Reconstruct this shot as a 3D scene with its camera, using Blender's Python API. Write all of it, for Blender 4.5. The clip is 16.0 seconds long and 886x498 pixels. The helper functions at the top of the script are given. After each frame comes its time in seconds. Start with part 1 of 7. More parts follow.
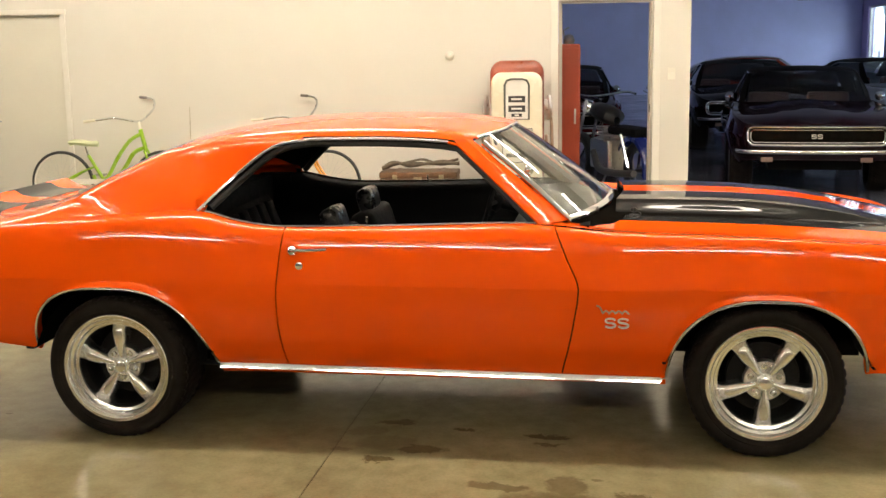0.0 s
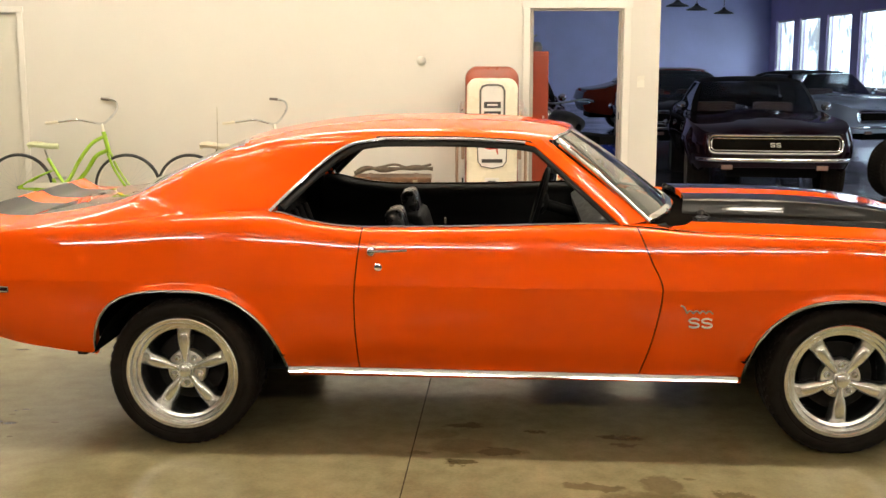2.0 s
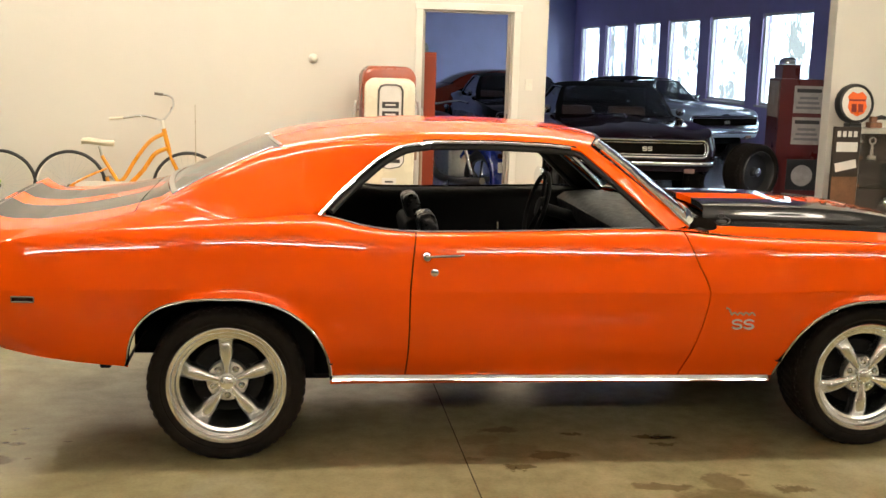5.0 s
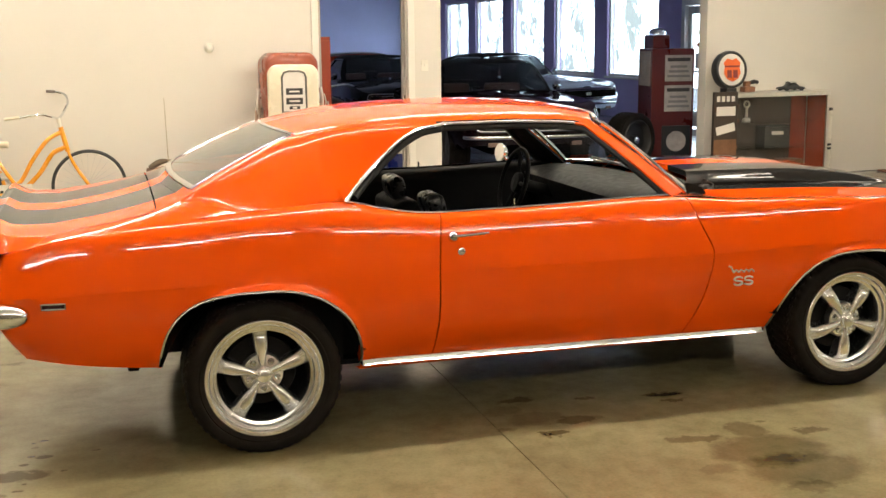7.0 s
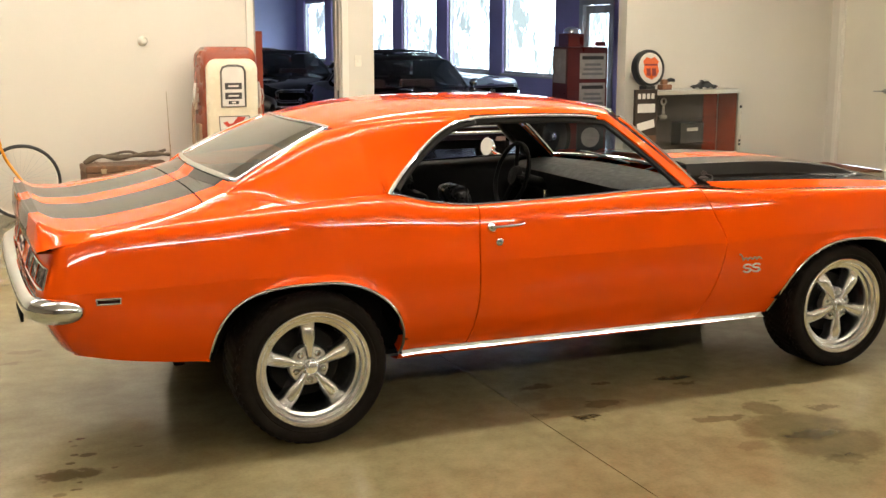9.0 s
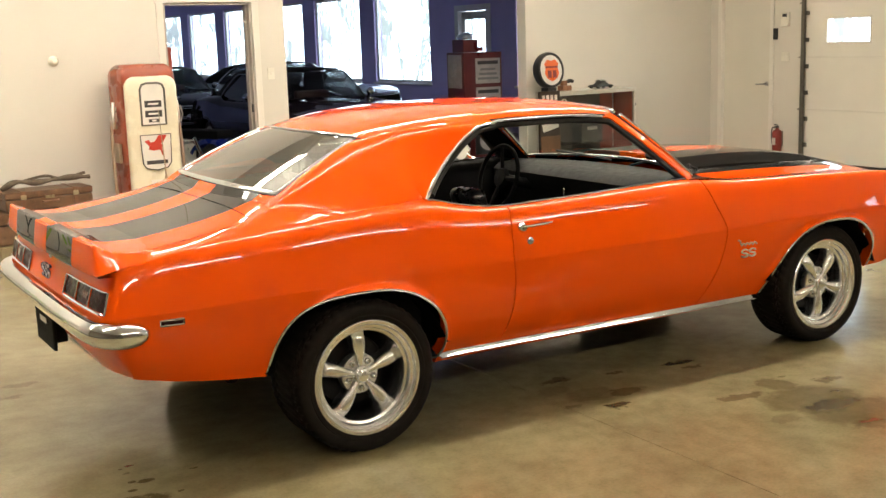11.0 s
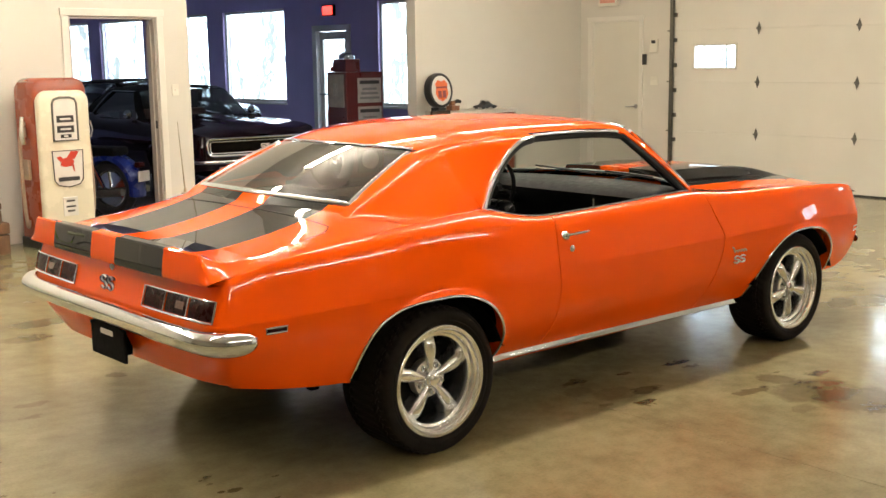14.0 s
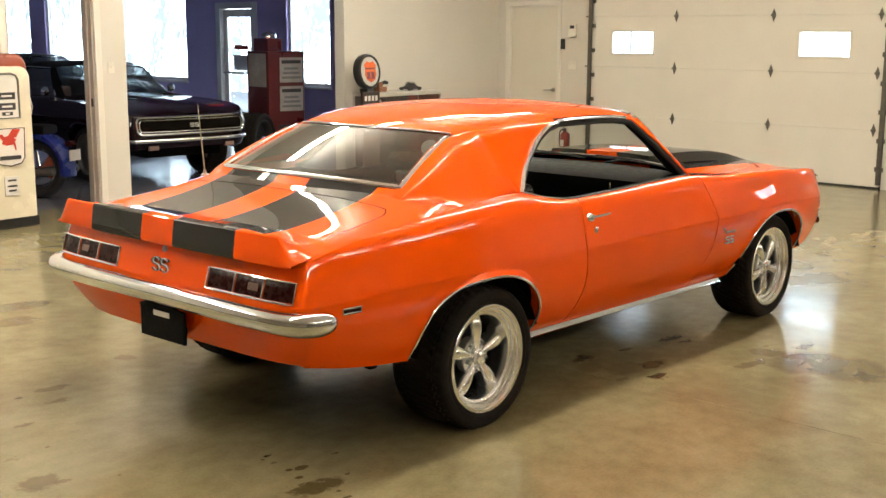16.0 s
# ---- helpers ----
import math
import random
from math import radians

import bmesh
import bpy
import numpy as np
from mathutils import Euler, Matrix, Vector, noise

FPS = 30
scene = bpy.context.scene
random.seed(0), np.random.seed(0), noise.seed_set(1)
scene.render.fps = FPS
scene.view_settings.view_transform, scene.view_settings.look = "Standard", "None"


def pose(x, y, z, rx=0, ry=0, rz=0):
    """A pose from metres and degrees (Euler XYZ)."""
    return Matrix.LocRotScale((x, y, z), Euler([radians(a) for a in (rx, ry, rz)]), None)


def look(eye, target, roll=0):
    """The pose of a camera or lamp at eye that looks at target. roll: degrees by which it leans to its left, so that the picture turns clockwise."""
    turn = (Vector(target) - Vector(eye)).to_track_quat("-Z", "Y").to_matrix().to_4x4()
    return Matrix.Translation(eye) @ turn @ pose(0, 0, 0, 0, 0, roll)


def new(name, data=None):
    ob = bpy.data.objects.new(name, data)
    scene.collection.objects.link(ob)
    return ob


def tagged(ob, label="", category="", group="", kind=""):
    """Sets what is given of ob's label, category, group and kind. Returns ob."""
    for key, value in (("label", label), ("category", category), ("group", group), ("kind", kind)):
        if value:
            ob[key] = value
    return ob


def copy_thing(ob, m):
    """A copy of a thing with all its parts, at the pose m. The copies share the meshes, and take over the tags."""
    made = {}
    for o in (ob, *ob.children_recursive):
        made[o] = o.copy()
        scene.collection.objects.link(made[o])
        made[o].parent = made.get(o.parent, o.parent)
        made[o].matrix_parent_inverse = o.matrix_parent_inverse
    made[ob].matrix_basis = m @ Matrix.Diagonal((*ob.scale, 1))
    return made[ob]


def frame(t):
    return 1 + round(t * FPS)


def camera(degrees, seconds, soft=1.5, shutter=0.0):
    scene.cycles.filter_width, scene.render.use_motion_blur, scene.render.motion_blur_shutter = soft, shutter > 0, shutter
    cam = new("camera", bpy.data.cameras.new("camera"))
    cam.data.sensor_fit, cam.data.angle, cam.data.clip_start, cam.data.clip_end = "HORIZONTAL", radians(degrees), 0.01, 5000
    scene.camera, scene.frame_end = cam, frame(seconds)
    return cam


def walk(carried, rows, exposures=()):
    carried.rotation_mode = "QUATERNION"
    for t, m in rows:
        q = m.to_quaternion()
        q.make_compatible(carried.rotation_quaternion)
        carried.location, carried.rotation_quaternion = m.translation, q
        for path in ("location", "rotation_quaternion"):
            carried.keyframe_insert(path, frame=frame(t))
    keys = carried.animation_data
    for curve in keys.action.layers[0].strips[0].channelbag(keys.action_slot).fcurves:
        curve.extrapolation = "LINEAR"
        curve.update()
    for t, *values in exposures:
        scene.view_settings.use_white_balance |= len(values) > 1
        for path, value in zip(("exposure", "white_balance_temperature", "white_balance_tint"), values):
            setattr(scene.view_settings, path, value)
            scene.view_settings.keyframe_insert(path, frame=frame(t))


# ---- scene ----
cam = camera(42.3, 16.0)
PATH = [
    (0, (0.785, -5.444, 1.673), (0.48, -3.499, 1.322), -0.9),
    (0.5, (0.601, -5.447, 1.665), (0.322, -3.496, 1.323), 0.5),
    (1, (0.381, -5.488, 1.681), (0.152, -3.529, 1.35), -0.1),
    (1.5, (0.197, -5.53, 1.682), (0.03, -3.566, 1.347), -0.0),
    (2, (0.013, -5.497, 1.64), (-0.109, -3.53, 1.303), 0.0),
    (2.5, (-0.167, -5.443, 1.66), (-0.216, -3.476, 1.302), -0.4),
    (3, (-0.365, -5.432, 1.656), (-0.352, -3.464, 1.303), 0.6),
    (5.3, (-1.251, -5.411, 1.647), (-0.938, -3.465, 1.31), 0.9),
    (5.5, (-1.346, -5.42, 1.657), (-0.995, -3.486, 1.285), 0.3),
    (6, (-1.57, -5.434, 1.656), (-1.123, -3.524, 1.269), -0.5),
    (6.5, (-1.742, -5.376, 1.648), (-1.256, -3.473, 1.271), 1.0),
    (7, (-1.924, -5.335, 1.644), (-1.371, -3.448, 1.28), -0.6),
    (7.5, (-2.088, -5.303, 1.649), (-1.468, -3.435, 1.298), 1.2),
    (8, (-2.296, -5.275, 1.657), (-1.611, -3.433, 1.285), -0.5),
    (8.5, (-2.503, -5.263, 1.658), (-1.757, -3.449, 1.267), -0.0),
    (9, (-2.648, -5.184, 1.64), (-1.872, -3.378, 1.27), 0.1),
    (9.5, (-2.83, -5.096, 1.646), (-1.949, -3.338, 1.283), 0.2),
    (9.7, (-2.891, -5.074, 1.643), (-1.995, -3.323, 1.282), 0.4),
    (11.8, (-3.667, -4.778, 1.645), (-2.561, -3.152, 1.282), -1.4),
    (12, (-3.712, -4.748, 1.64), (-2.588, -3.134, 1.281), -0.3),
    (12.5, (-3.892, -4.681, 1.647), (-2.678, -3.123, 1.332), -0.7),
    (13, (-4.11, -4.626, 1.669), (-2.849, -3.107, 1.347), -1.0),
    (13.5, (-4.264, -4.542, 1.663), (-3.007, -3.021, 1.336), -0.3),
    (14, (-4.409, -4.408, 1.646), (-3.11, -2.923, 1.316), -0.8),
    (14.5, (-4.53, -4.315, 1.661), (-3.204, -2.856, 1.325), 0.0),
    (15, (-4.716, -4.203, 1.672), (-3.331, -2.805, 1.317), -0.0),
    (15.5, (-4.94, -4.087, 1.68), (-3.512, -2.739, 1.298), -0.6),
    (16, (-5.064, -3.966, 1.683), (-3.601, -2.651, 1.317), 0.3),
]
walk(cam, [(t, look(eye, target, roll)) for t, eye, target, roll in PATH])

# ---- world, sun and lights ----
EXPOSURE = 0.0
world = bpy.data.worlds.new("world")
scene.world = world
world.use_nodes = True
wn, wl = world.node_tree.nodes, world.node_tree.links
sky = wn.new("ShaderNodeTexSky")
sky.sky_type, sky.sun_disc = "NISHITA", False
sky.sun_elevation, sky.sun_rotation = radians(35), radians(120)
wl.new(sky.outputs["Color"], wn["Background"].inputs["Color"])
wn["Background"].inputs["Strength"].default_value = 0.12
sun = new("sun", bpy.data.lights.new("sun", "SUN"))
sun.data.energy, sun.data.angle, sun.data.color = 2.0, radians(0.5), (1.0, 0.95, 0.88)
sun.matrix_world = look((20, -12, 16), (0, 0, 0))
scene.view_settings.exposure = EXPOSURE
TUBE = 46.5          # strength of the fluorescent tubes
LAMP_ROWS = ((-7.1, 1.77), (-0.45, 1.77), (3.8, 1.15))      # each row's y, and the middle of one of its lamps
LAMP_STEP, LAMP_LONG = 2.97, 2.44
FLOOR_TURN = 0.0


# ---- materials ----
def nodes_of(name):
    m = bpy.data.materials.new(name)
    m.use_nodes = True
    return m, m.node_tree.nodes, m.node_tree.links, m.node_tree.nodes["Principled BSDF"]


def surface(name, colour, rough=0.5, metal=0.0, spread=0.12, scale=8.0, bump=0.0, grain=60.0, coat=0.0, rough_spread=0.1, second=None, spec=0.5):
    """A surface with two scales of variation in colour and gloss, and fine relief."""
    m, n, l, b = nodes_of(name)
    tc = n.new("ShaderNodeTexCoord")
    big, fine = n.new("ShaderNodeTexNoise"), n.new("ShaderNodeTexNoise")
    big.inputs["Scale"].default_value, big.inputs["Detail"].default_value = scale, 5
    fine.inputs["Scale"].default_value, fine.inputs["Detail"].default_value = grain, 3
    for t in (big, fine):
        l.new(tc.outputs["Object"], t.inputs["Vector"])
    add = n.new("ShaderNodeMath")
    add.operation = "MULTIPLY_ADD"
    add.inputs[1].default_value = 0.35
    l.new(fine.outputs["Fac"], add.inputs[0])
    l.new(big.outputs["Fac"], add.inputs[2])
    ramp = n.new("ShaderNodeValToRGB")
    lo = [max(0.0, c * (1 - spread)) for c in colour]
    hi = [min(1.0, c * (1 + spread)) for c in colour]
    if second:
        lo = list(second)
    ramp.color_ramp.elements[0].position, ramp.color_ramp.elements[1].position = 0.45, 0.9
    ramp.color_ramp.elements[0].color, ramp.color_ramp.elements[1].color = (*lo, 1), (*hi, 1)
    l.new(add.outputs[0], ramp.inputs[0])
    l.new(ramp.outputs["Color"], b.inputs["Base Color"])
    mr = n.new("ShaderNodeMapRange")
    mr.inputs[1].default_value, mr.inputs[2].default_value = 0.3, 0.8
    mr.inputs[3].default_value, mr.inputs[4].default_value = max(0.02, rough - rough_spread), min(1, rough + rough_spread)
    l.new(big.outputs["Fac"], mr.inputs[0])
    l.new(mr.outputs[0], b.inputs["Roughness"])
    b.inputs["Metallic"].default_value = metal
    b.inputs["Specular IOR Level"].default_value = spec
    if coat:
        b.inputs["Coat Weight"].default_value, b.inputs["Coat Roughness"].default_value = coat, 0.03
    if bump:
        bp = n.new("ShaderNodeBump")
        bp.inputs["Strength"].default_value, bp.inputs["Distance"].default_value = bump, 0.01
        l.new(add.outputs[0], bp.inputs["Height"])
        l.new(bp.outputs[0], b.inputs["Normal"])
    return m


def glow(name, colour, strength):
    m, n, l, b = nodes_of(name)
    b.inputs["Base Color"].default_value = (0.8, 0.8, 0.8, 1)
    b.inputs["Emission Color"].default_value = (*colour, 1)
    b.inputs["Emission Strength"].default_value = strength
    return m


def outdoors(name, sky_colour, strength, tree, tree_strength):
    """Overcast sky broken by pale, snow-dusted trees and a darker band of shrubs low down."""
    m, n, l, b = nodes_of(name)
    n.remove(b)
    tc, big, fine = n.new("ShaderNodeTexCoord"), n.new("ShaderNodeTexNoise"), n.new("ShaderNodeTexNoise")
    stretch = n.new("ShaderNodeMapping")
    stretch.inputs["Scale"].default_value = (1.0, 1.0, 0.55)
    l.new(tc.outputs["Object"], stretch.inputs["Vector"])
    for q, sc, det in ((big, 1.3, 3), (fine, 11.0, 6)):
        q.inputs["Scale"].default_value, q.inputs["Detail"].default_value = sc, det
        l.new(stretch.outputs[0], q.inputs["Vector"])
    add = n.new("ShaderNodeMath")
    add.operation = "MULTIPLY_ADD"
    add.inputs[1].default_value = 0.9
    l.new(fine.outputs["Fac"], add.inputs[0])
    l.new(big.outputs["Fac"], add.inputs[2])
    ramp = n.new("ShaderNodeValToRGB")
    ramp.color_ramp.elements[0].position, ramp.color_ramp.elements[1].position = 0.97, 1.20
    ramp.color_ramp.elements[0].color = (*[c * strength / 10 for c in sky_colour], 1)
    ramp.color_ramp.elements[1].color = (*[c * tree_strength / 10 for c in tree], 1)
    l.new(add.outputs[0], ramp.inputs[0])
    em = n.new("ShaderNodeEmission")
    em.inputs["Strength"].default_value = 10.0
    l.new(ramp.outputs["Color"], em.inputs["Color"])
    l.new(em.outputs[0], n["Material Output"].inputs["Surface"])
    return m


def clear_glass(name, tint=(1, 1, 1), alpha=0.12):
    """Thin window glass: mirror gloss by Fresnel over a see-through pane."""
    m, n, l, b = nodes_of(name)
    n.remove(b)
    out = n["Material Output"]
    tr, gl, mix, lw = n.new("ShaderNodeBsdfTransparent"), n.new("ShaderNodeBsdfGlossy"), n.new("ShaderNodeMixShader"), n.new("ShaderNodeLayerWeight")
    tr.inputs["Color"].default_value = (*tint, 1)
    gl.inputs["Roughness"].default_value = 0.01
    pw, ma = n.new("ShaderNodeMath"), n.new("ShaderNodeMath")
    pw.operation, ma.operation = "POWER", "MULTIPLY_ADD"
    lw.inputs["Blend"].default_value = 0.5
    pw.inputs[1].default_value, ma.inputs[1].default_value, ma.inputs[2].default_value = 3.0, 0.9, alpha * 0.5
    l.new(lw.outputs["Facing"], pw.inputs[0])
    l.new(pw.outputs[0], ma.inputs[0])
    l.new(ma.outputs[0], mix.inputs[0])
    l.new(tr.outputs[0], mix.inputs[1])
    l.new(gl.outputs[0], mix.inputs[2])
    l.new(mix.outputs[0], out.inputs["Surface"])
    return m


def paint_striped(name, base, stripe, y0, y1):
    """Glossy car paint with two lengthwise stripes at y0 to y1 either side of the middle."""
    m, n, l, b = nodes_of(name)
    tc, sep = n.new("ShaderNodeTexCoord"), n.new("ShaderNodeSeparateXYZ")
    l.new(tc.outputs["Object"], sep.inputs[0])
    ab, a, c, mul = (n.new("ShaderNodeMath") for _ in range(4))
    ab.operation, a.operation, c.operation, mul.operation = "ABSOLUTE", "GREATER_THAN", "LESS_THAN", "MULTIPLY"
    l.new(sep.outputs["Y"], ab.inputs[0])
    for q, v in ((a, y0), (c, y1)):
        l.new(ab.outputs[0], q.inputs[0])
        q.inputs[1].default_value = v
    l.new(a.outputs[0], mul.inputs[0])
    l.new(c.outputs[0], mul.inputs[1])
    mix = n.new("ShaderNodeMix")
    mix.data_type = "RGBA"
    mix.inputs["A"].default_value, mix.inputs["B"].default_value = (*base, 1), (*stripe, 1)
    l.new(mul.outputs[0], mix.inputs["Factor"])
    l.new(mix.outputs["Result"], b.inputs["Base Color"])
    paint_finish(n, l, b, tc)
    return m


def paint_finish(n, l, b, tc):
    no = n.new("ShaderNodeTexNoise")
    no.inputs["Scale"].default_value = 5
    bp = n.new("ShaderNodeBump")
    bp.inputs["Strength"].default_value, bp.inputs["Distance"].default_value = 0.004, 0.01
    l.new(tc.outputs["Object"], no.inputs["Vector"])
    l.new(no.outputs["Fac"], bp.inputs["Height"])
    l.new(bp.outputs[0], b.inputs["Coat Normal"])
    b.inputs["Roughness"].default_value = 0.5
    b.inputs["Specular IOR Level"].default_value = 0.0
    b.inputs["Coat Weight"].default_value, b.inputs["Coat Roughness"].default_value = 0.85, 0.012
    b.inputs["Coat IOR"].default_value = 1.45


def paint(name, base):
    m, n, l, b = nodes_of(name)
    tc, no, ramp = n.new("ShaderNodeTexCoord"), n.new("ShaderNodeTexNoise"), n.new("ShaderNodeValToRGB")
    no.inputs["Scale"].default_value = 3
    ramp.color_ramp.elements[0].color = (*[c * 0.96 for c in base], 1)
    ramp.color_ramp.elements[1].color = (*[min(1, c * 1.03) for c in base], 1)
    l.new(tc.outputs["Object"], no.inputs["Vector"])
    l.new(no.outputs["Fac"], ramp.inputs[0])
    l.new(ramp.outputs["Color"], b.inputs["Base Color"])
    paint_finish(n, l, b, tc)
    return m


STAINS = [(0.56, -1.50, 0.28, 0.19, 0.42), (0.58, -1.72, 0.27, 0.19, 0.42), (0.50, -1.88, 0.11, 0.06, 0.30), (0.34, -1.30, 0.14, 0.05, 0.42), (0.60, -1.25, 0.09, 0.11, 0.38),
          (0.85, -1.35, 0.08, 0.04, 0.45), (0.71, -1.19, 0.03, 0.016, 0.35), (0.26, -1.62, 0.09, 0.06, 0.18),
          (0.48, -0.71, 0.11, 0.035, 0.60), (0.50, -0.81, 0.08, 0.025, 0.45), (0.12, -0.66, 0.06, 0.025, 0.50), (-0.20, -0.59, 0.10, 0.04, 0.45), (-0.20, -1.06, 0.075, 0.038, 0.60),
          (-0.03, -0.93, 0.11, 0.05, 0.45), (-0.30, -0.72, 0.10, 0.08, 0.22), (-0.37, -0.96, 0.07, 0.03, 0.30), (-0.18, -0.86, 0.16, 0.09, 0.18),
          (-2.25, -0.48, 0.024, 0.012, 0.62), (-2.29, -0.50, 0.009, 0.009, 0.6), (-2.28, -0.56, 0.018, 0.010, 0.35), (-2.29, -0.66, 0.018, 0.013, 0.62), (-2.24, -0.68, 0.040, 0.022, 0.58),
          (-2.04, -0.66, 0.022, 0.011, 0.45), (-2.31, -0.75, 0.024, 0.013, 0.60), (-2.16, -0.86, 0.017, 0.011, 0.50), (-2.30, -0.96, 0.015, 0.010, 0.55), (-2.32, -1.03, 0.026, 0.013, 0.60), (-2.38, -1.06, 0.03, 0.02, 0.4),
          (-2.33, -0.87, 0.13, 0.07, 0.58), (-2.37, 0.98, 0.09, 0.05, 0.30), (-2.45, 0.80, 0.06, 0.03, 0.28), (-2.74, 0.58, 0.043, 0.022, 0.50), (-2.56, 0.96, 0.022, 0.014, 0.5), (-1.83, 1.21, 0.055, 0.05, 0.30),
          (-3.03, -0.06, 0.11, 0.09, 0.50), (-2.94, -0.12, 0.05, 0.022, 0.40), (-2.80, 0.27, 0.009, 0.009, 0.5), (-2.77, -0.22, 0.009, 0.009, 0.5), (-2.96, 0.24, 0.045, 0.02, 0.25),
          (-1.62, 2.7, 0.22, 0.14, 0.3), (-1.85, 2.35, 0.18, 0.12, 0.25), (2.6, -0.6, 0.32, 0.2, 0.2), (1.3, -2.0, 0.3, 0.12, 0.18)]


def concrete():
    """Sealed garage concrete: mottled, with darker oil stains and a wet-looking patchy sheen."""
    m, n, l, b = nodes_of("sealed_concrete")
    tc = n.new("ShaderNodeTexCoord")

    def noise_tex(scale, detail, rough=0.5):
        t = n.new("ShaderNodeTexNoise")
        t.inputs["Scale"].default_value, t.inputs["Detail"].default_value, t.inputs["Roughness"].default_value = scale, detail, rough
        l.new(tc.outputs["Object"], t.inputs["Vector"])
        return t

    def ramp(src, p0, c0, p1, c1):
        r = n.new("ShaderNodeValToRGB")
        r.color_ramp.elements[0].position, r.color_ramp.elements[1].position = p0, p1
        r.color_ramp.elements[0].color, r.color_ramp.elements[1].color = (*c0, 1), (*c1, 1)
        l.new(src, r.inputs[0])
        return r.outputs["Color"]

    def mult(a, c, fac=1.0):
        x = n.new("ShaderNodeMix")
        x.data_type, x.blend_type = "RGBA", "MULTIPLY"
        x.inputs["Factor"].default_value = fac
        l.new(a, x.inputs["A"])
        l.new(c, x.inputs["B"])
        return x.outputs["Result"]

    cloud, mid, fine, blotch = noise_tex(0.8, 4, 0.55), noise_tex(3.2, 5, 0.55), noise_tex(70, 4), noise_tex(13, 6, 0.62)
    col = ramp(cloud.outputs["Fac"], 0.3, FLOOR_LO, 0.7, FLOOR_HI)
    col = mult(col, ramp(mid.outputs["Fac"], 0.28, (0.86, 0.85, 0.82), 0.72, (1.05, 1.05, 1.05)))
    col = mult(col, ramp(blotch.outputs["Fac"], 0.30, (0.86, 0.86, 0.84), 0.60, (1.03, 1.03, 1.03)))
    col = mult(col, ramp(fine.outputs["Fac"], 0.25, (0.86, 0.86, 0.86), 0.6, (1, 1, 1)))
    # oil stains, each with its own place and size, ragged at the edge
    rag = [noise_tex(7.0, 5, 0.7), noise_tex(30.0, 3, 0.6)]
    shifted = tc.outputs["Object"]
    for tex, amount in zip(rag, (0.16, 0.05)):
        ma = n.new("ShaderNodeVectorMath")
        ma.operation = "MULTIPLY_ADD"
        ma.inputs[1].default_value = (amount, amount, 0)
        l.new(tex.outputs["Color"], ma.inputs[0])
        l.new(shifted, ma.inputs[2])
        shifted = ma.outputs[0]
    ma = n.new("ShaderNodeVectorMath")
    ma.operation = "MULTIPLY_ADD"
    ma.inputs[1].default_value = (0.025, 0.025, 0)
    l.new(rag[1].outputs["Color"], ma.inputs[0])
    l.new(tc.outputs["Object"], ma.inputs[2])
    near = ma.outputs[0]
    for x, y, rx, ry, strength in STAINS:
        sub, div, ln = n.new("ShaderNodeVectorMath"), n.new("ShaderNodeVectorMath"), n.new("ShaderNodeVectorMath")
        sub.operation, div.operation, ln.operation = "SUBTRACT", "MULTIPLY", "LENGTH"
        off = 0.105 if rx > 0.04 else 0.0125
        sub.inputs[1].default_value = (x + off, y + off, 0)
        div.inputs[1].default_value = (1 / rx, 1 / ry, 0)
        l.new(shifted if rx > 0.04 else near, sub.inputs[0])
        l.new(sub.outputs[0], div.inputs[0])
        l.new(div.outputs[0], ln.inputs[0])
        col = mult(col, ramp(ln.outputs["Value"], 0.72, (1 - strength, 1 - strength * 1.08, 1 - strength * 1.2), 1.04, (1, 1, 1)))
    l.new(col, b.inputs["Base Color"])
    mr = n.new("ShaderNodeMapRange")
    mr.inputs[1].default_value, mr.inputs[2].default_value = 0.3, 0.7
    mr.inputs[3].default_value, mr.inputs[4].default_value = 0.13, 0.21
    l.new(mid.outputs["Fac"], mr.inputs[0])
    l.new(mr.outputs[0], b.inputs["Roughness"])
    b.inputs["Specular IOR Level"].default_value = 0.32
    bp = n.new("ShaderNodeBump")
    bp.inputs["Strength"].default_value, bp.inputs["Distance"].default_value = 0.025, 0.004
    l.new(fine.outputs["Fac"], bp.inputs["Height"])
    l.new(bp.outputs[0], b.inputs["Normal"])
    return m


FLOOR_LO, FLOOR_HI = (0.212, 0.182, 0.098), (0.290, 0.252, 0.139)
ORANGE = (0.93, 0.096, 0.002)
M_floor = concrete()
M_wall = surface("white_wall_paint", (0.675, 0.643, 0.575), 0.6, spread=0.03, scale=1.2, bump=0.05, grain=140)
M_ceiling = surface("ceiling_paint", (0.70, 0.68, 0.64), 0.8, spread=0.03)
M_trim = surface("white_trim_paint", (0.76, 0.73, 0.66), 0.4, spread=0.03, scale=3)
M_door = surface("door_paint", (0.70, 0.67, 0.58), 0.45, spread=0.03, scale=2)
M_blue = surface("blue_wall_paint", (0.54, 0.55, 0.80), 0.6, spread=0.06, scale=1.5, bump=0.04)
M_mauve = surface("mauve_wall_paint", (0.52, 0.42, 0.68), 0.6, spread=0.06, scale=1.5, bump=0.04)
M_showfloor = surface("showroom_floor", (0.15, 0.15, 0.18), 0.18, spread=0.2, scale=1.2, bump=0.04)
M_orange = paint("orange_paint", ORANGE)
M_stripe = paint_striped("orange_paint_with_stripes", ORANGE, (0.022, 0.022, 0.022), 0.11, 0.50)
M_chrome = surface("chrome", (0.78, 0.81, 0.84), 0.08, 1.0, spread=0.04, scale=6, rough_spread=0.03)
M_alloy = surface("polished_alloy", (0.86, 0.87, 0.87), 0.26, 1.0, spread=0.02, scale=20, rough_spread=0.02)
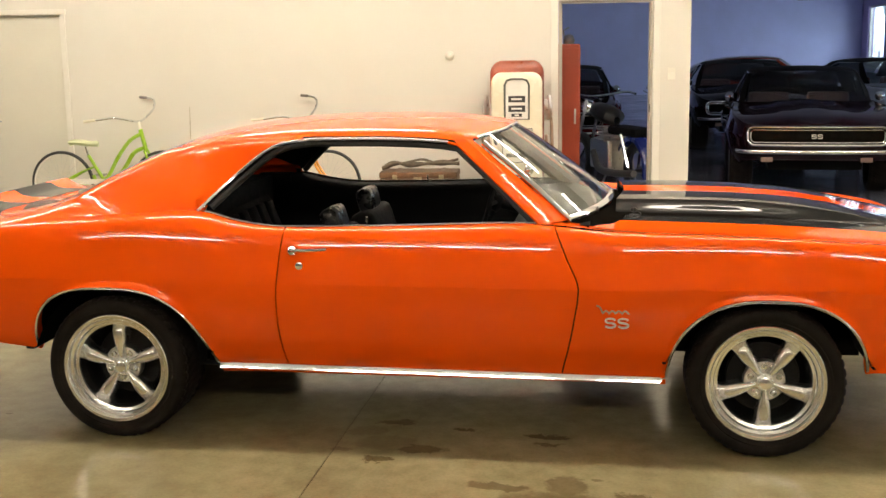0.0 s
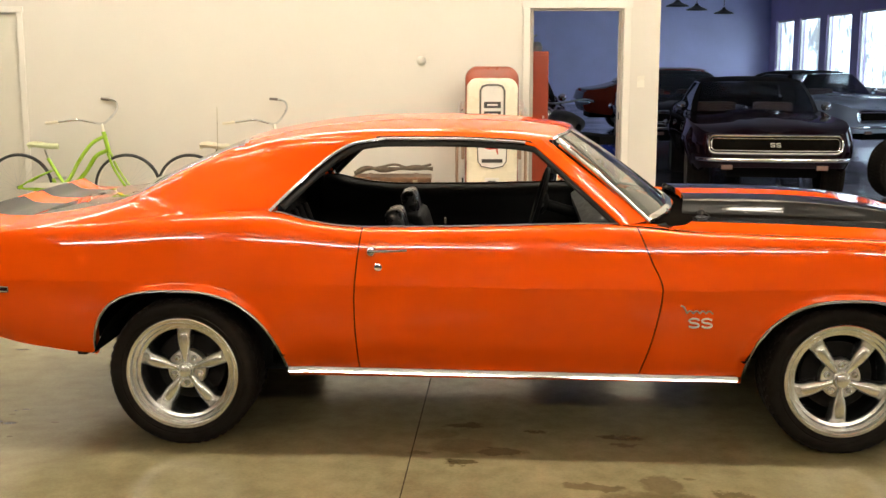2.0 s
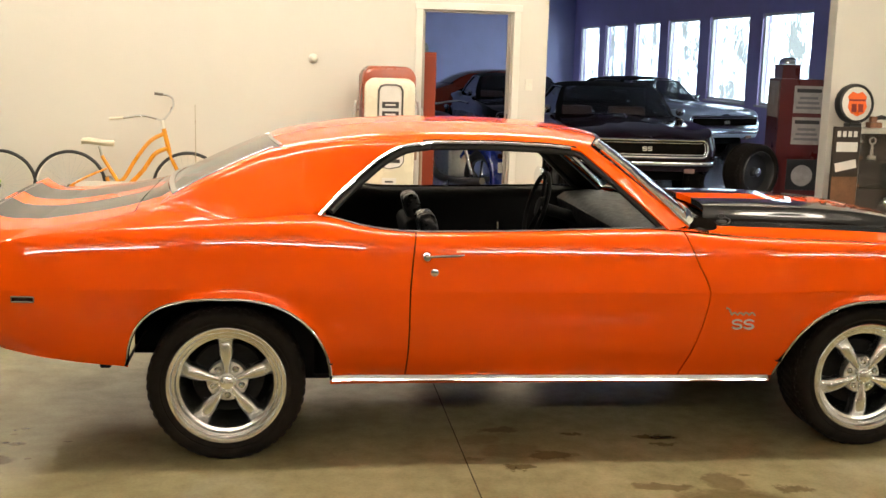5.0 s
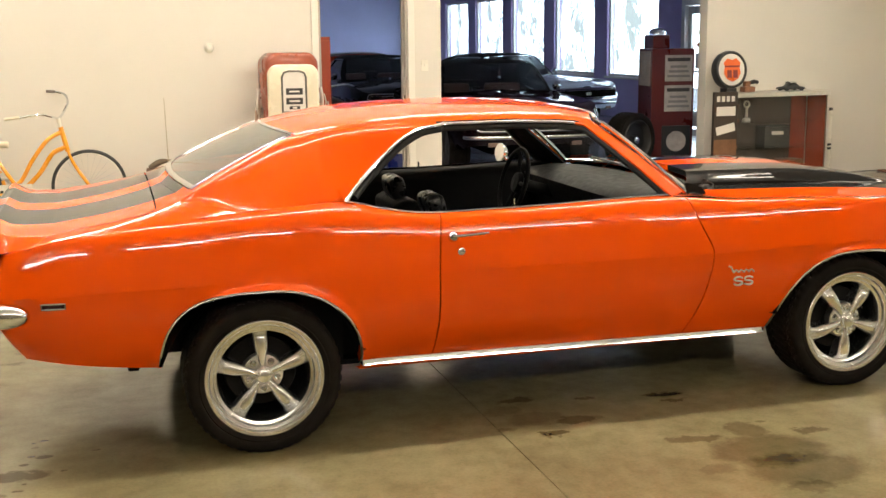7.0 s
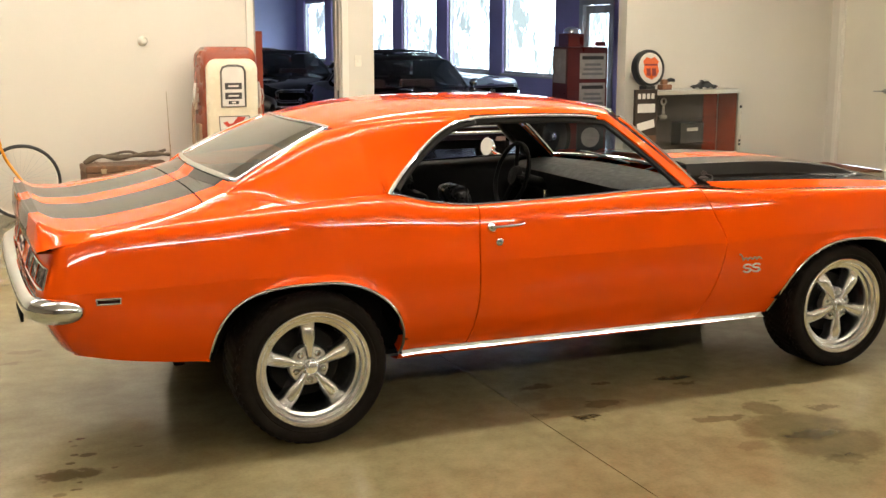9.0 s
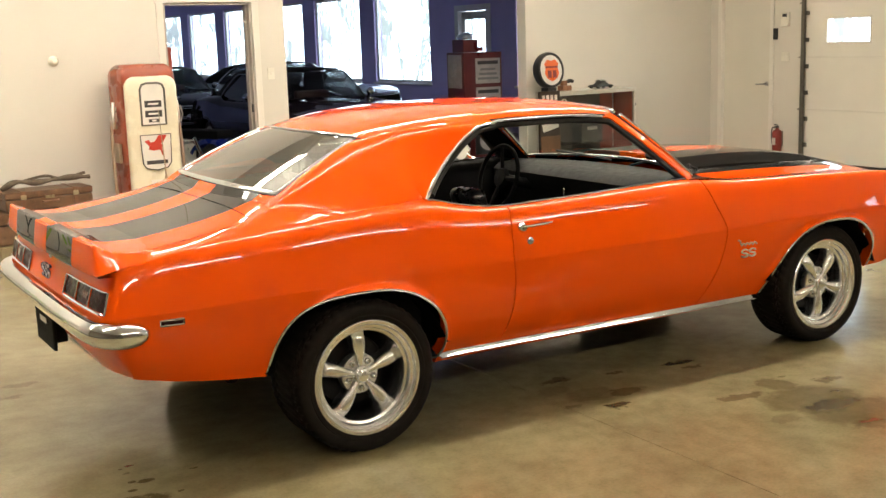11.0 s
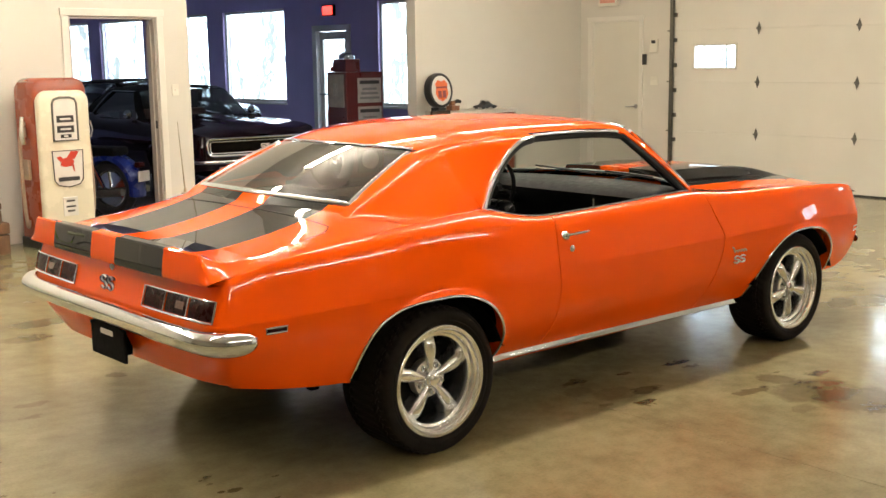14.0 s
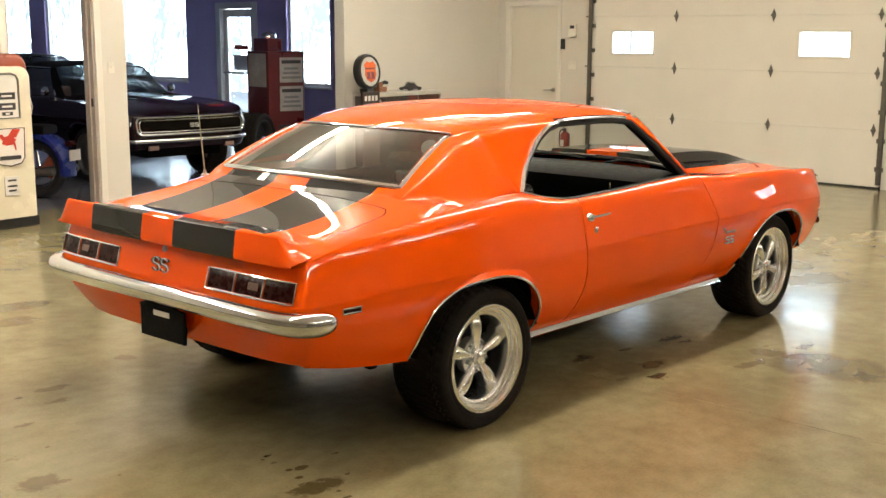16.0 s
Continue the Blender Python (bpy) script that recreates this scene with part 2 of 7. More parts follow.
M_alloy_dull = surface("cast_alloy", (0.70, 0.68, 0.63), 0.36, 1.0, spread=0.08, scale=30)
M_tyre = surface("tyre_rubber", (0.015, 0.0125, 0.0105), 0.62, spread=0.25, scale=14, bump=0.1, grain=200, spec=0.06)
M_black = surface("black_underbody", (0.004, 0.004, 0.004), 0.85, spread=0.3, scale=10, bump=0.1, spec=0.05)
M_vinyl = surface("black_vinyl", (0.0045, 0.0045, 0.0048), 0.72, spread=0.2, scale=30, bump=0.15, grain=300, spec=0.10)
M_joint = surface("dusty_joint", (0.045, 0.033, 0.018), 0.9, spread=0.3, scale=12, spec=0.0)
M_gap = surface("gap_shadow_black", (0.006, 0.005, 0.004), 0.9, spread=0.2, spec=0.0)
M_glass = clear_glass("window_glass", (0.86, 0.90, 0.87))
M_rearglass = clear_glass("tinted_rear_glass", (0.30, 0.33, 0.32), 0.16)
M_lens = surface("dark_red_lens", (0.022, 0.003, 0.0025), 0.3, spread=0.12, scale=40, coat=0.03, spec=0.12)
M_whitelens = surface("clear_lens", (0.20, 0.13, 0.11), 0.15, spread=0.2, scale=90, coat=0.6)
M_rubber = surface("black_rubber", (0.02, 0.02, 0.02), 0.5, spread=0.2)
M_steel = surface("galvanised_steel", (0.45, 0.45, 0.44), 0.4, 0.9, spread=0.12, scale=20)
M_steel_dark = surface("dark_galvanised_steel", (0.16, 0.15, 0.13), 0.45, 0.8, spread=0.2, scale=20)
M_white = surface("white_enamel", (0.78, 0.75, 0.66), 0.3, spread=0.04, scale=4, coat=0.3)
M_cream = surface("cream_enamel", (0.76, 0.70, 0.54), 0.28, spread=0.04, scale=4, coat=0.4)
M_red = surface("red_enamel", (0.26, 0.046, 0.015), 0.3, spread=0.12, scale=4, coat=0.4)
M_locker = surface("orange_red_metal", (0.30, 0.042, 0.014), 0.4, spread=0.12, scale=3)
M_redpanel = surface("red_panel", (0.22, 0.022, 0.014), 0.4, spread=0.12, scale=3)
M_dark = surface("black_plastic", (0.02, 0.02, 0.02), 0.4, spread=0.2)
M_brown = surface("worn_brown_leather", (0.13, 0.065, 0.03), 0.55, spread=0.35, scale=14, bump=0.3)
M_wood = surface("dark_wood", (0.16, 0.075, 0.035), 0.5, spread=0.3, scale=9, bump=0.15)
M_mat = surface("rust_red_mat", (0.20, 0.075, 0.035), 0.9, spread=0.2, scale=20, bump=0.3)
M_green = surface("lime_green_paint", (0.30, 0.52, 0.03), 0.3, spread=0.06, coat=0.6)
M_amber = surface("orange_yellow_paint", (0.80, 0.33, 0.02), 0.3, spread=0.06, coat=0.6)
M_tan = surface("pale_saddle_vinyl", (0.68, 0.62, 0.47), 0.5, spread=0.06)
M_paper = surface("white_sign_board", (0.72, 0.69, 0.64), 0.5, spread=0.05)
M_ink = surface("dark_ink", (0.04, 0.035, 0.035), 0.6, spread=0.2)
M_redink = surface("red_ink", (0.50, 0.04, 0.02), 0.5, spread=0.1)
M_signorange = surface("sign_orange", (0.75, 0.13, 0.02), 0.35, spread=0.06)
M_tube = glow("fluorescent_tube", (1.0, 0.905, 0.755), TUBE)
M_exit = glow("red_exit_sign", (1.0, 0.05, 0.03), 3.0)
M_daylight = outdoors("bright_overcast_daylight", (0.66, 0.78, 1.0), 13.0, (0.78, 0.88, 0.96), 1.8)
M_badge = surface("aged_metal", (0.42, 0.38, 0.26), 0.35, 0.8, spread=0.1, scale=40)
M_tyreblue = surface("blue_metal_paint", (0.010, 0.022, 0.17), 0.3, spread=0.1, coat=0.6)
M_maroon = paint("dark_maroon_paint", (0.008, 0.002, 0.004))
M_copper = paint("rust_orange_paint", (0.22, 0.030, 0.012))
M_silverblue = paint("silver_blue_paint", (0.40, 0.45, 0.54))


# ---- mesh helpers ----
def mesh_of(name, verts, faces, material, parent=None, label="", smooth=True, sharp=40):
    me = bpy.data.meshes.new(name)
    me.from_pydata([tuple(map(float, v)) for v in verts], [], faces)
    me.materials.append(material)
    if smooth:
        me.shade_smooth()
        me.set_sharp_from_angle(angle=radians(sharp))
    ob = new(name, me)
    ob.parent = parent
    if label:
        tagged(ob, label)
    return ob


def part(name, bm, material, parent=None, label="", smooth=False, sharp=35):
    me = bpy.data.meshes.new(name)
    bmesh.ops.recalc_face_normals(bm, faces=bm.faces)
    bm.to_mesh(me)
    bm.free()
    me.materials.append(material)
    if smooth:
        me.shade_smooth()
        me.set_sharp_from_angle(angle=radians(sharp))
    ob = new(name, me)
    ob.parent = parent
    if label:
        tagged(ob, label)
    return ob


def thing(name, m, label, category, group="", kind=""):
    ob = new(name)
    ob.empty_display_size = 0.1
    ob.matrix_world = m
    return tagged(ob, label, category, group, kind)


def box(bm, x0, x1, y0, y1, z0, z1, bevel=0.0, m=None, segments=2):
    r = bmesh.ops.create_cube(bm, size=1.0, matrix=Matrix.Translation(((x0 + x1) / 2, (y0 + y1) / 2, (z0 + z1) / 2)) @ Matrix.Diagonal((abs(x1 - x0), abs(y1 - y0), abs(z1 - z0), 1)))
    vs = r["verts"]
    if bevel:
        es = list({e for v in vs for e in v.link_edges})
        out = bmesh.ops.bevel(bm, geom=es, offset=bevel, segments=segments, affect="EDGES", profile=0.6)
        vs = list({v for f in out["faces"] for v in f.verts} | {v for v in vs if v.is_valid})
    if m is not None:
        bmesh.ops.transform(bm, matrix=m, verts=[v for v in vs if v.is_valid])
    return bm


def B(*args, **kw):
    return box(bmesh.new(), *args, **kw)


def lathe(bm, profile, segs=48, m=None, closed=False, arc=2 * math.pi):
    """Revolve (radius, height) pairs about the local z axis."""
    rings, full = [], abs(arc - 2 * math.pi) < 1e-6
    count = segs if full else segs + 1
    for k in range(count):
        a = arc * k / segs
        ring = [bm.verts.new(((m or Matrix()) @ Vector((r * math.cos(a), r * math.sin(a), h)))) for r, h in profile]
        rings.append(ring)
    for k in range(segs):
        r0, r1 = rings[k], rings[(k + 1) % count]
        for j in range(len(profile) - (0 if closed else 1)):
            i = (j + 1) % len(profile)
            bm.faces.new((r0[j], r1[j], r1[i], r0[i]))
    return bm


def tube(bm, pts, radius, segs=8, caps=True, closed=False, flat=1.0, up=None):
    """A round (or, with flat below 1, oval) rod along points."""
    pts = [Vector(p) for p in pts]
    rings, n = [], len(pts)
    side = None
    for i, p in enumerate(pts):
        a, b = (pts[i - 1] if i or closed else pts[0]), (pts[(i + 1) % n] if i < n - 1 or closed else pts[-1])
        d = (b - a).normalized()
        if side is None:
            ref = Vector(up) if up else (Vector((0, 0, 1)) if abs(d.z) < 0.9 else Vector((1, 0, 0)))
            side = d.cross(ref).normalized()
        else:
            side = (side - d * side.dot(d)).normalized()
        other = side.cross(d)
        r = radius[i] if isinstance(radius, (list, tuple)) else radius
        rings.append([bm.verts.new(p + side * r * math.cos(2 * math.pi * k / segs) + other * r * flat * math.sin(2 * math.pi * k / segs)) for k in range(segs)])
    for i in range(n if closed else n - 1):
        r0, r1 = rings[i], rings[(i + 1) % n]
        for k in range(segs):
            bm.faces.new((r0[k], r0[(k + 1) % segs], r1[(k + 1) % segs], r1[k]))
    if caps and not closed:
        bm.faces.new(rings[0][::-1])
        bm.faces.new(rings[-1])
    return bm


def T(pts, radius, segs=8, **kw):
    return tube(bmesh.new(), pts, radius, segs, **kw)


def smooth_line(pts, per=8, closed=False):
    """Catmull-Rom through points."""
    pts = [np.array(p, float) for p in pts]
    n, out = len(pts), []
    for i in range(n if closed else n - 1):
        p0 = pts[i - 1] if (i or closed) else 2 * pts[0] - pts[1]
        p1, p2 = pts[i], pts[(i + 1) % n]
        p3 = pts[(i + 2) % n] if (i + 2 < n or closed) else 2 * pts[-1] - pts[-2]
        for k in range(per):
            t = k / per
            out.append(0.5 * (2 * p1 + (p2 - p0) * t + (2 * p0 - 5 * p1 + 4 * p2 - p3) * t * t + (3 * p1 - p0 - 3 * p2 + p3) * t ** 3))
    if not closed:
        out.append(pts[-1])
    return out


def pch(xs, ys):
    """A smooth, non-overshooting curve through points, as a function."""
    xs, ys = np.array(xs, float), np.array(ys, float)
    h, d = np.diff(xs), np.diff(ys) / np.diff(xs)
    m = np.zeros(len(xs))
    m[0], m[-1] = d[0], d[-1]
    for i in range(1, len(xs) - 1):
        m[i] = 0 if d[i - 1] * d[i] <= 0 else 3 * (h[i - 1] + h[i]) / ((2 * h[i] + h[i - 1]) / d[i - 1] + (h[i] + 2 * h[i - 1]) / d[i])

    def f(x):
        x = np.clip(x, xs[0], xs[-1])
        i = np.clip(np.searchsorted(xs, x) - 1, 0, len(xs) - 2)
        t = (x - xs[i]) / h[i]
        return ((1 + 2 * t) * (1 - t) ** 2 * ys[i] + t * (1 - t) ** 2 * h[i] * m[i] + t * t * (3 - 2 * t) * ys[i + 1] + t * t * (t - 1) * h[i] * m[i + 1])
    return f


def grid_mesh(name, rows, material, parent=None, label="", flip=False, sharp=40, closed=False):
    """A skin from equal rows of points."""
    nr, nc = len(rows), len(rows[0])
    verts = [p for r in rows for p in r]
    faces = []
    for i in range(nr - 1):
        for j in range(nc if closed else nc - 1):
            k = (j + 1) % nc
            f = (i * nc + j, i * nc + k, (i + 1) * nc + k, (i + 1) * nc + j)
            faces.append(f[::-1] if flip else f)
    return mesh_of(name, verts, faces, material, parent, label, True, sharp)


# ---- the large structure ----
WALL = pose(0, 6.09, 0, 0, 0, 3.3)      # the back wall's own frame: x along it, y into the show room
CEIL, THICK = 4.0, 0.16


def wall_with_openings(name, m, x0, x1, y0, y1, top, openings, material, back=None):
    """A wall in its own frame, made of solid pieces round openings (x0, x1, z0, z1), as one mesh."""
    bm = bmesh.new()
    xs = sorted({x0, x1, *[o[0] for o in openings], *[o[1] for o in openings]})
    for a, b in zip(xs, xs[1:]):
        holes = sorted((o[2], o[3]) for o in openings if o[0] <= a + 1e-6 and o[1] >= b - 1e-6)
        z = 0.0
        for h0, h1 in holes:
            if h0 > z + 1e-4:
                box(bm, a, b, y0, y1, z, h0)
            z = h1
        if top > z + 1e-4:
            box(bm, a, b, y0, y1, z, top)
    bmesh.ops.remove_doubles(bm, verts=bm.verts, dist=1e-4)
    ob = part(name, bm, material)
    ob.matrix_world = m
    return tagged(ob, kind="structure")


# colours of two unseen walls, kept dark to cut reflections and fill light
M_dim = surface("unseen_wall_dark_brown", (0.13, 0.105, 0.08), 0.6, spread=0.15, scale=2)
M_plain = surface("unseen_wall_tan", (0.28, 0.24, 0.185), 0.6, spread=0.1, scale=2)


# floor: slabs with saw-cut joints between them
def floor_slabs():
    ob = new("floor")
    tagged(ob, "stained tan sealed concrete garage floor with saw-cut joints", "floor", kind="structure")
    xs, ys = [-9.4, -5.0, -0.40, 8.0], [-9.4, -4.9, 6.25]
    gap = 0.0025
    for i in range(3):
        for j in range(2):
            bm = B(xs[i] + gap, xs[i + 1] - gap, ys[j] + gap, ys[j + 1] - gap, -0.12, 0.0)
            part("floor_slab", bm, M_floor, ob)
    part("joint_fill", B(xs[0], xs[-1], ys[0], ys[-1], -0.14, -0.005), M_joint, ob)
    return ob


floor_slabs().matrix_world = pose(0, 0, 0, 0, 0, FLOOR_TURN)
show = part("show_room_floor", B(-9.6, 8.4, 6.2, 32.4, -0.15, -0.004), M_showfloor)
tagged(show, "grey polished concrete show room floor", "floor", kind="structure")

wall_with_openings("wall_back", WALL, -9.6, 8.1, 0, THICK, CEIL,
                   [(-5.86, -4.93, 0, 2.04), (0.16, 1.09, 0, 2.08), (1.45, 4.62, 0, 2.42)], M_wall)
wall_with_openings("wall_garage_door", pose(7.78, 0, 0, 0, 0, 90), -9.6, 6.75, -0.2, 0, CEIL,
                   [(5.49, 6.33, 0, 2.10), (0.95, 4.97, 0, 3.05), (-5.15, -1.13, 0, 3.05)], M_wall)
# walls out of view, added to close the room and hold its bounce light down
for nm, x0, x1, y0, y1 in (("wall_left", -9.6, -9.4, -9.6, 6.0), ("wall_behind", -9.6, 8.0, -9.6, -9.4)):
    tagged(part(nm, B(x0, x1, y0, y1, 0, CEIL), M_dim if nm == "wall_behind" else M_plain), kind="structure")
tagged(part("ceiling", B(-9.6, 8.2, -9.6, 6.9, CEIL, CEIL + 0.1), M_ceiling), kind="structure")
# the show room shell
SX = 8.12
WIN = [(29.07 - 2.92 * k, 31.34 - 2.92 * k, 0.82, 2.62) for k in range(6)] + [(10.45, 11.55, 0.82, 2.62), (7.6, 9.4, 0.82, 2.62)]
EXIT = (12.42, 13.45, 0, 2.2)
wall_with_openings("wall_windows", pose(SX, 0, 0, 0, 0, 90), 6.75, 32.4, -0.18, 0, 3.7, WIN + [EXIT], M_mauve)
for nm, x0, x1, y0, y1, mt in (("wall_far", -9.6, SX, 32.2, 32.4, M_blue), ("wall_far_left", -9.6, -9.4, 6.0, 32.4, M_blue)):
    tagged(part(nm, B(x0, x1, y0, y1, 0, 3.7), mt), kind="structure")
tagged(part("ceiling_show_room", B(-9.6, 8.4, 6.9, 32.4, 3.7, 3.8), surface("show_room_ceiling", (0.45, 0.45, 0.50), 0.8)), kind="structure")
day = part("backdrop", B(11.5, 11.52, 6.75, 75.0, 0.4, 7.0), M_daylight)
tagged(day, "white overcast daylight outside the windows", "sky", kind="structure")
yard = part("ground", B(8.5, 400, -300, 300, -0.3, -0.05), surface("snowy_ground", (0.5, 0.5, 0.52), 0.9, spread=0.2, scale=0.5))
tagged(yard, "pale outdoor ground beyond the building", "ground", kind="structure")


def framed_window(i, y0, y1, z0, z1):
    w = new("window_%d" % i)
    tagged(w, "bright show room window in a pale frame", "window", "show room windows", "structure")
    w.matrix_world = pose(SX, 0, 0, 0, 0, 90)
    f = 0.05
    bm = bmesh.new()
    for a, b, c, d in ((y0, y0 + f, z0, z1), (y1 - f, y1, z0, z1), (y0 + f, y1 - f, z0, z0 + f), (y0 + f, y1 - f, z1 - f, z1)):
        box(bm, a, b, -0.12, -0.05, c, d, 0.004)
    part("window_frame", bm, M_trim, w)
    part("window_sill", B(y0 - 0.03, y1 + 0.03, -0.02, 0.05, z0 - 0.04, z0, 0.006), M_trim, w)
    p = part("pane", B(y0 + f, y1 - f, -0.09, -0.083, z0 + f, z1 - f), M_glass, w)
    p.visible_shadow = False


for i, (a, b, c, d) in enumerate(WIN):
    framed_window(i + 1, a, b, c, d)


def exit_door():
    d = new("door_3")
    tagged(d, "glazed white exit door with a red sticker in the show room", "door", kind="structure")
    d.matrix_world = pose(SX, 0, 0, 0, 0, 90)
    y0, y1, z0, z1 = EXIT
    bm = bmesh.new()
    box(bm, y0 - 0.08, y0 + 0.05, -0.16, 0.02, 0, z1 + 0.06, 0.006)
    box(bm, y1 - 0.05, y1 + 0.08, -0.16, 0.02, 0, z1 + 0.06, 0.006)
    box(bm, y0 + 0.05, y1 - 0.05, -0.16, 0.02, z1 - 0.05, z1 + 0.06, 0.006)
    part("door_frame", bm, M_trim, d)
    bm = bmesh.new()
    a, b = y0 + 0.06, y1 - 0.06
    for q in ((a, a + 0.12, 0.02, z1 - 0.06), (b - 0.12, b, 0.02, z1 - 0.06), (a + 0.12, b - 0.12, 0.02, 0.3), (a + 0.12, b - 0.12, z1 - 0.2, z1 - 0.06)):
        box(bm, q[0], q[1], -0.1, -0.05, q[2], q[3], 0.004)
    part("door_leaf", bm, M_white, d)
    p = part("pane", B(a + 0.12, b - 0.12, -0.08, -0.073, 0.3, z1 - 0.2), M_glass, d)
    p.visible_shadow = False
    part("push_bar", T([(a + 0.05, 0.0, 1.0), (b - 0.05, 0.0, 1.0)], 0.018), M_steel, d)
    part("sticker", B(a + 0.22, b - 0.3, -0.066, -0.064, 1.42, 1.5), M_redink, d, "red sticker on the glass")
    part("sticker", B(a + 0.25, b - 0.26, -0.066, -0.064, 1.05, 1.32), M_paper, d, "white notice on the glass")


exit_door()


def casing(name, m, x0, x1, top, w=0.07, both=True, label="white painted door casing"):
    bm = bmesh.new()
    for ya, yb in (((-0.018, 0.0), (THICK, THICK + 0.018)) if both else ((-0.018, 0.0),)):
        box(bm, x0 - w, x0, ya, yb, 0, top, 0.004)
        box(bm, x1, x1 + w, ya, yb, 0, top, 0.004)
        box(bm, x0 - w - 0.012, x1 + w + 0.012, ya - (0.006 if ya < 0 else -0.0), yb, top, top + w, 0.004)
    ob = part(name, bm, M_trim)
    ob.matrix_world = m
    return tagged(ob, label, "door trim", kind="structure")


casing("trim_1", WALL, 0.16, 1.09, 2.08)
jamb = bmesh.new()
box(jamb, 1.066, 1.086, 0.004, THICK - 0.004, 0, 2.076)
box(jamb, 0.164, 0.184, 0.004, THICK - 0.004, 0, 2.076)
box(jamb, 0.184, 1.066, 0.004, THICK - 0.004, 2.056, 2.076)
box(jamb, 1.05, 1.066, 0.06, 0.10, 0, 2.056)
box(jamb, 0.184, 0.2, 0.06, 0.10, 0, 2.056)
tj = tagged(part("trim_2", jamb, surface("grey_steel_jamb", (0.42, 0.38, 0.33), 0.4, spread=0.06)), "grey steel door jamb with stop", "door trim", kind="structure")
tj.matrix_world = WALL
tagged(part("strike_plate", B(1.058, 1.066, 0.02, 0.05, 0.98, 1.06, 0.002), M_dark, tj), "dark strike plate")
casing("trim_3", WALL, -5.86, -4.93, 2.04, 0.055, False)


def flush_door(name, m, x0, x1, top, handle_x, turn, label):
    d = new(name)
    tagged(d, label, "door", kind="structure")
    d.matrix_world = m
    part("door_leaf", B(x0 + 0.012, x1 - 0.012, 0.03, 0.075, 0.008, top - 0.012, 0.003), M_door, d)
    bm = bmesh.new()
    for a, b, c, e in ((x0, x0 + 0.01, 0, top), (x1 - 0.01, x1, 0, top), (x0 + 0.01, x1 - 0.01, top - 0.01, top)):
        box(bm, a, b, 0.002, THICK - 0.01, c, e)
    part("door_frame", bm, M_trim, d)
    hd = bmesh.new()
    lathe(hd, [(0.0, 0.0), (0.03, 0.0), (0.03, 0.01), (0.012, 0.014), (0.012, 0.05)], 20, Matrix.Translation((handle_x, 0.03, 0.96)) @ Matrix.Rotation(radians(90), 4, "X"))
    tube(hd, [(handle_x, -0.02, 0.96), (handle_x + 0.03 * turn, -0.03, 0.96), (handle_x + 0.13 * turn, -0.028, 0.955)], 0.009)
    part("door_handle", hd, M_steel, d, "brushed steel lever handle", True)
    bm = bmesh.new()
    hx = x0 + 0.012 if turn > 0 and handle_x > (x0 + x1) / 2 else x1 - 0.012
    for z in (0.25, 1.0, 1.8):
        tube(bm, [(hx, 0.026, z - 0.05), (hx, 0.026, z + 0.05)], 0.007)
    part("hinge", bm, M_steel_dark, d)
    return d


flush_door("door_1", WALL, -5.86, -4.93, 2.04, -5.76, 1, "closed beige flush door in the white wall")
flush_door("door_2", pose(7.78, 0, 0, 0, 0, -90), -6.33, -5.49, 2.10, -5.57, -1, "closed beige flush door beside the garage door")
casing("trim_4", pose(7.78, 0, 0, 0, 0, -90), -6.33, -5.49, 2.10, 0.06, False)


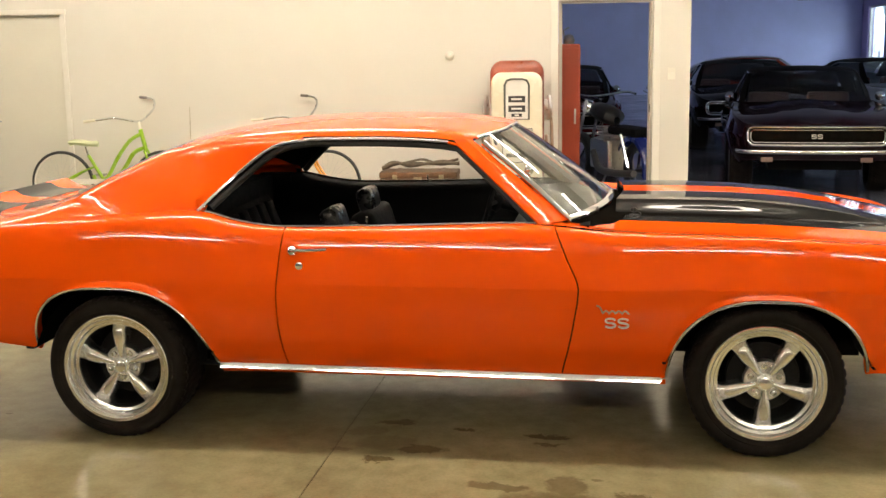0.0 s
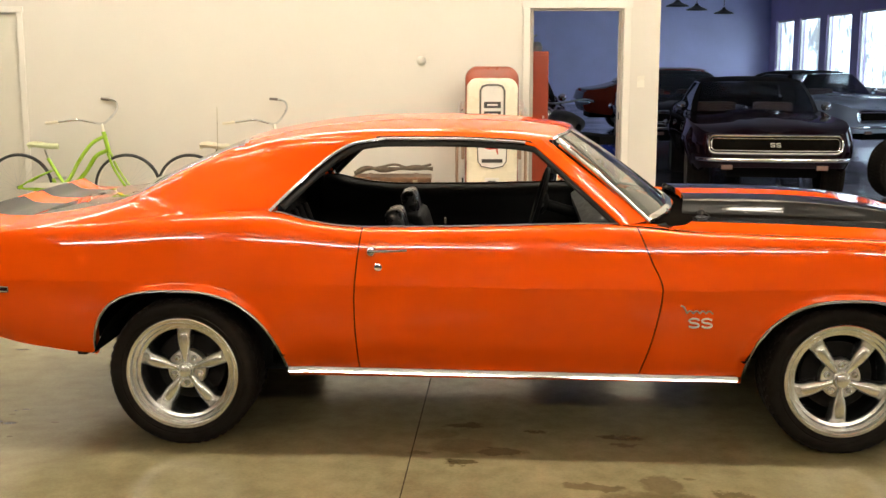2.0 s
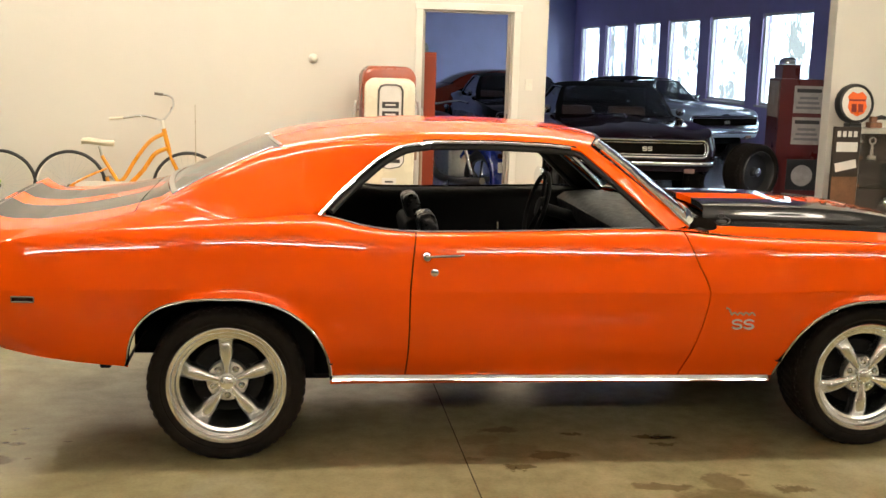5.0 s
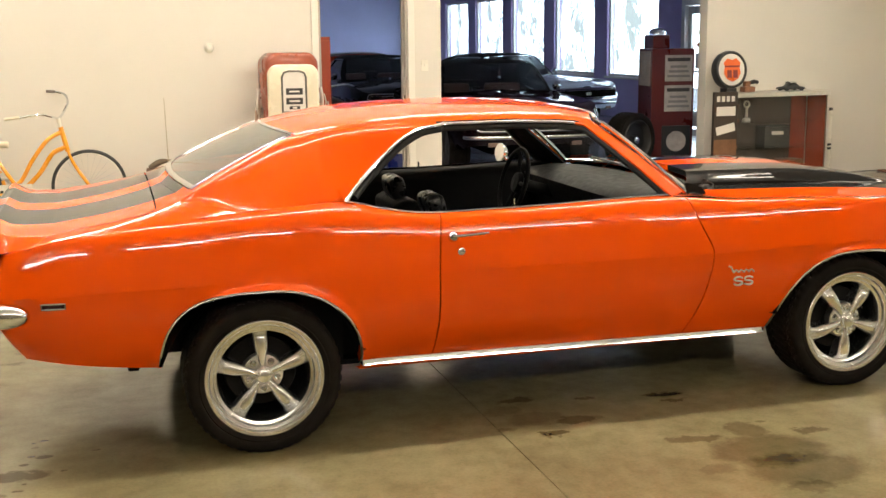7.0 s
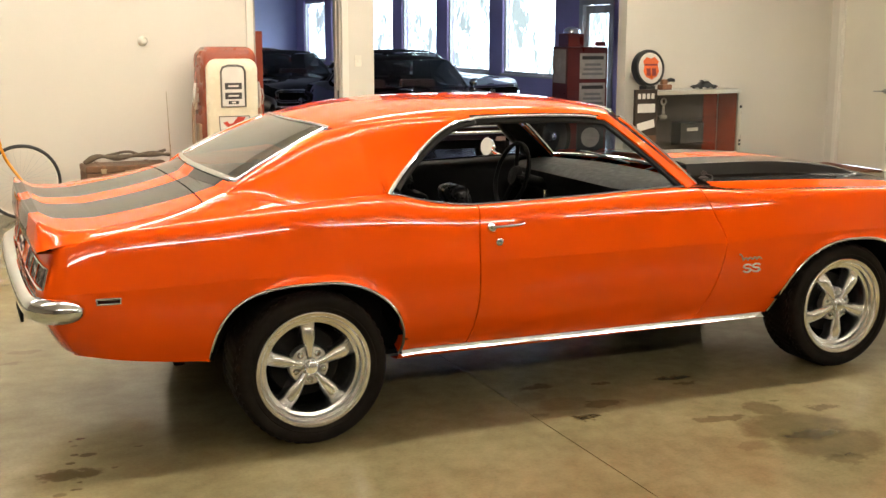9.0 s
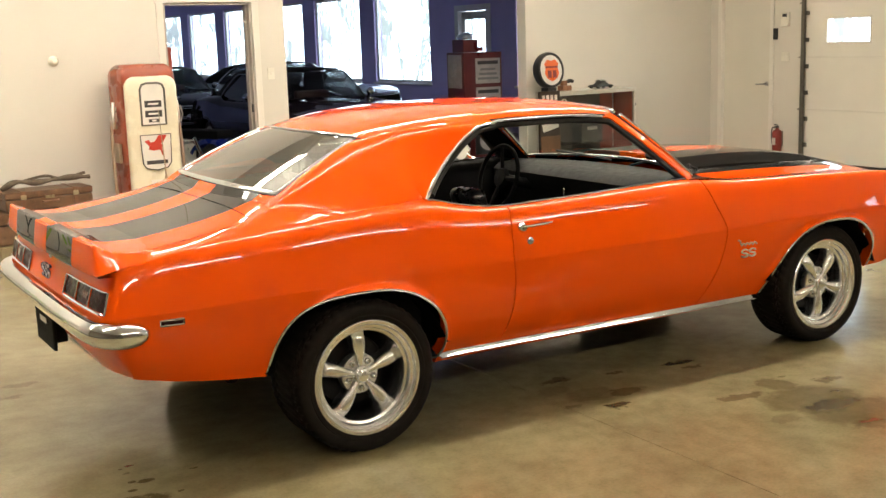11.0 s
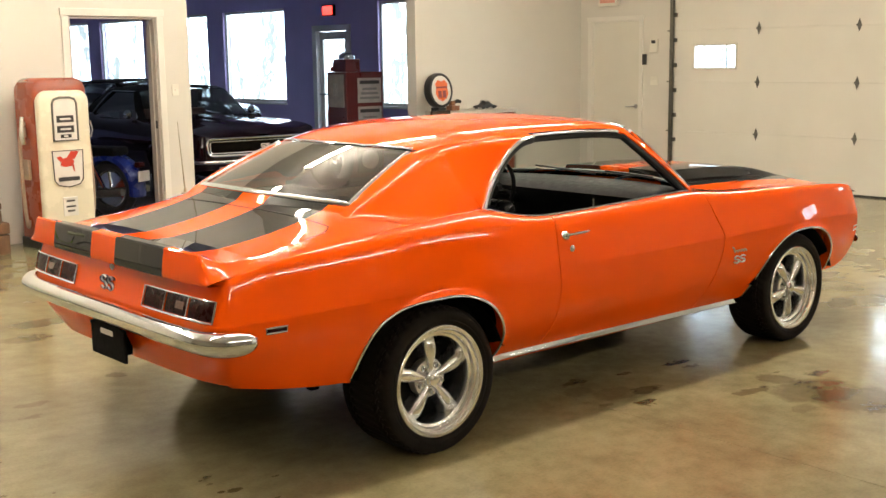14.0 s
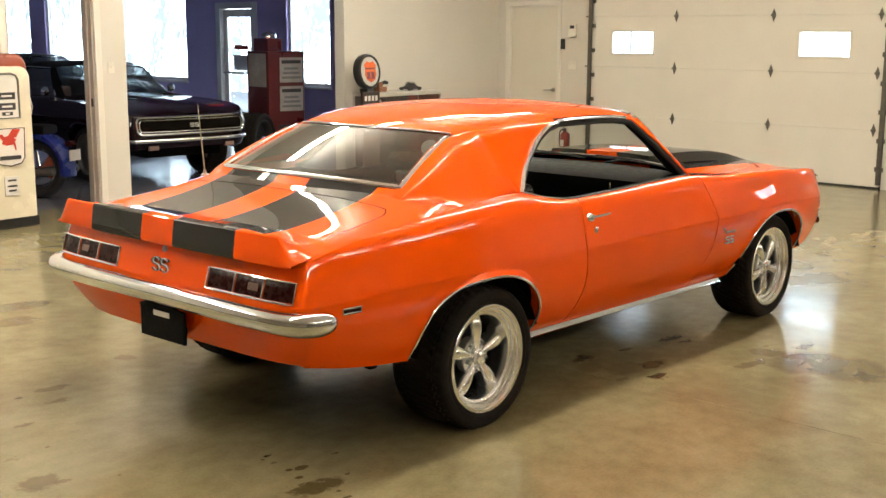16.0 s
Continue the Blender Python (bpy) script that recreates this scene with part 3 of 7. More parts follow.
def garage_door(name, m, label):
    """Sectional door: steel panels with joints, small windows, hinges, rollers, tracks."""
    d = new(name)
    tagged(d, label, "garage door", kind="structure")
    d.matrix_world = m                       # local x runs along -y, y runs into the wall
    y0, y1 = 0.98, 4.94
    zs = [0.02, 0.66, 1.295, 1.945, 2.58, 3.02]
    hc = [y0 + 0.1, 2.36, 3.67, y1 + 0.06]
    for k in range(5):
        if k == 2:
            holes = [(4.00, 4.61), (1.42, 2.02)]
            bm = bmesh.new()
            z0, z1, w0, w1 = zs[k] + 0.001, zs[k + 1] - 0.001, 1.475, 1.745
            box(bm, -y1, -y0, 0.0, 0.045, z0, w0)
            box(bm, -y1, -y0, 0.0, 0.045, w1, z1)
            xs = [y0, 1.42, 2.02, 4.00, 4.61, y1]
            for a, b in ((0, 1), (2, 3), (4, 5)):
                box(bm, -xs[b], -xs[a], 0.0, 0.045, w0, w1)
            p = part("panel", bm, M_garage, d)
            for a, b in holes:
                fr = bmesh.new()
                f = 0.03
                for q in ((-b - f, -b, w0 - f, w1 + f), (-a, -a + f, w0 - f, w1 + f), (-b, -a, w0 - f, w0), (-b, -a, w1, w1 + f)):
                    box(fr, q[0], q[1], -0.012, 0.0, q[2], q[3], 0.006)
                w = part("window", fr, M_trim, d)
                g = part("pane", B(-b, -a, 0.02, 0.026, w0, w1), M_glass, w)
                g.visible_shadow = False
        else:
            part("panel", B(-y1, -y0, 0.0, 0.045, zs[k] + 0.001, zs[k + 1] - 0.001, 0.004), M_garage, d)
    part("seal", B(-y1, -y0, 0.012, 0.04, 0.0, 0.025), M_rubber, d)
    for z in zs[1:5]:
        for c in hc:
            bm = bmesh.new()
            lozenge = [(-0.028, z), (0, z + 0.075), (0.028, z), (0, z - 0.075)]
            vs = [bm.verts.new((-c + a, yy, b)) for yy in (-0.004, -0.012) for a, b in lozenge]
            bm.faces.new(vs[:4]); bm.faces.new(vs[4:][::-1])
            for i in range(4):
                bm.faces.new((vs[i], vs[(i + 1) % 4], vs[4 + (i + 1) % 4], vs[4 + i]))
            tube(bm, [(-c - 0.03, -0.018, z), (-c + 0.03, -0.018, z)], 0.009)
            part("hinge", bm, M_steel_dark, d, "steel lozenge hinge")
    for c, s in ((y1, -1), (y0, 1)):
        bm = bmesh.new()
        x = -c + s * 0.03 * -1
        box(bm, -c - 0.02 if s > 0 else -c - 0.03, -c + 0.03 if s > 0 else -c + 0.02, -0.06, -0.03, 0.05, 3.0, 0.004)
        for z in np.arange(0.2, 3.0, 0.32):
            box(bm, -c - 0.05, -c + 0.05, -0.03, -0.001, z, z + 0.05)
        part("track", bm, M_steel_dark, d, "dark steel roller track")
    for z in zs[1:5]:
        part("joint_strip", B(-y1, -y0, 0.046, 0.056, z - 0.03, z + 0.03), M_garage, d)
    for a, b in ((-y1 - 0.06, -y1 + 0.02), (-y0 - 0.02, -y0 + 0.06)):
        part("side_seal", B(a, b, 0.046, 0.06, 0.0, 3.05), M_rubber, d)
    return d


M_garage = surface("garage_door_enamel", (0.80, 0.77, 0.69), 0.42, spread=0.03, scale=2, bump=0.06, grain=90)
garage_door("garage_door_1", pose(7.80, 0, 0, 0, 0, -90), "closed white sectional garage door with small windows")
garage_door("garage_door_2", pose(7.80, -6.1, 0, 0, 0, -90), "second closed white sectional garage door with small windows")
out = part("backdrop_yard", B(11.5, 11.52, -9.0, 6.70, 0.4, 7.0), outdoors("bright_overcast_yard", (0.74, 0.84, 1.0), 24.0, (0.70, 0.80, 0.95), 14.0))
tagged(out, "white overcast daylight outside the garage door", "sky", kind="structure")


def ceiling_light(m, first=None):
    if first:
        return copy_thing(first, m)
    f = thing("ceiling_light", m, "white hanging strip light with glowing diffusers", "lamp", "ceiling strip lights")
    bm = bmesh.new()
    prof = [(-0.022, -0.004), (-0.022, -0.02), (-0.014, -0.03), (0.014, -0.03), (0.022, -0.02), (0.022, -0.004), (0.018, 0.0), (-0.018, 0.0)]
    for x in (-LAMP_LONG / 2 - 0.02, LAMP_LONG / 2 + 0.02):
        for y, z in prof:
            bm.verts.new((x, y, z))
    bm.verts.ensure_lookup_table()
    n = len(prof)
    for i in range(n):
        bm.faces.new((bm.verts[i], bm.verts[(i + 1) % n], bm.verts[n + (i + 1) % n], bm.verts[n + i]))
    part("housing", bm, M_white, f)
    for x in (-0.85, 0.85):
        part("hanger", T([(x, 0, -0.002), (x, 0, CEIL - 3.70)], 0.004, 6), M_steel, f)
    for x in (-LAMP_LONG / 4, LAMP_LONG / 4):
        ends = (x - LAMP_LONG / 4 + 0.025, x + LAMP_LONG / 4 - 0.025)
        rows = [[(q, 0.085 * math.cos(a), -0.085 - 0.040 * math.sin(a)) for a in np.linspace(0, 2 * math.pi, 20, endpoint=False)] for q in ends]
        grid_mesh("diffuser", rows, M_tube, f, "glowing white diffuser", sharp=60, closed=True)
    for x in (-LAMP_LONG / 2, 0.0, LAMP_LONG / 2):
        part("socket", B(x - 0.01, x + 0.01, -0.07, 0.07, -0.115, -0.02), M_white, f)
    return f


lamp = None
for y, x0 in LAMP_ROWS:
    for k in (-2, -1, 0, 1):
        lamp_m = pose(x0 + LAMP_STEP * k, y, 3.70)
        if lamp is None:
            lamp = ceiling_light(lamp_m)
        else:
            ceiling_light(lamp_m, lamp)


# ---- the orange coupe ----
car = thing("car", pose(0, 0, 0), "orange two-door muscle coupe with dark twin stripes and chrome trim", "car")
WB = 1.372
OUT = [(-2.405, 0), (-2.403, 0.3), (-2.398, 0.55), (-2.389, 0.72), (-2.377, 0.795), (-2.352, 0.838), (-2.31, 0.862), (-2.22, 0.879), (-2.1, 0.892), (-1.8, 0.905),
       (-1.37, 0.916), (-0.9, 0.910), (-0.6, 0.906), (0, 0.906), (0.6, 0.910), (1.0, 0.915), (1.37, 0.919), (1.7, 0.908), (1.95, 0.878),
       (2.12, 0.828), (2.22, 0.76), (2.275, 0.66), (2.305, 0.5), (2.325, 0.25), (2.33, 0)]
LINE = np.array([p for p in smooth_line(OUT, 24)])
ARC = np.concatenate([[0], np.cumsum(np.linalg.norm(np.diff(LINE, axis=0), axis=1))])
S_END = ARC[-1]


def at_s(s):
    """The plan outline at arc length s: place and outward normal."""
    p = np.array([np.interp(s, ARC, LINE[:, 0]), np.interp(s, ARC, LINE[:, 1])])
    e = 0.02
    a = np.array([np.interp(max(0, s - e), ARC, LINE[:, 0]), np.interp(max(0, s - e), ARC, LINE[:, 1])])
    b = np.array([np.interp(min(S_END, s + e), ARC, LINE[:, 0]), np.interp(min(S_END, s + e), ARC, LINE[:, 1])])
    d = (b - a) / np.linalg.norm(b - a)
    n = np.array([-d[1], d[0]])
    if s < 0.02:
        n = np.array([-1.0, 0.0])
    if s > S_END - 0.02:
        n = np.array([1.0, 0.0])
    return p, n


def s_of_x(x):
    return float(np.interp(x, LINE[:, 0], ARC))


CREASE = pch([-2.4, -1.4, 0, 0.6, 1.4, 2.33], [0.690, 0.705, 0.693, 0.692, 0.705, 0.66])
TOPZ = pch([-2.42, -2.30, -2.15, -1.9, -1.6, -1.3, -1.05, -0.98, -0.85, -0.72, -0.62, -0.24, 0.43, 0.56, 0.79, 1.24, 1.68, 1.9, 2.1, 2.22, 2.33],
           [0.845, 0.862, 0.895, 0.925, 0.955, 0.975, 0.985, 0.980, 0.950, 0.930, 0.924, 0.928, 0.944, 0.938, 0.916, 0.902, 0.882, 0.866, 0.835, 0.80, 0.775])
LOWZ = pch([-2.42, -2.395, -2.375, -2.35, -2.31, -2.1, -1.9, -1.76, -0.96, -0.8, 0.9, 1.0, 1.76, 1.95, 2.15, 2.33], [0.437, 0.437, 0.436, 0.434, 0.430, 0.400, 0.374, 0.362, 0.30, 0.285, 0.275, 0.30, 0.345, 0.345, 0.40, 0.42])
KINK = pch([-2.42, -1.8, -1.5, -1.0, -0.55, -0.1, 1.0, 2.33], [0.24, 0.24, 0.08, 0.01, 0.04, 0.17, 0.24, 0.10])
UPPER = pch([-2.42, -2.32, -2.1, -1.5, -0.9, 2.0, 2.33], [0.8, 0.9, 1.15, 1.30, 1.28, 1.28, 1.1])
ARCHES = ((-1.362, 0.412, 0.25, 0.418, 2.35), (1.378, 0.400, 0.25, 0.412, 2.45))


def arch_z(x):
    for cx, a, z0, b, n in ARCHES:
        u = abs(x - cx) / a
        n = n + 0.75 if x < cx < 0 else n
        if u < 1:
            return z0 + b * (1 - u ** n) ** (1 / n)
    return 0.0


# height of the shoulder's glint line, and the lean of the side there
GLINT = pch([-2.42, -2.1, -1.7, -1.3, -0.95, -0.6, -0.1, 0.7, 1.2, 1.7, 2.33], [0.80, 0.845, 0.868, 0.893, 0.880, 0.856, 0.858, 0.850, 0.855, 0.836, 0.74])
LEAN, CURVE = 0.305, 0.45


def upper_side(x):
    """The side above the crease: lean at the crease, and the roll added towards the top."""
    zc = CREASE(x)
    full, dh = TOPZ(x) - zc, GLINT(x) - zc
    total = UPPER(x) * full ** 1.8
    n = 4.5 / (1 - dh / full)
    k = n / full * (dh / full) ** (n - 1)
    lean = (LEAN - CURVE * dh - k * (total - 0.5 * CURVE * full ** 2)) / (1 - k * full)
    return lean, max(0.004, total - lean * full - 0.5 * CURVE * full ** 2), full, n


def inset(x, z):
    zc = CREASE(x)
    lean, roll, full, n = upper_side(x)
    if z < zc:
        d = zc - z
        k = min(1.0, KINK(x) / 0.2)
        first = 0.03 * k - 0.85 * lean * (1 - k)
        v = first * d + (0.155 - 0.40 * first) * (d / 0.40) ** 2.3
    else:
        d = z - zc
        v = lean * d + 0.5 * CURVE * d * d + roll * (d / full) ** n
    for cx, a, z0, b, n in ARCHES:      # the lips swell a little round the wheels
        r = ((abs(x - cx) / a) ** n + (max(0.0, z - z0) / b) ** n) ** (1 / n)
        v -= 0.012 * math.exp(-((r - 1.0) / 0.055) ** 2) * (1 if z > 0.3 else 0.5)
    return v


def smooth01(t):
    t = min(1.0, max(0.0, t))
    return t * t * (3 - 2 * t)


S_CORNER = s_of_x(-2.352)


def skin(s, z, side=-1, push=0.0):
    p, n = at_s(s)
    corner = math.exp(-((s - S_CORNER) / 0.17) ** 2)            # the tail's lower corners are rounded well in
    tuck = (0.02 * smooth01((S_CORNER + 0.6 - s) / 0.6) + 0.045 * corner) * (max(0.0, 0.64 - z) / 0.21) ** 1.7
    q = p + n * (push - inset(p[0], z) - tuck)
    return (q[0], side * q[1], z)


def side_y(x, z):
    return abs(skin(s_of_x(x), z)[1])


DOOR_R = pch([0.25, 0.38, 0.65, 0.79, 0.93], [-0.638, -0.638, -0.640, -0.630, -0.612])
DOOR_F = pch([0.25, 0.33, 0.41, 0.55, 0.69, 0.81, 0.95], [0.54, 0.555, 0.575, 0.603, 0.622, 0.575, 0.515])
NLOW, NUP = 12, 22
GAP = 0.0028


def column(s, side, warp=None):
    """One upright line of the body side, from sill or arch to shoulder."""
    x = at_s(s)[0][0]
    on_flank = -2.2 < x < 2.1
    low = max(LOWZ(x), arch_z(x) if on_flank else 0)
    zc, zt = CREASE(x), TOPZ(x)
    zs = list(low + (zc - 0.006 - low) * np.linspace(0, 1, NLOW)) + [zc] + list(zc + 0.006 + (zt - zc - 0.006) * (1 - (1 - np.linspace(0, 1, NUP)) ** 1.7))
    out = []
    for z in zs:
        ss = s + (warp(s, z) if warp else 0.0)
        out.append(skin(ss, z, side))
    return out


def skin_panel(name, s0, s1, side, warp, extra=(), label=""):
    """A body side panel; its edges are folded inwards so that it has thickness."""
    n = max(6, int((s1 - s0) / 0.022))
    ss = sorted(set(list(np.linspace(s0, s1, n)) + [e for e in extra if s0 < e < s1]))
    cols = [column(s, side, warp) for s in ss]
    rows = []

    def inward(c, d):
        return [(p[0], p[1] - side * d, p[2]) for p in c]
    first, last = inward(cols[0], 0.02), inward(cols[-1], 0.02)
    cols = [first] + cols + [last]
    for c in cols:
        b = c[0]
        c.insert(0, (b[0], b[1] - side * 0.018, b[2] + 0.002))
        b = c[0]
        c.insert(0, (b[0], b[1] - side * 0.03, b[2] + 0.02))
    return grid_mesh(name, cols, M_orange, car, label, flip=side > 0, sharp=50)


arch_cols = []
for cx, a, z0, b, n in ARCHES:
    for t in np.linspace(-1, 1, 61):
        u = math.sin(t * math.pi / 2)
        arch_cols.append(s_of_x(cx + a * u * 0.9995))


S_DR, S_DF = s_of_x(-0.638), s_of_x(0.58)


def warp_quarter(s, z):
    return (DOOR_R(z) + 0.638) * smooth01((s - (S_DR - 0.3)) / 0.3)


def warp_fender(s, z):
    return (DOOR_F(z) - 0.58) * smooth01(1 - (s - S_DF) / 0.35)


def warp_door(s, z):
    t = (s - S_DR) / (S_DF - S_DR)
    return (DOOR_R(z) + 0.638) * smooth01(1 - t / 0.25) + (DOOR_F(z) - 0.58) * smooth01((t - 0.6) / 0.4)


for side in (-1, 1):
    skin_panel("quarter_panel", 0.0, S_DR - GAP, side, warp_quarter, arch_cols)
    door = skin_panel("door", S_DR + GAP, S_DF - GAP, side, warp_door)
    skin_panel("front_fender", S_DF + GAP, S_END, side, warp_fender, arch_cols)
    # near-black strip behind the panel gaps, its colour standing in for their shade
    for f, o in ((DOOR_R, 0), (DOOR_F, 0)):
        rows = []
        for z in np.linspace(0.29, 0.915, 16):
            x = f(z)
            y = side_y(x, z)
            rows.append([(x - 0.02, side * (y - 0.014), z), (x + 0.02, side * (y - 0.014), z)])
        grid_mesh("panel_gap", rows, M_gap, car, "black sheet for the shade between the panels")

# top edge of the side, as a function of arc length
TOP_S = np.linspace(0, S_END, 400)
TOP_P = np.array([skin(s, TOPZ(at_s(s)[0][0])) for s in TOP_S])


X_TAIL, X_NOSE = TOP_P[:, 0].min(), TOP_P[:, 0].max()
HOOD_C = pch([0.55, 0.75, 1.1, 1.5, 1.8, 2.0, 2.15, 2.28], [0.946, 0.940, 0.934, 0.922, 0.908, 0.890, 0.862, 0.81])
BULGE = pch([0.55, 0.7, 1.2, 1.5, 1.7, 1.85, 1.97, 2.08], [0.060, 0.062, 0.068, 0.060, 0.042, 0.020, 0.005, 0.0])
HOOD_Y = pch([0.5, 1.0, 1.6, 1.95, 2.1, 2.25], [0.70, 0.715, 0.715, 0.70, 0.66, 0.60])


def front_z(x, y):
    """Height of the hood and fender tops."""
    ye = float(np.interp(x, TOP_P[:, 0], -TOP_P[:, 1]))
    ze = float(np.interp(x, TOP_P[:, 0], TOP_P[:, 2]))
    t = min(1.0, abs(y) / max(ye, 1e-3))
    c = max(HOOD_C(x), ze)
    z = ze + (c - ze) * (1 - smooth01((t - 0.25) / 0.60)) - 0.007 * smooth01((1 - t) / 0.13) * smooth01((x - 0.5) / 0.2)
    z += BULGE(x) * (1 - smooth01((abs(y) - 0.350) / 0.026))
    return z


def deck_z(x, y):
    """Height of the boot lid and of the quarters beside it."""
    ye = float(np.interp(x, TOP_P[:, 0], -TOP_P[:, 1]))
    ze = float(np.interp(x, TOP_P[:, 0], TOP_P[:, 2]))
    t = min(1.0, abs(y) / max(ye, 1e-3))
    c = max(ze, DECK_C(x))
    return ze + (c - ze) * (1 - 0.6 * t ** 3.0 - 0.4 * t ** 12)


DECK_C = pch([-2.36, -2.2, -2.0, -1.8, -1.65, -1.5], [0.905, 0.918, 0.945, 0.988, 1.036, 1.075])


def across(x, fz, a, b, n):
    return [(x, y, fz(x, y)) for y in np.linspace(a, b, n)]


# hood, fender tops, cowl
def hood_ys(w):
    half = list(np.linspace(0.0, 0.33, 8)) + list(np.linspace(0.346, 0.380, 14)) + list(np.linspace(0.41, w, 12))
    return [-y for y in half[:0:-1]] + half


def hood_x(y, u):
    back = 0.80 - 0.125 * (abs(y) / 0.70) ** 2
    return back + (2.20 - back) * u


hood_rows = []
for u in np.linspace(0, 1, 54):
    half = hood_ys(HOOD_Y(hood_x(0.7, u)) - 0.003)
    hood_rows.append([(hood_x(y, u), y, front_z(hood_x(y, u), y)) for y in half])
lip = [(x + 0.004, y, z - 0.03) for x, y, z in hood_rows[0]]
hood = grid_mesh("hood", [lip] + hood_rows, M_stripe, car, "hood with a raised cowl scoop and black stripes", flip=False)
for side in (-1, 1):
    rows = []
    for x in np.linspace(0.44, X_NOSE - 0.002, 60):
        ye = float(np.interp(x, TOP_P[:, 0], -TOP_P[:, 1]))
        ws = 0.69 * ((0.74 - x) / 0.165) ** 0.4545 if 0.575 < x < 0.74 else 0.69 + (ye - 0.70) * (0.575 - x) / 0.115
        yi = min(HOOD_Y(x) + 0.002, ye - 0.004) if x > 0.62 else min(ye - 0.004, max(ws - 0.004, ye - 0.27))
        rows.append([(x, side * y, front_z(x, y)) for y in np.linspace(ye, yi, 9)])
    grid_mesh("fender_top", rows, M_orange, car, flip=side < 0)
grid_mesh("nose_top", [across(x, front_z, -HOOD_Y(2.2) + 0.02, HOOD_Y(2.2) - 0.02, 31) for x in np.linspace(2.204, X_NOSE - 0.001, 8)], M_orange, car)
# black sheet just under the hood, painting the shade in its edge gap
rows = [[(x, y, front_z(x, y) - 0.014) for y in np.linspace(-0.78, 0.78, 61) for x in [hood_x(y, u)]] for u in np.linspace(0.006, 0.985, 30)]
grid_mesh("hood_gap", rows, M_gap, car, "black sheet for the shade round the hood")
# cowl panel ahead of the windscreen, with the open rear of the scoop
grid_mesh("cowl", [[(0.738 - 0.165 * (abs(y) / 0.69) ** 2.2 + q, y, 0.956 - 0.018 * (y / 0.69) ** 2 - q * 0.22) for y in np.linspace(-0.69, 0.69, 31)] for q in np.linspace(0.0, 0.13, 5)], M_gap, car, "black cowl panel below the windscreen")
# boot lid, quarters' tops, rear filler
LID_Y = pch([-2.36, -2.2, -1.8, -1.74], [0.715, 0.715, 0.705, 0.66])
grid_mesh("boot_lid", [across(x, deck_z, -LID_Y(x) + 0.003, LID_Y(x) - 0.003, 51) for x in np.linspace(-2.30, -1.752, 24)], M_stripe, car, "boot lid with black stripes")
for side in (-1, 1):
    rows = []
    for x in np.linspace(X_TAIL + 0.002, -0.98, 70):
        ye = float(np.interp(x, TOP_P[:, 0], -TOP_P[:, 1]))
        yi = min(LID_Y(x) + 0.003, ye - 0.004) if x < -1.752 else (LID_Y(-1.74) if x < -1.56 else ye - 0.11 - 0.10 * smooth01((-0.98 - x) / 0.5))
        rows.append([(x, side * y, deck_z(x, y)) for y in np.linspace(ye, yi, 8)])
    grid_mesh("quarter_top", rows, M_orange, car, flip=side > 0)
grid_mesh("rear_filler", [[(x, y, deck_z(x, y)) for y in np.linspace(-0.69, 0.69, 51) for x in [-1.746 + q * (0.100 + 0.075 * min(1.0, abs(y) / 0.602) ** 2)]] for q in np.linspace(0, 1, 14)], M_stripe, car, "striped panel below the rear window")
# black sheet just under the lid, painting the shade in its edge gap
grid_mesh("boot_gap", [[(x, y, deck_z(x, y) - 0.012) for y in np.linspace(-0.75, 0.75, 41)] for x in np.linspace(-2.3, -1.72, 16)], M_gap, car, "black sheet for the shade round the boot lid")
# spoiler: a flipped-up lip across the tail, ends cut down to the quarters
rows = []
for y in [-0.808, -0.79, -0.76, -0.735] + list(np.linspace(-0.725, 0.725, 45)) + [0.735, 0.76, 0.79, 0.808]:
    e = min(1.0, (0.808 - abs(y)) / 0.075)
    bow = 0.024 * (abs(y) / 0.82) ** 2.5
    zb = deck_z(-2.17, y)
    sec = [(-2.15, zb + 0.002), (-2.26, zb + 0.003), (-2.31, zb + 0.010), (-2.357, zb + 0.036), (-2.385 + bow, 0.950), (-2.393 + bow, 0.953), (-2.400 + bow, 0.948),
           (-2.410 + bow, 0.882), (-2.413 + bow, 0.850), (-2.410 + bow, 0.840), (-2.34 + bow, 0.838)]
    row = []
    for x, z in sec:
        low = 0.838 + (zb - 0.838) * min(1.0, max(0.0, (x + 2.41) / 0.26)) + 0.004
        row.append((x, y, low + (z - low) * e if z > low else z))
    rows.append(row)
grid_mesh("spoiler", rows, M_stripe, car, "rear lip spoiler with black stripes", flip=True, sharp=32)
grid_mesh("tail_top", [[(x, y, z) for y in np.linspace(-0.78, 0.78, 21)] for x, z in ((-2.36, 0.845), (-2.25, 0.85), (-2.2, 0.86))], M_gap, car)

# ---- greenhouse ----
ROOF_C = pch([-1.24, -1.12, -1.0, -0.79, -0.52, -0.25, 0.0, 0.15, 0.22, 0.29], [1.250, 1.280, 1.303, 1.331, 1.346, 1.348, 1.340, 1.325, 1.315, 1.297])
ROOF_Y = pch([-1.24, -1.15, -0.9, -0.66, -0.25, 0.1, 0.18], [0.50, 0.525, 0.60, 0.632, 0.640, 0.628, 0.60])
R_FRONT = lambda t: 0.275 - 0.125 * abs(t) ** 2.4
R_REAR = lambda t: -1.215 + 0.06 * abs(t) ** 2


def roof_pt(u, t, drop=0.0):
    """u from the windscreen (0) to the rear window (1), t across."""
    x = R_FRONT(t) + (R_REAR(t) - R_FRONT(t)) * u
    y = t * ROOF_Y(x)
    z = ROOF_C(x + 0.04 * t * t) - 0.034 * abs(t) ** 2.2 - 0.020 * abs(t) ** 16 * (1 - 0.7 * smooth01((u - 0.55) / 0.4)) - drop
    return (x, y, z)


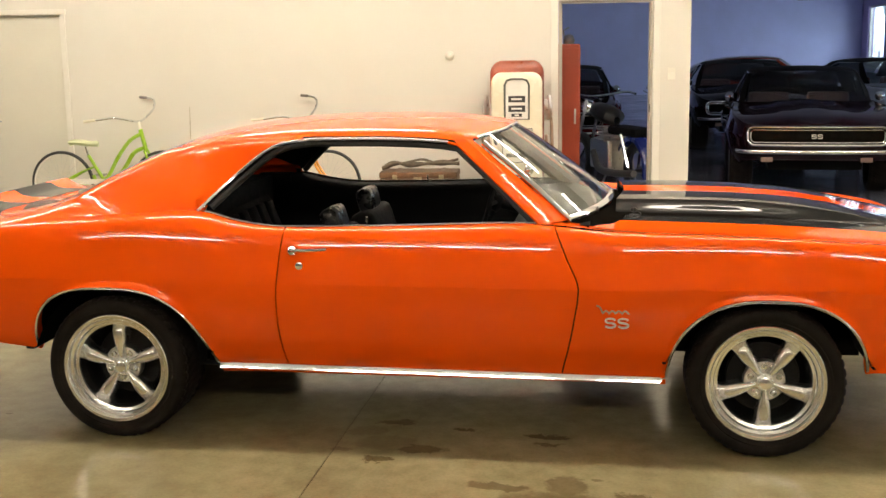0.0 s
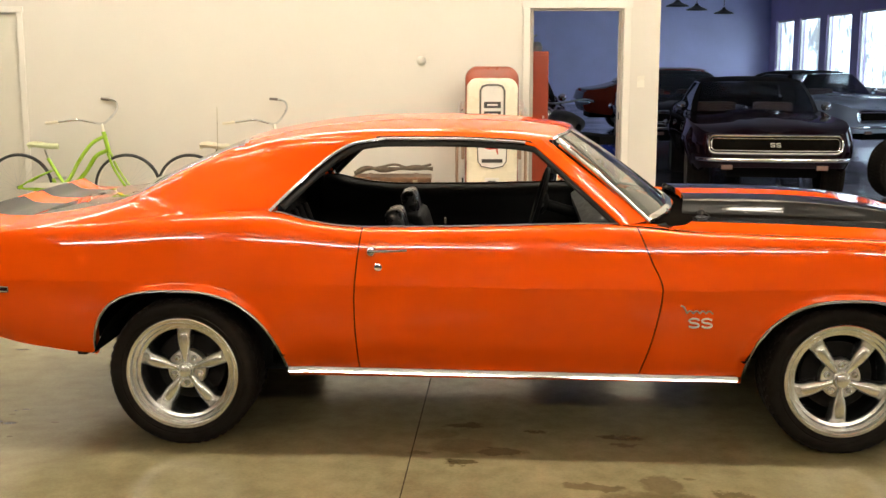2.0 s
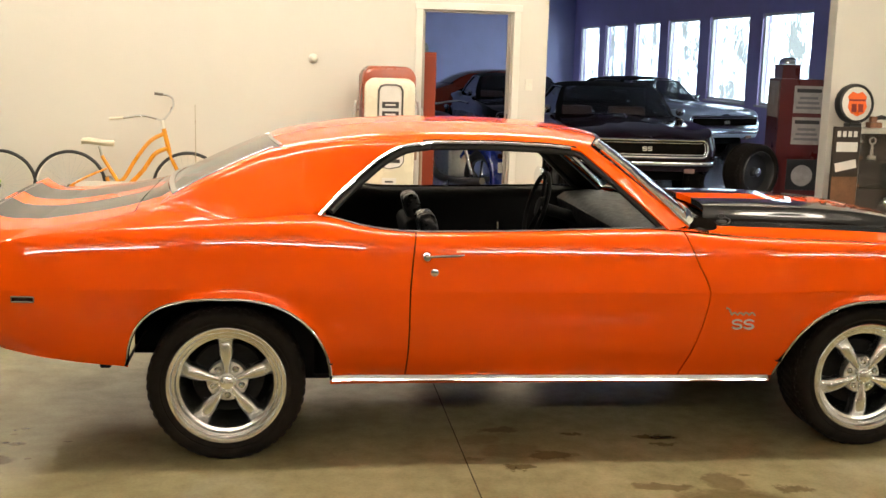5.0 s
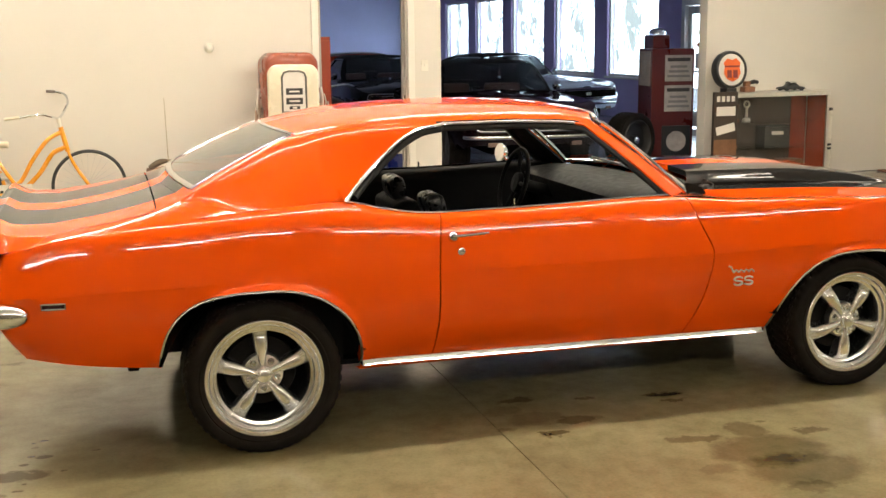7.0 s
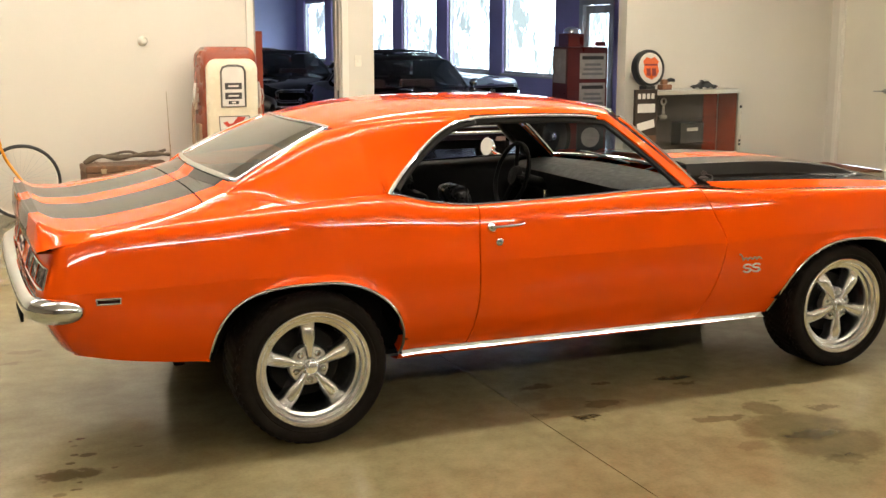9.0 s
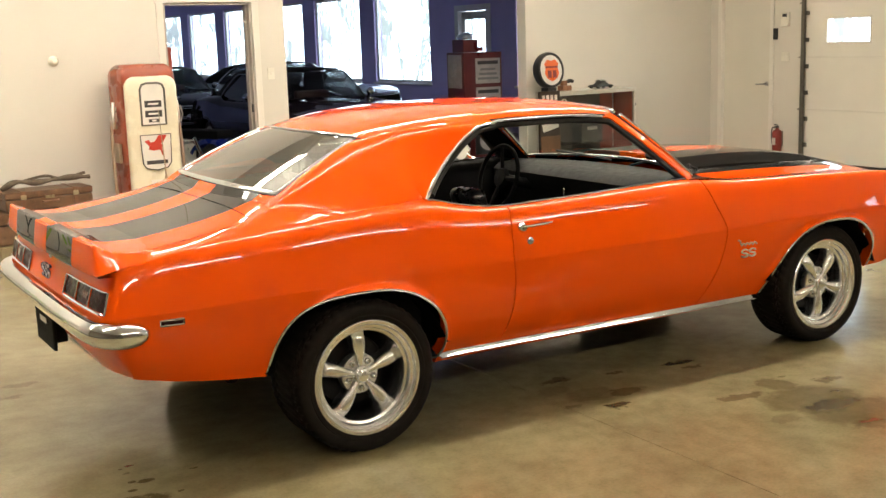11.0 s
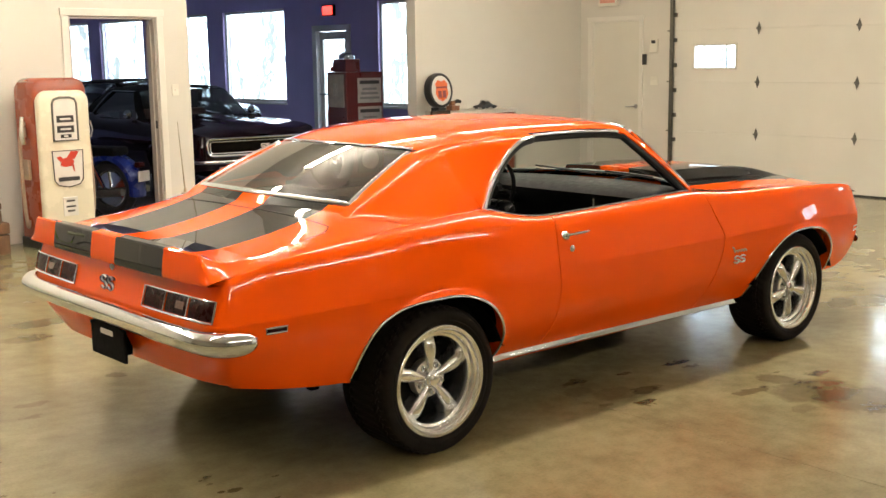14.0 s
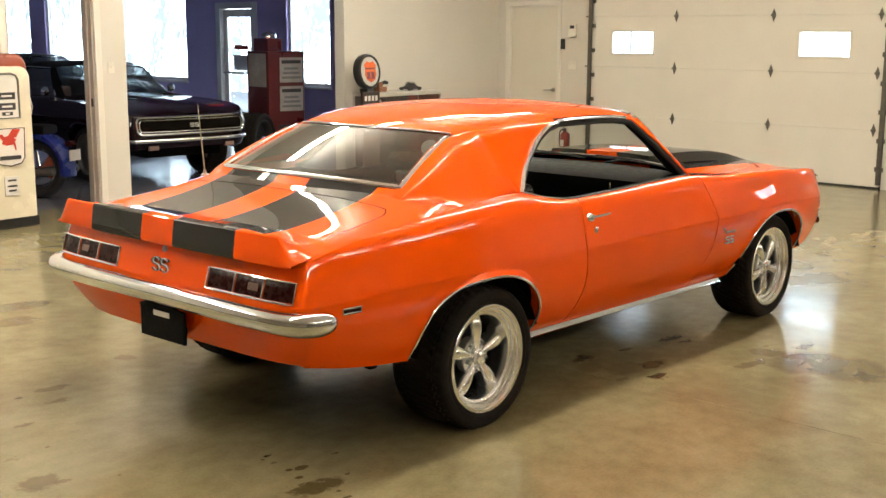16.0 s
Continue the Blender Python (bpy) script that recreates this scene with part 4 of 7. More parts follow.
us, ts = np.linspace(0, 1, 50), np.sin(np.linspace(-1, 1, 61) * math.pi / 2)
grid_mesh("roof", [[roof_pt(u, t) for t in ts] for u in us], M_orange, car, flip=True)
grid_mesh("headliner", [[roof_pt(u * 0.96 + 0.02, t * 0.97, 0.03) for t in ts] for u in us], M_vinyl, car, "black headliner")


def lean(b, t, v, bulge):
    """A line from b up to t, bowed outwards."""
    b, t = np.array(b), np.array(t)
    p = b + (t - b) * v
    w = 4 * v * (1 - v) * bulge
    return (p[0], p[1] + w * (1 if p[1] > 0 else -1 if p[1] < 0 else 0), p[2] + w * 0.4)


def u_of_x(x, t=1.0):
    return (x - R_FRONT(t)) / (R_REAR(t) - R_FRONT(t))


RIMZ = lambda x: roof_pt(u_of_x(x), 1.0)[2]
SAIL_Y = pch([-1.62, -1.53, -1.42, -1.3, -1.15, -1.01, -0.915, -0.825, -0.735, -0.57], [0.680, 0.715, 0.755, 0.780, 0.797, 0.795, 0.780, 0.764, 0.755, 0.745])
BACK_Y = pch([-1.62, -1.60, -1.50, -1.40, -1.30, -1.21, -1.155], [0.618, 0.610, 0.578, 0.551, 0.529, 0.516, 0.523])
BACK_Z = pch([-1.62, -1.60, -1.50, -1.40, -1.30, -1.21, -1.155], [1.036, 1.047, 1.103, 1.153, 1.199, 1.233, 1.241])
WINDOW_Z = pch([-1.01, -0.915, -0.825, -0.735, -0.655, -0.56], [0.980, 1.075, 1.155, 1.225, 1.262, 1.276])
for side in (-1, 1):
    # sail panel between the side window and the rear window, section by section
    cols, F = [], []
    for x in list(np.linspace(-0.575, -1.155, 44)) + list(np.linspace(-1.165, -1.61, 34)):
        yb = SAIL_Y(x)
        zb = 0.975 if x > -1.01 else deck_z(x, yb) * smooth01((-1.01 - x) / 0.1) + 0.975 * (1 - smooth01((-1.01 - x) / 0.1))
        yt, zt = (ROOF_Y(x), RIMZ(x)) if x > -1.16 else (BACK_Y(x), BACK_Z(x))
        P0, P2 = np.array((yb, zb)), np.array((yt, zt))
        up = max(0.01, 0.95 * (zt - zb) - 0.004)                   # a flat side, then a tight roll to the roof or window edge
        slant = min(0.80, max(0.1, (yb - yt - 0.040) / up))
        P1 = np.array((yb - slant * up, zb + up))

        def sec(q):
            w0, w1, w2 = (1 - q) ** 2, 2 * q * (1 - q) * 3.6, q * q
            out = 0.006 * 4 * q * (1 - q)
            return (w0 * P0 + w1 * P1 + w2 * P2) / (w0 + w1 + w2) + np.array((out, 0.3 * out)) * min(1.0, (zt - zb) / 0.2)
        if x > -1.01:
            zf = WINDOW_Z(x)
            q0 = float(np.interp(zf, [sec(q)[1] for q in np.linspace(0, 1, 60)], np.linspace(0, 1, 60)))
        else:
            q0 = 0.04 + 0.04 * smooth01((-1.01 - x) / 0.12)
        up_row = [sec(q) for q in np.linspace(q0, 1, 22)]
        if x > -1.01:
            F.append((x, up_row[0][0], up_row[0][1]))
            low = [(up_row[0][0] - 0.03 * q, up_row[0][1]) for q in np.linspace(1, 0, 9)[:-1]]
        else:
            ye = float(np.interp(x, TOP_P[:, 0], -TOP_P[:, 1]))
            grow = smooth01((-1.01 - x) / 0.25)
            y2 = min(yb + 0.035 + 0.015 * grow, ye - 0.001)
            a, c = up_row[0], np.array((y2, deck_z(x, y2) + 0.0015))
            d = a - up_row[1]
            d = d / np.linalg.norm(d)
            m = a + d * max(0.003, (a[1] - c[1])) * 0.9
            m[1] = max(m[1], c[1] + 0.001)
            low = [tuple((1 - q) ** 2 * a + 2 * q * (1 - q) * m + q * q * c) for q in np.linspace(1, 0, 9)[:-1]]
        fold = [(yt - 0.035, zt - 0.014)]
        cols.append([(x, side * p[0], p[1]) for p in low + [tuple(p) for p in up_row] + fold])
    cols.append([(p[0] - 0.05, p[1] * 0.99, deck_z(p[0] - 0.05, abs(p[1]) * 0.99) - 0.004) for p in cols[-1]])
    grid_mesh("sail_panel", cols, M_orange, car, flip=side < 0, sharp=70)
    grid_mesh("sail_trim", [[(p[0], p[1] - side * 0.022, p[2] - 0.012) for p in c[8:-1]] for c in cols], M_vinyl, car, "black inner panel", flip=side > 0)
    F = F[::-1]
    # windscreen pillar
    A0, A1 = np.array((0.462, side_y(0.45, TOPZ(0.45)) - 0.006, 0.940)), np.array((0.085, 0.632, 1.272))
    W0, W1 = np.array((0.575, 0.690, 0.945)), np.array((0.150, 0.590, 1.279))
    rows = []
    for v in np.linspace(0, 1, 16):
        a, w = np.array(lean(A0, A1, v, 0.012)), np.array(lean(W0, W1, v, 0.012))
        m = (a + w) / 2 + np.array([0.012, 0.012, 0.004])
        i1, i2 = a - np.array([0.0, 0.010, 0.0]), w - np.array([0.004, 0.010, 0.0])
        rows.append([(p[0], side * p[1], p[2]) for p in (i1, a, m, w, i2)])
    grid_mesh("windscreen_pillar", rows, M_orange, car, flip=side < 0, sharp=30)
    rows = []
    for v in np.linspace(0, 1, 12):
        a, w = np.array(lean(A0, A1, v, 0.012)), np.array(lean(W0, W1, v, 0.012))
        rows.append([(p[0], side * p[1], p[2]) for p in (a - np.array([0.004, 0.008, 0]), a - np.array([0.006, 0.05, 0.0]), w - np.array([0.03, 0.06, 0.01]), w - np.array([0.012, 0.030, 0.015]), w - np.array([0.004, 0.004, 0.006]))])
    grid_mesh("pillar_trim", rows, M_vinyl, car, "black inner pillar trim")
    # bright mouldings
    drip = [(p[0], side * (p[1] + 0.008), p[2] + 0.002) for p in F[:-1]] + [(x, side * (ROOF_Y(x) + 0.010), RIMZ(x) - 0.012) for x in np.linspace(-0.545, 0.06, 13)]
    gutter = [drip[-1]] + [(p[0], side * (p[1] + 0.006), p[2]) for p in [lean(A1, A0, v, 0.012) for v in np.linspace(0.05, 1, 10)]]
    part("pillar_gutter", T(gutter, 0.008, 8, flat=0.8), M_orange, car, "painted pillar gutter", True)
    part("drip_moulding", T(drip, 0.0105, 8, flat=0.8), M_chrome, car, "bright window moulding", True)
    # black channel of the window opening
    seal = [(p[0] + 0.02, side * (p[1] - 0.012), p[2] - 0.012) for p in F[2:-1]] + [(x, side * (ROOF_Y(x) - 0.012), RIMZ(x) - 0.030) for x in np.linspace(-0.545, 0.04, 11)]
    seal += [(p[0] - 0.018, side * (p[1] - 0.012), p[2]) for p in [lean(A1, A0, v, 0.012) for v in np.linspace(0.1, 1, 10)]]
    part("window_seal", T(seal, 0.017, 8), M_rubber, car, "", True)
    belt = [(x, side * (side_y(x, TOPZ(x)) - 0.004), TOPZ(x) + 0.003) for x in np.linspace(-1.0, 0.46, 40)]
    part("belt_moulding", T(belt, 0.006, 6), M_chrome, car, "thin bright sill moulding", True)
    # inner side of the door and quarter below the window
    rows = []
    for x in np.linspace(-1.02, 0.50, 24):
        y, zt = side_y(x, TOPZ(x)), TOPZ(x)
        rows.append([(x, side * (y - q), z) for q, z in ((0.006, zt), (0.03, zt - 0.002), (0.10, zt - 0.012), (0.125, zt - 0.06), (0.13, 0.6), (0.12, 0.3))])
    grid_mesh("door_trim", rows, M_vinyl, car, "black vinyl inner trim", flip=side < 0, sharp=60)

# windscreen and rear window
def pane_rows(bot, top, nv, bow):
    rows = []
    for v in np.linspace(0, 1, nv):
        rows.append([tuple(np.array(a) + (np.array(b) - np.array(a)) * v + np.array([0, 0, 4 * v * (1 - v) * bow])) for a, b in zip(bot, top)])
    return rows


tt = np.linspace(-1, 1, 33)
ws_b = [(0.74 - 0.165 * abs(t) ** 2.2, t * 0.69, 0.962 - 0.017 * t * t) for t in tt]
ws_t = [(R_FRONT(t * 0.93) + 0.006, t * 0.592, roof_pt(0, t * 0.93)[2] - 0.004) for t in tt]
ws = grid_mesh("windscreen", pane_rows(ws_b, ws_t, 12, 0.012), M_glass, car, "clear curved windscreen", flip=True)
rw_b = [(-1.655 + 0.062 * abs(t) ** 2, t * 0.602, 1.058 - 0.012 * t * t) for t in tt]
rw_t = [(R_REAR(t * 0.95) - 0.004, t * 0.505, roof_pt(1, t * 0.95)[2] - 0.003) for t in tt]
rw = grid_mesh("rear_window", pane_rows(rw_b, rw_t, 14, 0.010), M_rearglass, car, "dark rear window glass in bright trim")
grid_mesh("window_channel", [[(x - 0.014 - 0.034 * q, y, (z - 0.006) * (1 - q) + (deck_z(x - 0.048, y) + 0.001) * q) for x, y, z in rw_b] for q in (0.0, 0.5, 1.0)], M_stripe, car, "striped panel edge below the rear glass")
for ob in (ws, rw):
    ob.visible_shadow = False
for nm, bot, top, bow, r in (("windscreen_moulding", ws_b, ws_t, 0.012, 0.020), ("rear_window_moulding", rw_b, rw_t, 0.010, 0.013)):
    ed = pane_rows(bot, top, 14, bow)
    loop = [q[0] for q in ed[::-1][1:]] + ed[0][1:] + [q[-1] for q in ed[1:-1]]
    part(nm, T([(p[0], p[1], p[2] + 0.004) for p in loop], r, 8, flat=0.6), M_chrome, car, "bright window surround", True)
    part("header_moulding", T([(p[0], p[1], p[2] + 0.002) for p in ed[-1]], 0.009, 8, flat=0.6), M_chrome, car, "thin bright header trim", True)
grid_mesh("rear_shelf", [[(x, y, 0.985) for y in np.linspace(-0.62, 0.62, 5)] for x in (-1.68, -1.4, -1.12)], M_vinyl, car, "black parcel shelf")

# ---- under and inside ----
part("floor_pan", B(-0.98, 0.98, -0.62, 0.62, 0.25, 0.29, 0.02), M_black, car, "black underbody")
part("rear_pan", B(-2.25, -0.99, -0.50, 0.50, 0.46, 0.52, 0.02), M_black, car, "black underbody")
# added panels that stop light leaking through behind the rear wheels
for side in (-1, 1):
    part("splash_panel", B(-1.815, -1.795, min(side * 0.50, side * 0.77), max(side * 0.50, side * 0.77), 0.41, 0.66, 0.004), M_black, car, "black splash panel added to block light behind the wheel")
# added box in the tank's place: keeps bright reflections off the floor below
part("fuel_tank", B(-2.08, -1.84, -0.40, 0.40, 0.38, 0.46, 0.03), M_black, car, "black fuel tank box added to block light under the tail")
part("front_pan", B(0.99, 2.10, -0.50, 0.50, 0.38, 0.6, 0.02), M_black, car, "black underbody")
for cx, a, z0, b, n in ARCHES:
    for side in (-1, 1):
        rows = []
        for q in np.linspace(-0.08, 1.08, 30):
            th = math.pi * q
            rr = 0.40
            rows.append([(cx + rr * math.cos(th) * 1.04, side * y, max(0.38, 0.27 + rr * math.sin(th) * 1.02)) for y in (0.86, 0.70, 0.50)])
        grid_mesh("wheel_well", rows, M_black, car, "black wheel well")
        part("wheel_well_wall", B(cx - 0.42, cx + 0.42, side * 0.49 - 0.01, side * 0.49 + 0.01, 0.34, 0.7), M_black, car)
    for side in (-1, 1):
        lip = []
        for q in np.linspace(-0.985, 0.985, 60):
            x = cx + a * math.sin(q * math.pi / 2)
            z = arch_z(x)
            if z > LOWZ(x):
                lip.append((x, side * (side_y(x, z) + 0.002), z))
        part("wheel_lip_moulding", T(lip, 0.0065, 8, flat=0.8), M_chrome, car, "bright wheel arch moulding", True)
for side in (-1, 1):
    strip = [(0.000, -0.020), (0.014, -0.020), (0.0168, -0.015), (0.0140, -0.0062), (0.0106, 0.003), (0.0068, 0.012), (-0.004, 0.016)]
    rows = []
    for x in [-0.955] + list(np.linspace(-0.945, 0.955, 30)) + [0.965]:
        k = 0.3 if abs(x - 0.005) > 0.955 else 1.0
        rows.append([(x, side * (side_y(x, 0.305) + 0.002 + d * k), 0.302 - 0.006 * (x + 0.95) + 0.8 * h * k) for d, h in strip])
    grid_mesh("sill_moulding", rows, M_chrome, car, "bright sill moulding", flip=side > 0, sharp=30)
    rows = [[(x, side * (side_y(x, 0.29) - q), z) for q, z in ((0.0, 0.286), (0.02, 0.26), (0.10, 0.25))] for x in np.linspace(-0.95, 0.98, 20)]
    grid_mesh("sill", rows, M_orange, car)
part("cabin_floor", B(-1.1, 0.75, -0.74, 0.74, 0.29, 0.31), M_vinyl, car, "black carpeted cabin floor")
part("firewall", B(0.62, 0.66, -0.74, 0.74, 0.3, 0.93), M_black, car)
for side in (-1, 1):
    part("quarter_trim", B(-1.20, -1.02, side * 0.70 - 0.04, side * 0.70 + 0.04, 0.3, 0.985), M_vinyl, car, "black inner quarter trim")
part("rear_bulkhead", B(-1.16, -1.12, -0.72, 0.72, 0.3, 0.98), M_vinyl, car)


def bucket(y):
    """A front bucket seat with a head restraint."""
    bm = bmesh.new()
    box(bm, -0.42, 0.10, y - 0.25, y + 0.25, 0.38, 0.54, 0.06, segments=3)
    m = Matrix.Translation((-0.40, y, 0.46)) @ Matrix.Rotation(radians(-17), 4, "Y")
    box(bm, -0.07, 0.07, -0.25, 0.25, -0.04, 0.40, 0.06, m, 3)
    seat = part("front_seat", bm, M_vinyl, car, "black vinyl bucket seat", True, 60)
    hr = bmesh.new()
    m = Matrix.Translation((-0.515, y, 0.888)) @ Matrix.Rotation(radians(-14), 4, "Y")
    box(hr, -0.04, 0.04, -0.115, 0.115, -0.062, 0.062, 0.035, m, 3)
    for q in (-0.06, 0.06):
        tube(hr, [(-0.495, y + q, 0.80), (-0.51, y + q, 0.87)], 0.007)
    part("head_restraint", hr, M_headrest, seat, "grey-black head restraint", True, 60)


M_headrest = surface("worn_black_vinyl", (0.016, 0.016, 0.017), 0.30, spread=0.2, scale=20, bump=0.1)
bucket(-0.36)
bucket(0.36)
bm = bmesh.new()
box(bm, -1.10, -0.72, -0.60, 0.60, 0.40, 0.56, 0.06, segments=3)
box(bm, -0.08, 0.08, -0.60, 0.60, -0.05, 0.37, 0.06, Matrix.Translation((-1.08, 0, 0.55)) @ Matrix.Rotation(radians(-20), 4, "Y"), 3)
for k in range(8):
    box(bm, -0.02, 0.02, -0.5 + 0.14 * k - 0.05, -0.5 + 0.14 * k + 0.05, 0.0, 0.31, 0.018, Matrix.Translation((-1.00, 0, 0.57)) @ Matrix.Rotation(radians(-20), 4, "Y"))
part("rear_seat", bm, M_vinyl, car, "black pleated rear seat", True, 60)
rows = []
for y in np.linspace(-0.68, 0.68, 21):
    rows.append([(0.70 - 0.16 * abs(y / 0.69) ** 2.2, y, 0.938), (0.50, y, 0.940), (0.36, y, 0.925), (0.32, y, 0.895), (0.33, y, 0.84), (0.40, y, 0.72), (0.5, y, 0.62)])
dash = grid_mesh("dashboard", rows, surface("dark_dash_vinyl", (0.009, 0.0092, 0.009), 0.6, spread=0.15, scale=30, bump=0.1, spec=0.2), car, "dark padded dashboard", sharp=60)
bm = bmesh.new()
SW = Matrix.Translation((0.14, 0.36, 0.885)) @ Matrix.Rotation(radians(-74), 4, "Y")
ringp = [SW @ Vector((0.176 * math.cos(a), 0.176 * math.sin(a), 0)) for a in np.linspace(0, 2 * math.pi, 40, endpoint=False)]
tube(bm, ringp, 0.0125, 8, closed=True)
for a in (0.15, math.pi - 0.15, -math.pi / 2):
    tube(bm, [SW @ Vector((0.05 * math.cos(a), 0.05 * math.sin(a), -0.02)), SW @ Vector((0.174 * math.cos(a), 0.174 * math.sin(a), 0))], 0.011)
lathe(bm, [(0.0, 0.0), (0.05, -0.005), (0.06, -0.03), (0.03, -0.05), (0.03, -0.25)], 20, SW)
part("steering_wheel", bm, M_vinyl, car, "black steering wheel", True)
bm = bmesh.new()
box(bm, -0.35, 0.30, -0.10, 0.10, 0.33, 0.50, 0.03)
tube(bm, [(0.05, 0.0, 0.5), (0.03, 0.0, 0.68)], 0.01)
bmesh.ops.create_uvsphere(bm, u_segments=12, v_segments=8, radius=0.026, matrix=Matrix.Translation((0.03, 0, 0.69)))
part("console", bm, M_vinyl, car, "black console with a shift lever", True)
bm = bmesh.new()
box(bm, -0.006, 0.012, -0.12, 0.12, -0.03, 0.03, 0.012, Matrix.Translation((0.20, 0.0, 1.235)) @ Matrix.Rotation(radians(-10), 4, "Y"))
tube(bm, [(0.21, 0, 1.25), (0.245, 0, 1.285)], 0.006)
part("rear_view_mirror", bm, M_dark, car, "", True)
for side in (-1, 1):
    yk = side * (side_y(-0.27, 0.93) - 0.03)
    part("lock_knob", T([(-0.27, yk, 0.92), (-0.27, yk, 0.965)], 0.005), M_chrome, car, "", True)


# ---- wheels ----
def tyre_mesh(width, segs=192):
    R = 0.316
    prof = [(0.230, -0.016), (0.243, -0.003), (0.258, 0.005), (0.262, 0.0035), (0.266, 0.006), (0.284, 0.0065), (0.298, 0.002), (0.307, -0.008), (0.3125, -0.018)]
    tread = [-0.026, -0.034, -0.044, -0.054, -0.058, -0.066, -0.070, -0.080, -0.090]
    tread = tread + [-width - t for t in tread[::-1]]
    outer = prof + [(R, h) for h in tread] + [(r, -width - h) for r, h in prof[::-1]]
    verts, faces = [], []
    n = len(outer)
    for k in range(segs):
        a = 2 * math.pi * k / segs
        for r, h in outer:
            rr = r
            if r >= 0.3125:
                d = min(-h, width + h)
                if r == R and (0.0535 < d < 0.0585):
                    rr -= 0.006
                ph = (k + d * 60 * (1 if -h < width / 2 else -1)) % 4
                if ph < 1.3 and d > 0.015:
                    rr -= 0.007
            verts.append((rr * math.cos(a), rr * math.sin(a), h))
        for j in range(n - 1):
            k2 = (k + 1) % segs
            faces.append((k * n + j, k2 * n + j, k2 * n + j + 1, k * n + j + 1))
    me = bpy.data.meshes.new("tyre")
    me.from_pydata(verts, [], faces)
    me.materials.append(M_tyre)
    me.shade_smooth()
    me.set_sharp_from_angle(angle=radians(38))
    return me


def spoke_mesh(depth):
    rows = []
    for r in np.linspace(0.034, 0.194, 16):
        t = (r - 0.034) / 0.16
        w = 0.0155 + 0.015 * smooth01(t / 0.62) + 0.012 * smooth01((t - 0.80) / 0.20)
        top = -depth + 0.002 + 0.016 * math.sin(math.pi * (0.12 + 0.70 * t)) - 0.022 * smooth01((t - 0.76) / 0.24)
        row = []
        for q in np.linspace(0, math.pi, 11):
            c, s = math.cos(q), math.sin(q)
            row.append((r, w * c, top - 0.030 * (1 - s ** 0.85)))
        row.append((r, -w, top - 0.075))
        row.insert(0, (r, w, top - 0.075))
        rows.append(row)
    return rows


def rim_parts(parent, width, depth, turn):
    rim = bmesh.new()
    prof = [(0.231, -0.018), (0.2385, -0.007), (0.2400, 0.000), (0.2365, 0.003), (0.2240, 0.0015), (0.2195, -0.004), (0.2170, -0.016), (0.2050, -0.020), (0.2020, -0.026), (0.2000, -0.036),
            (0.1890, -0.041), (0.1860, -max(0.048, depth - 0.012)), (0.1840, -depth - 0.02), (0.182, -depth - 0.05), (0.180, -width + 0.03), (0.225, -width + 0.01)]
    lathe(rim, prof, 96)
    part("rim", rim, M_alloy, parent, "polished deep-dish rim", True, 28)
    sp_rows = spoke_mesh(depth)
    for k in range(5):
        a = turn + 2 * math.pi * k / 5
        c, s = math.cos(a), math.sin(a)
        grid_mesh("spoke", [[(x * c - y * s, x * s + y * c, z) for x, y, z in r] for r in sp_rows], M_alloy, parent, "polished tapered spoke", sharp=50)
    hub = bmesh.new()
    lathe(hub, [(0.0, -depth - 0.010), (0.072, -depth - 0.010), (0.081, -depth - 0.013), (0.084, -depth - 0.022), (0.084, -depth - 0.05)], 48)
    part("hub", hub, M_alloy_dull, parent, "", True)
    cap = bmesh.new()
    lathe(cap, [(0.0, -depth + 0.030), (0.018, -depth + 0.029), (0.027, -depth + 0.024), (0.030, -depth + 0.016), (0.036, -depth + 0.012), (0.038, -depth + 0.004), (0.038, -depth - 0.006)], 32)
    part("centre_cap", cap, M_alloy, parent, "polished centre cap", True)
    for k in range(5):
        a = turn + 2 * math.pi * (k + 0.5) / 5
        m = Matrix.Translation((0.060 * math.cos(a), 0.060 * math.sin(a), -depth - 0.010))
        nut = bmesh.new()
        lathe(nut, [(0.0155, 0.0), (0.0155, 0.002), (0.0105, 0.003), (0.0095, 0.016), (0.006, 0.020), (0.0, 0.020)], 6, m)
        part("lug_nut", nut, M_chrome, parent)
    br = bmesh.new()
    lathe(br, [(0.0, -depth - 0.085), (0.145, -depth - 0.085), (0.148, -depth - 0.09), (0.148, -depth - 0.11), (0.0, -depth - 0.11)], 48)
    part("brake_disc", br, surface("brake_iron", (0.012, 0.011, 0.010), 0.6, 0.0, spread=0.3, spec=0.1), parent, "", True)
    bk = bmesh.new()
    lathe(bk, [(0.0, -width + 0.06), (0.188, -width + 0.06)], 32)
    part("back_plate", bk, M_black, parent)


def wheel(x, side, width, depth, turn, lip):
    w = new("wheel")
    w.parent = car
    tagged(w, "black low-profile tyre on a polished five-spoke wheel")
    w.matrix_local = Matrix.Translation((x, side * lip, 0.310)) @ Matrix.Rotation(radians(90 if side < 0 else -90), 4, "X")
    return w


T_REAR, T_FRONT = tyre_mesh(0.285), tyre_mesh(0.245)
for x, me, width, depth, turn, lip in ((-WB, T_REAR, 0.285, 0.064, radians(92), 0.914), (WB, T_FRONT, 0.245, 0.036, radians(-90), 0.868)):
    for side in (-1, 1):
        w = wheel(x, side, width, depth, turn, lip)
        ty = new("tyre", me)
        ty.parent = w
        rim_parts(w, width, depth, turn)

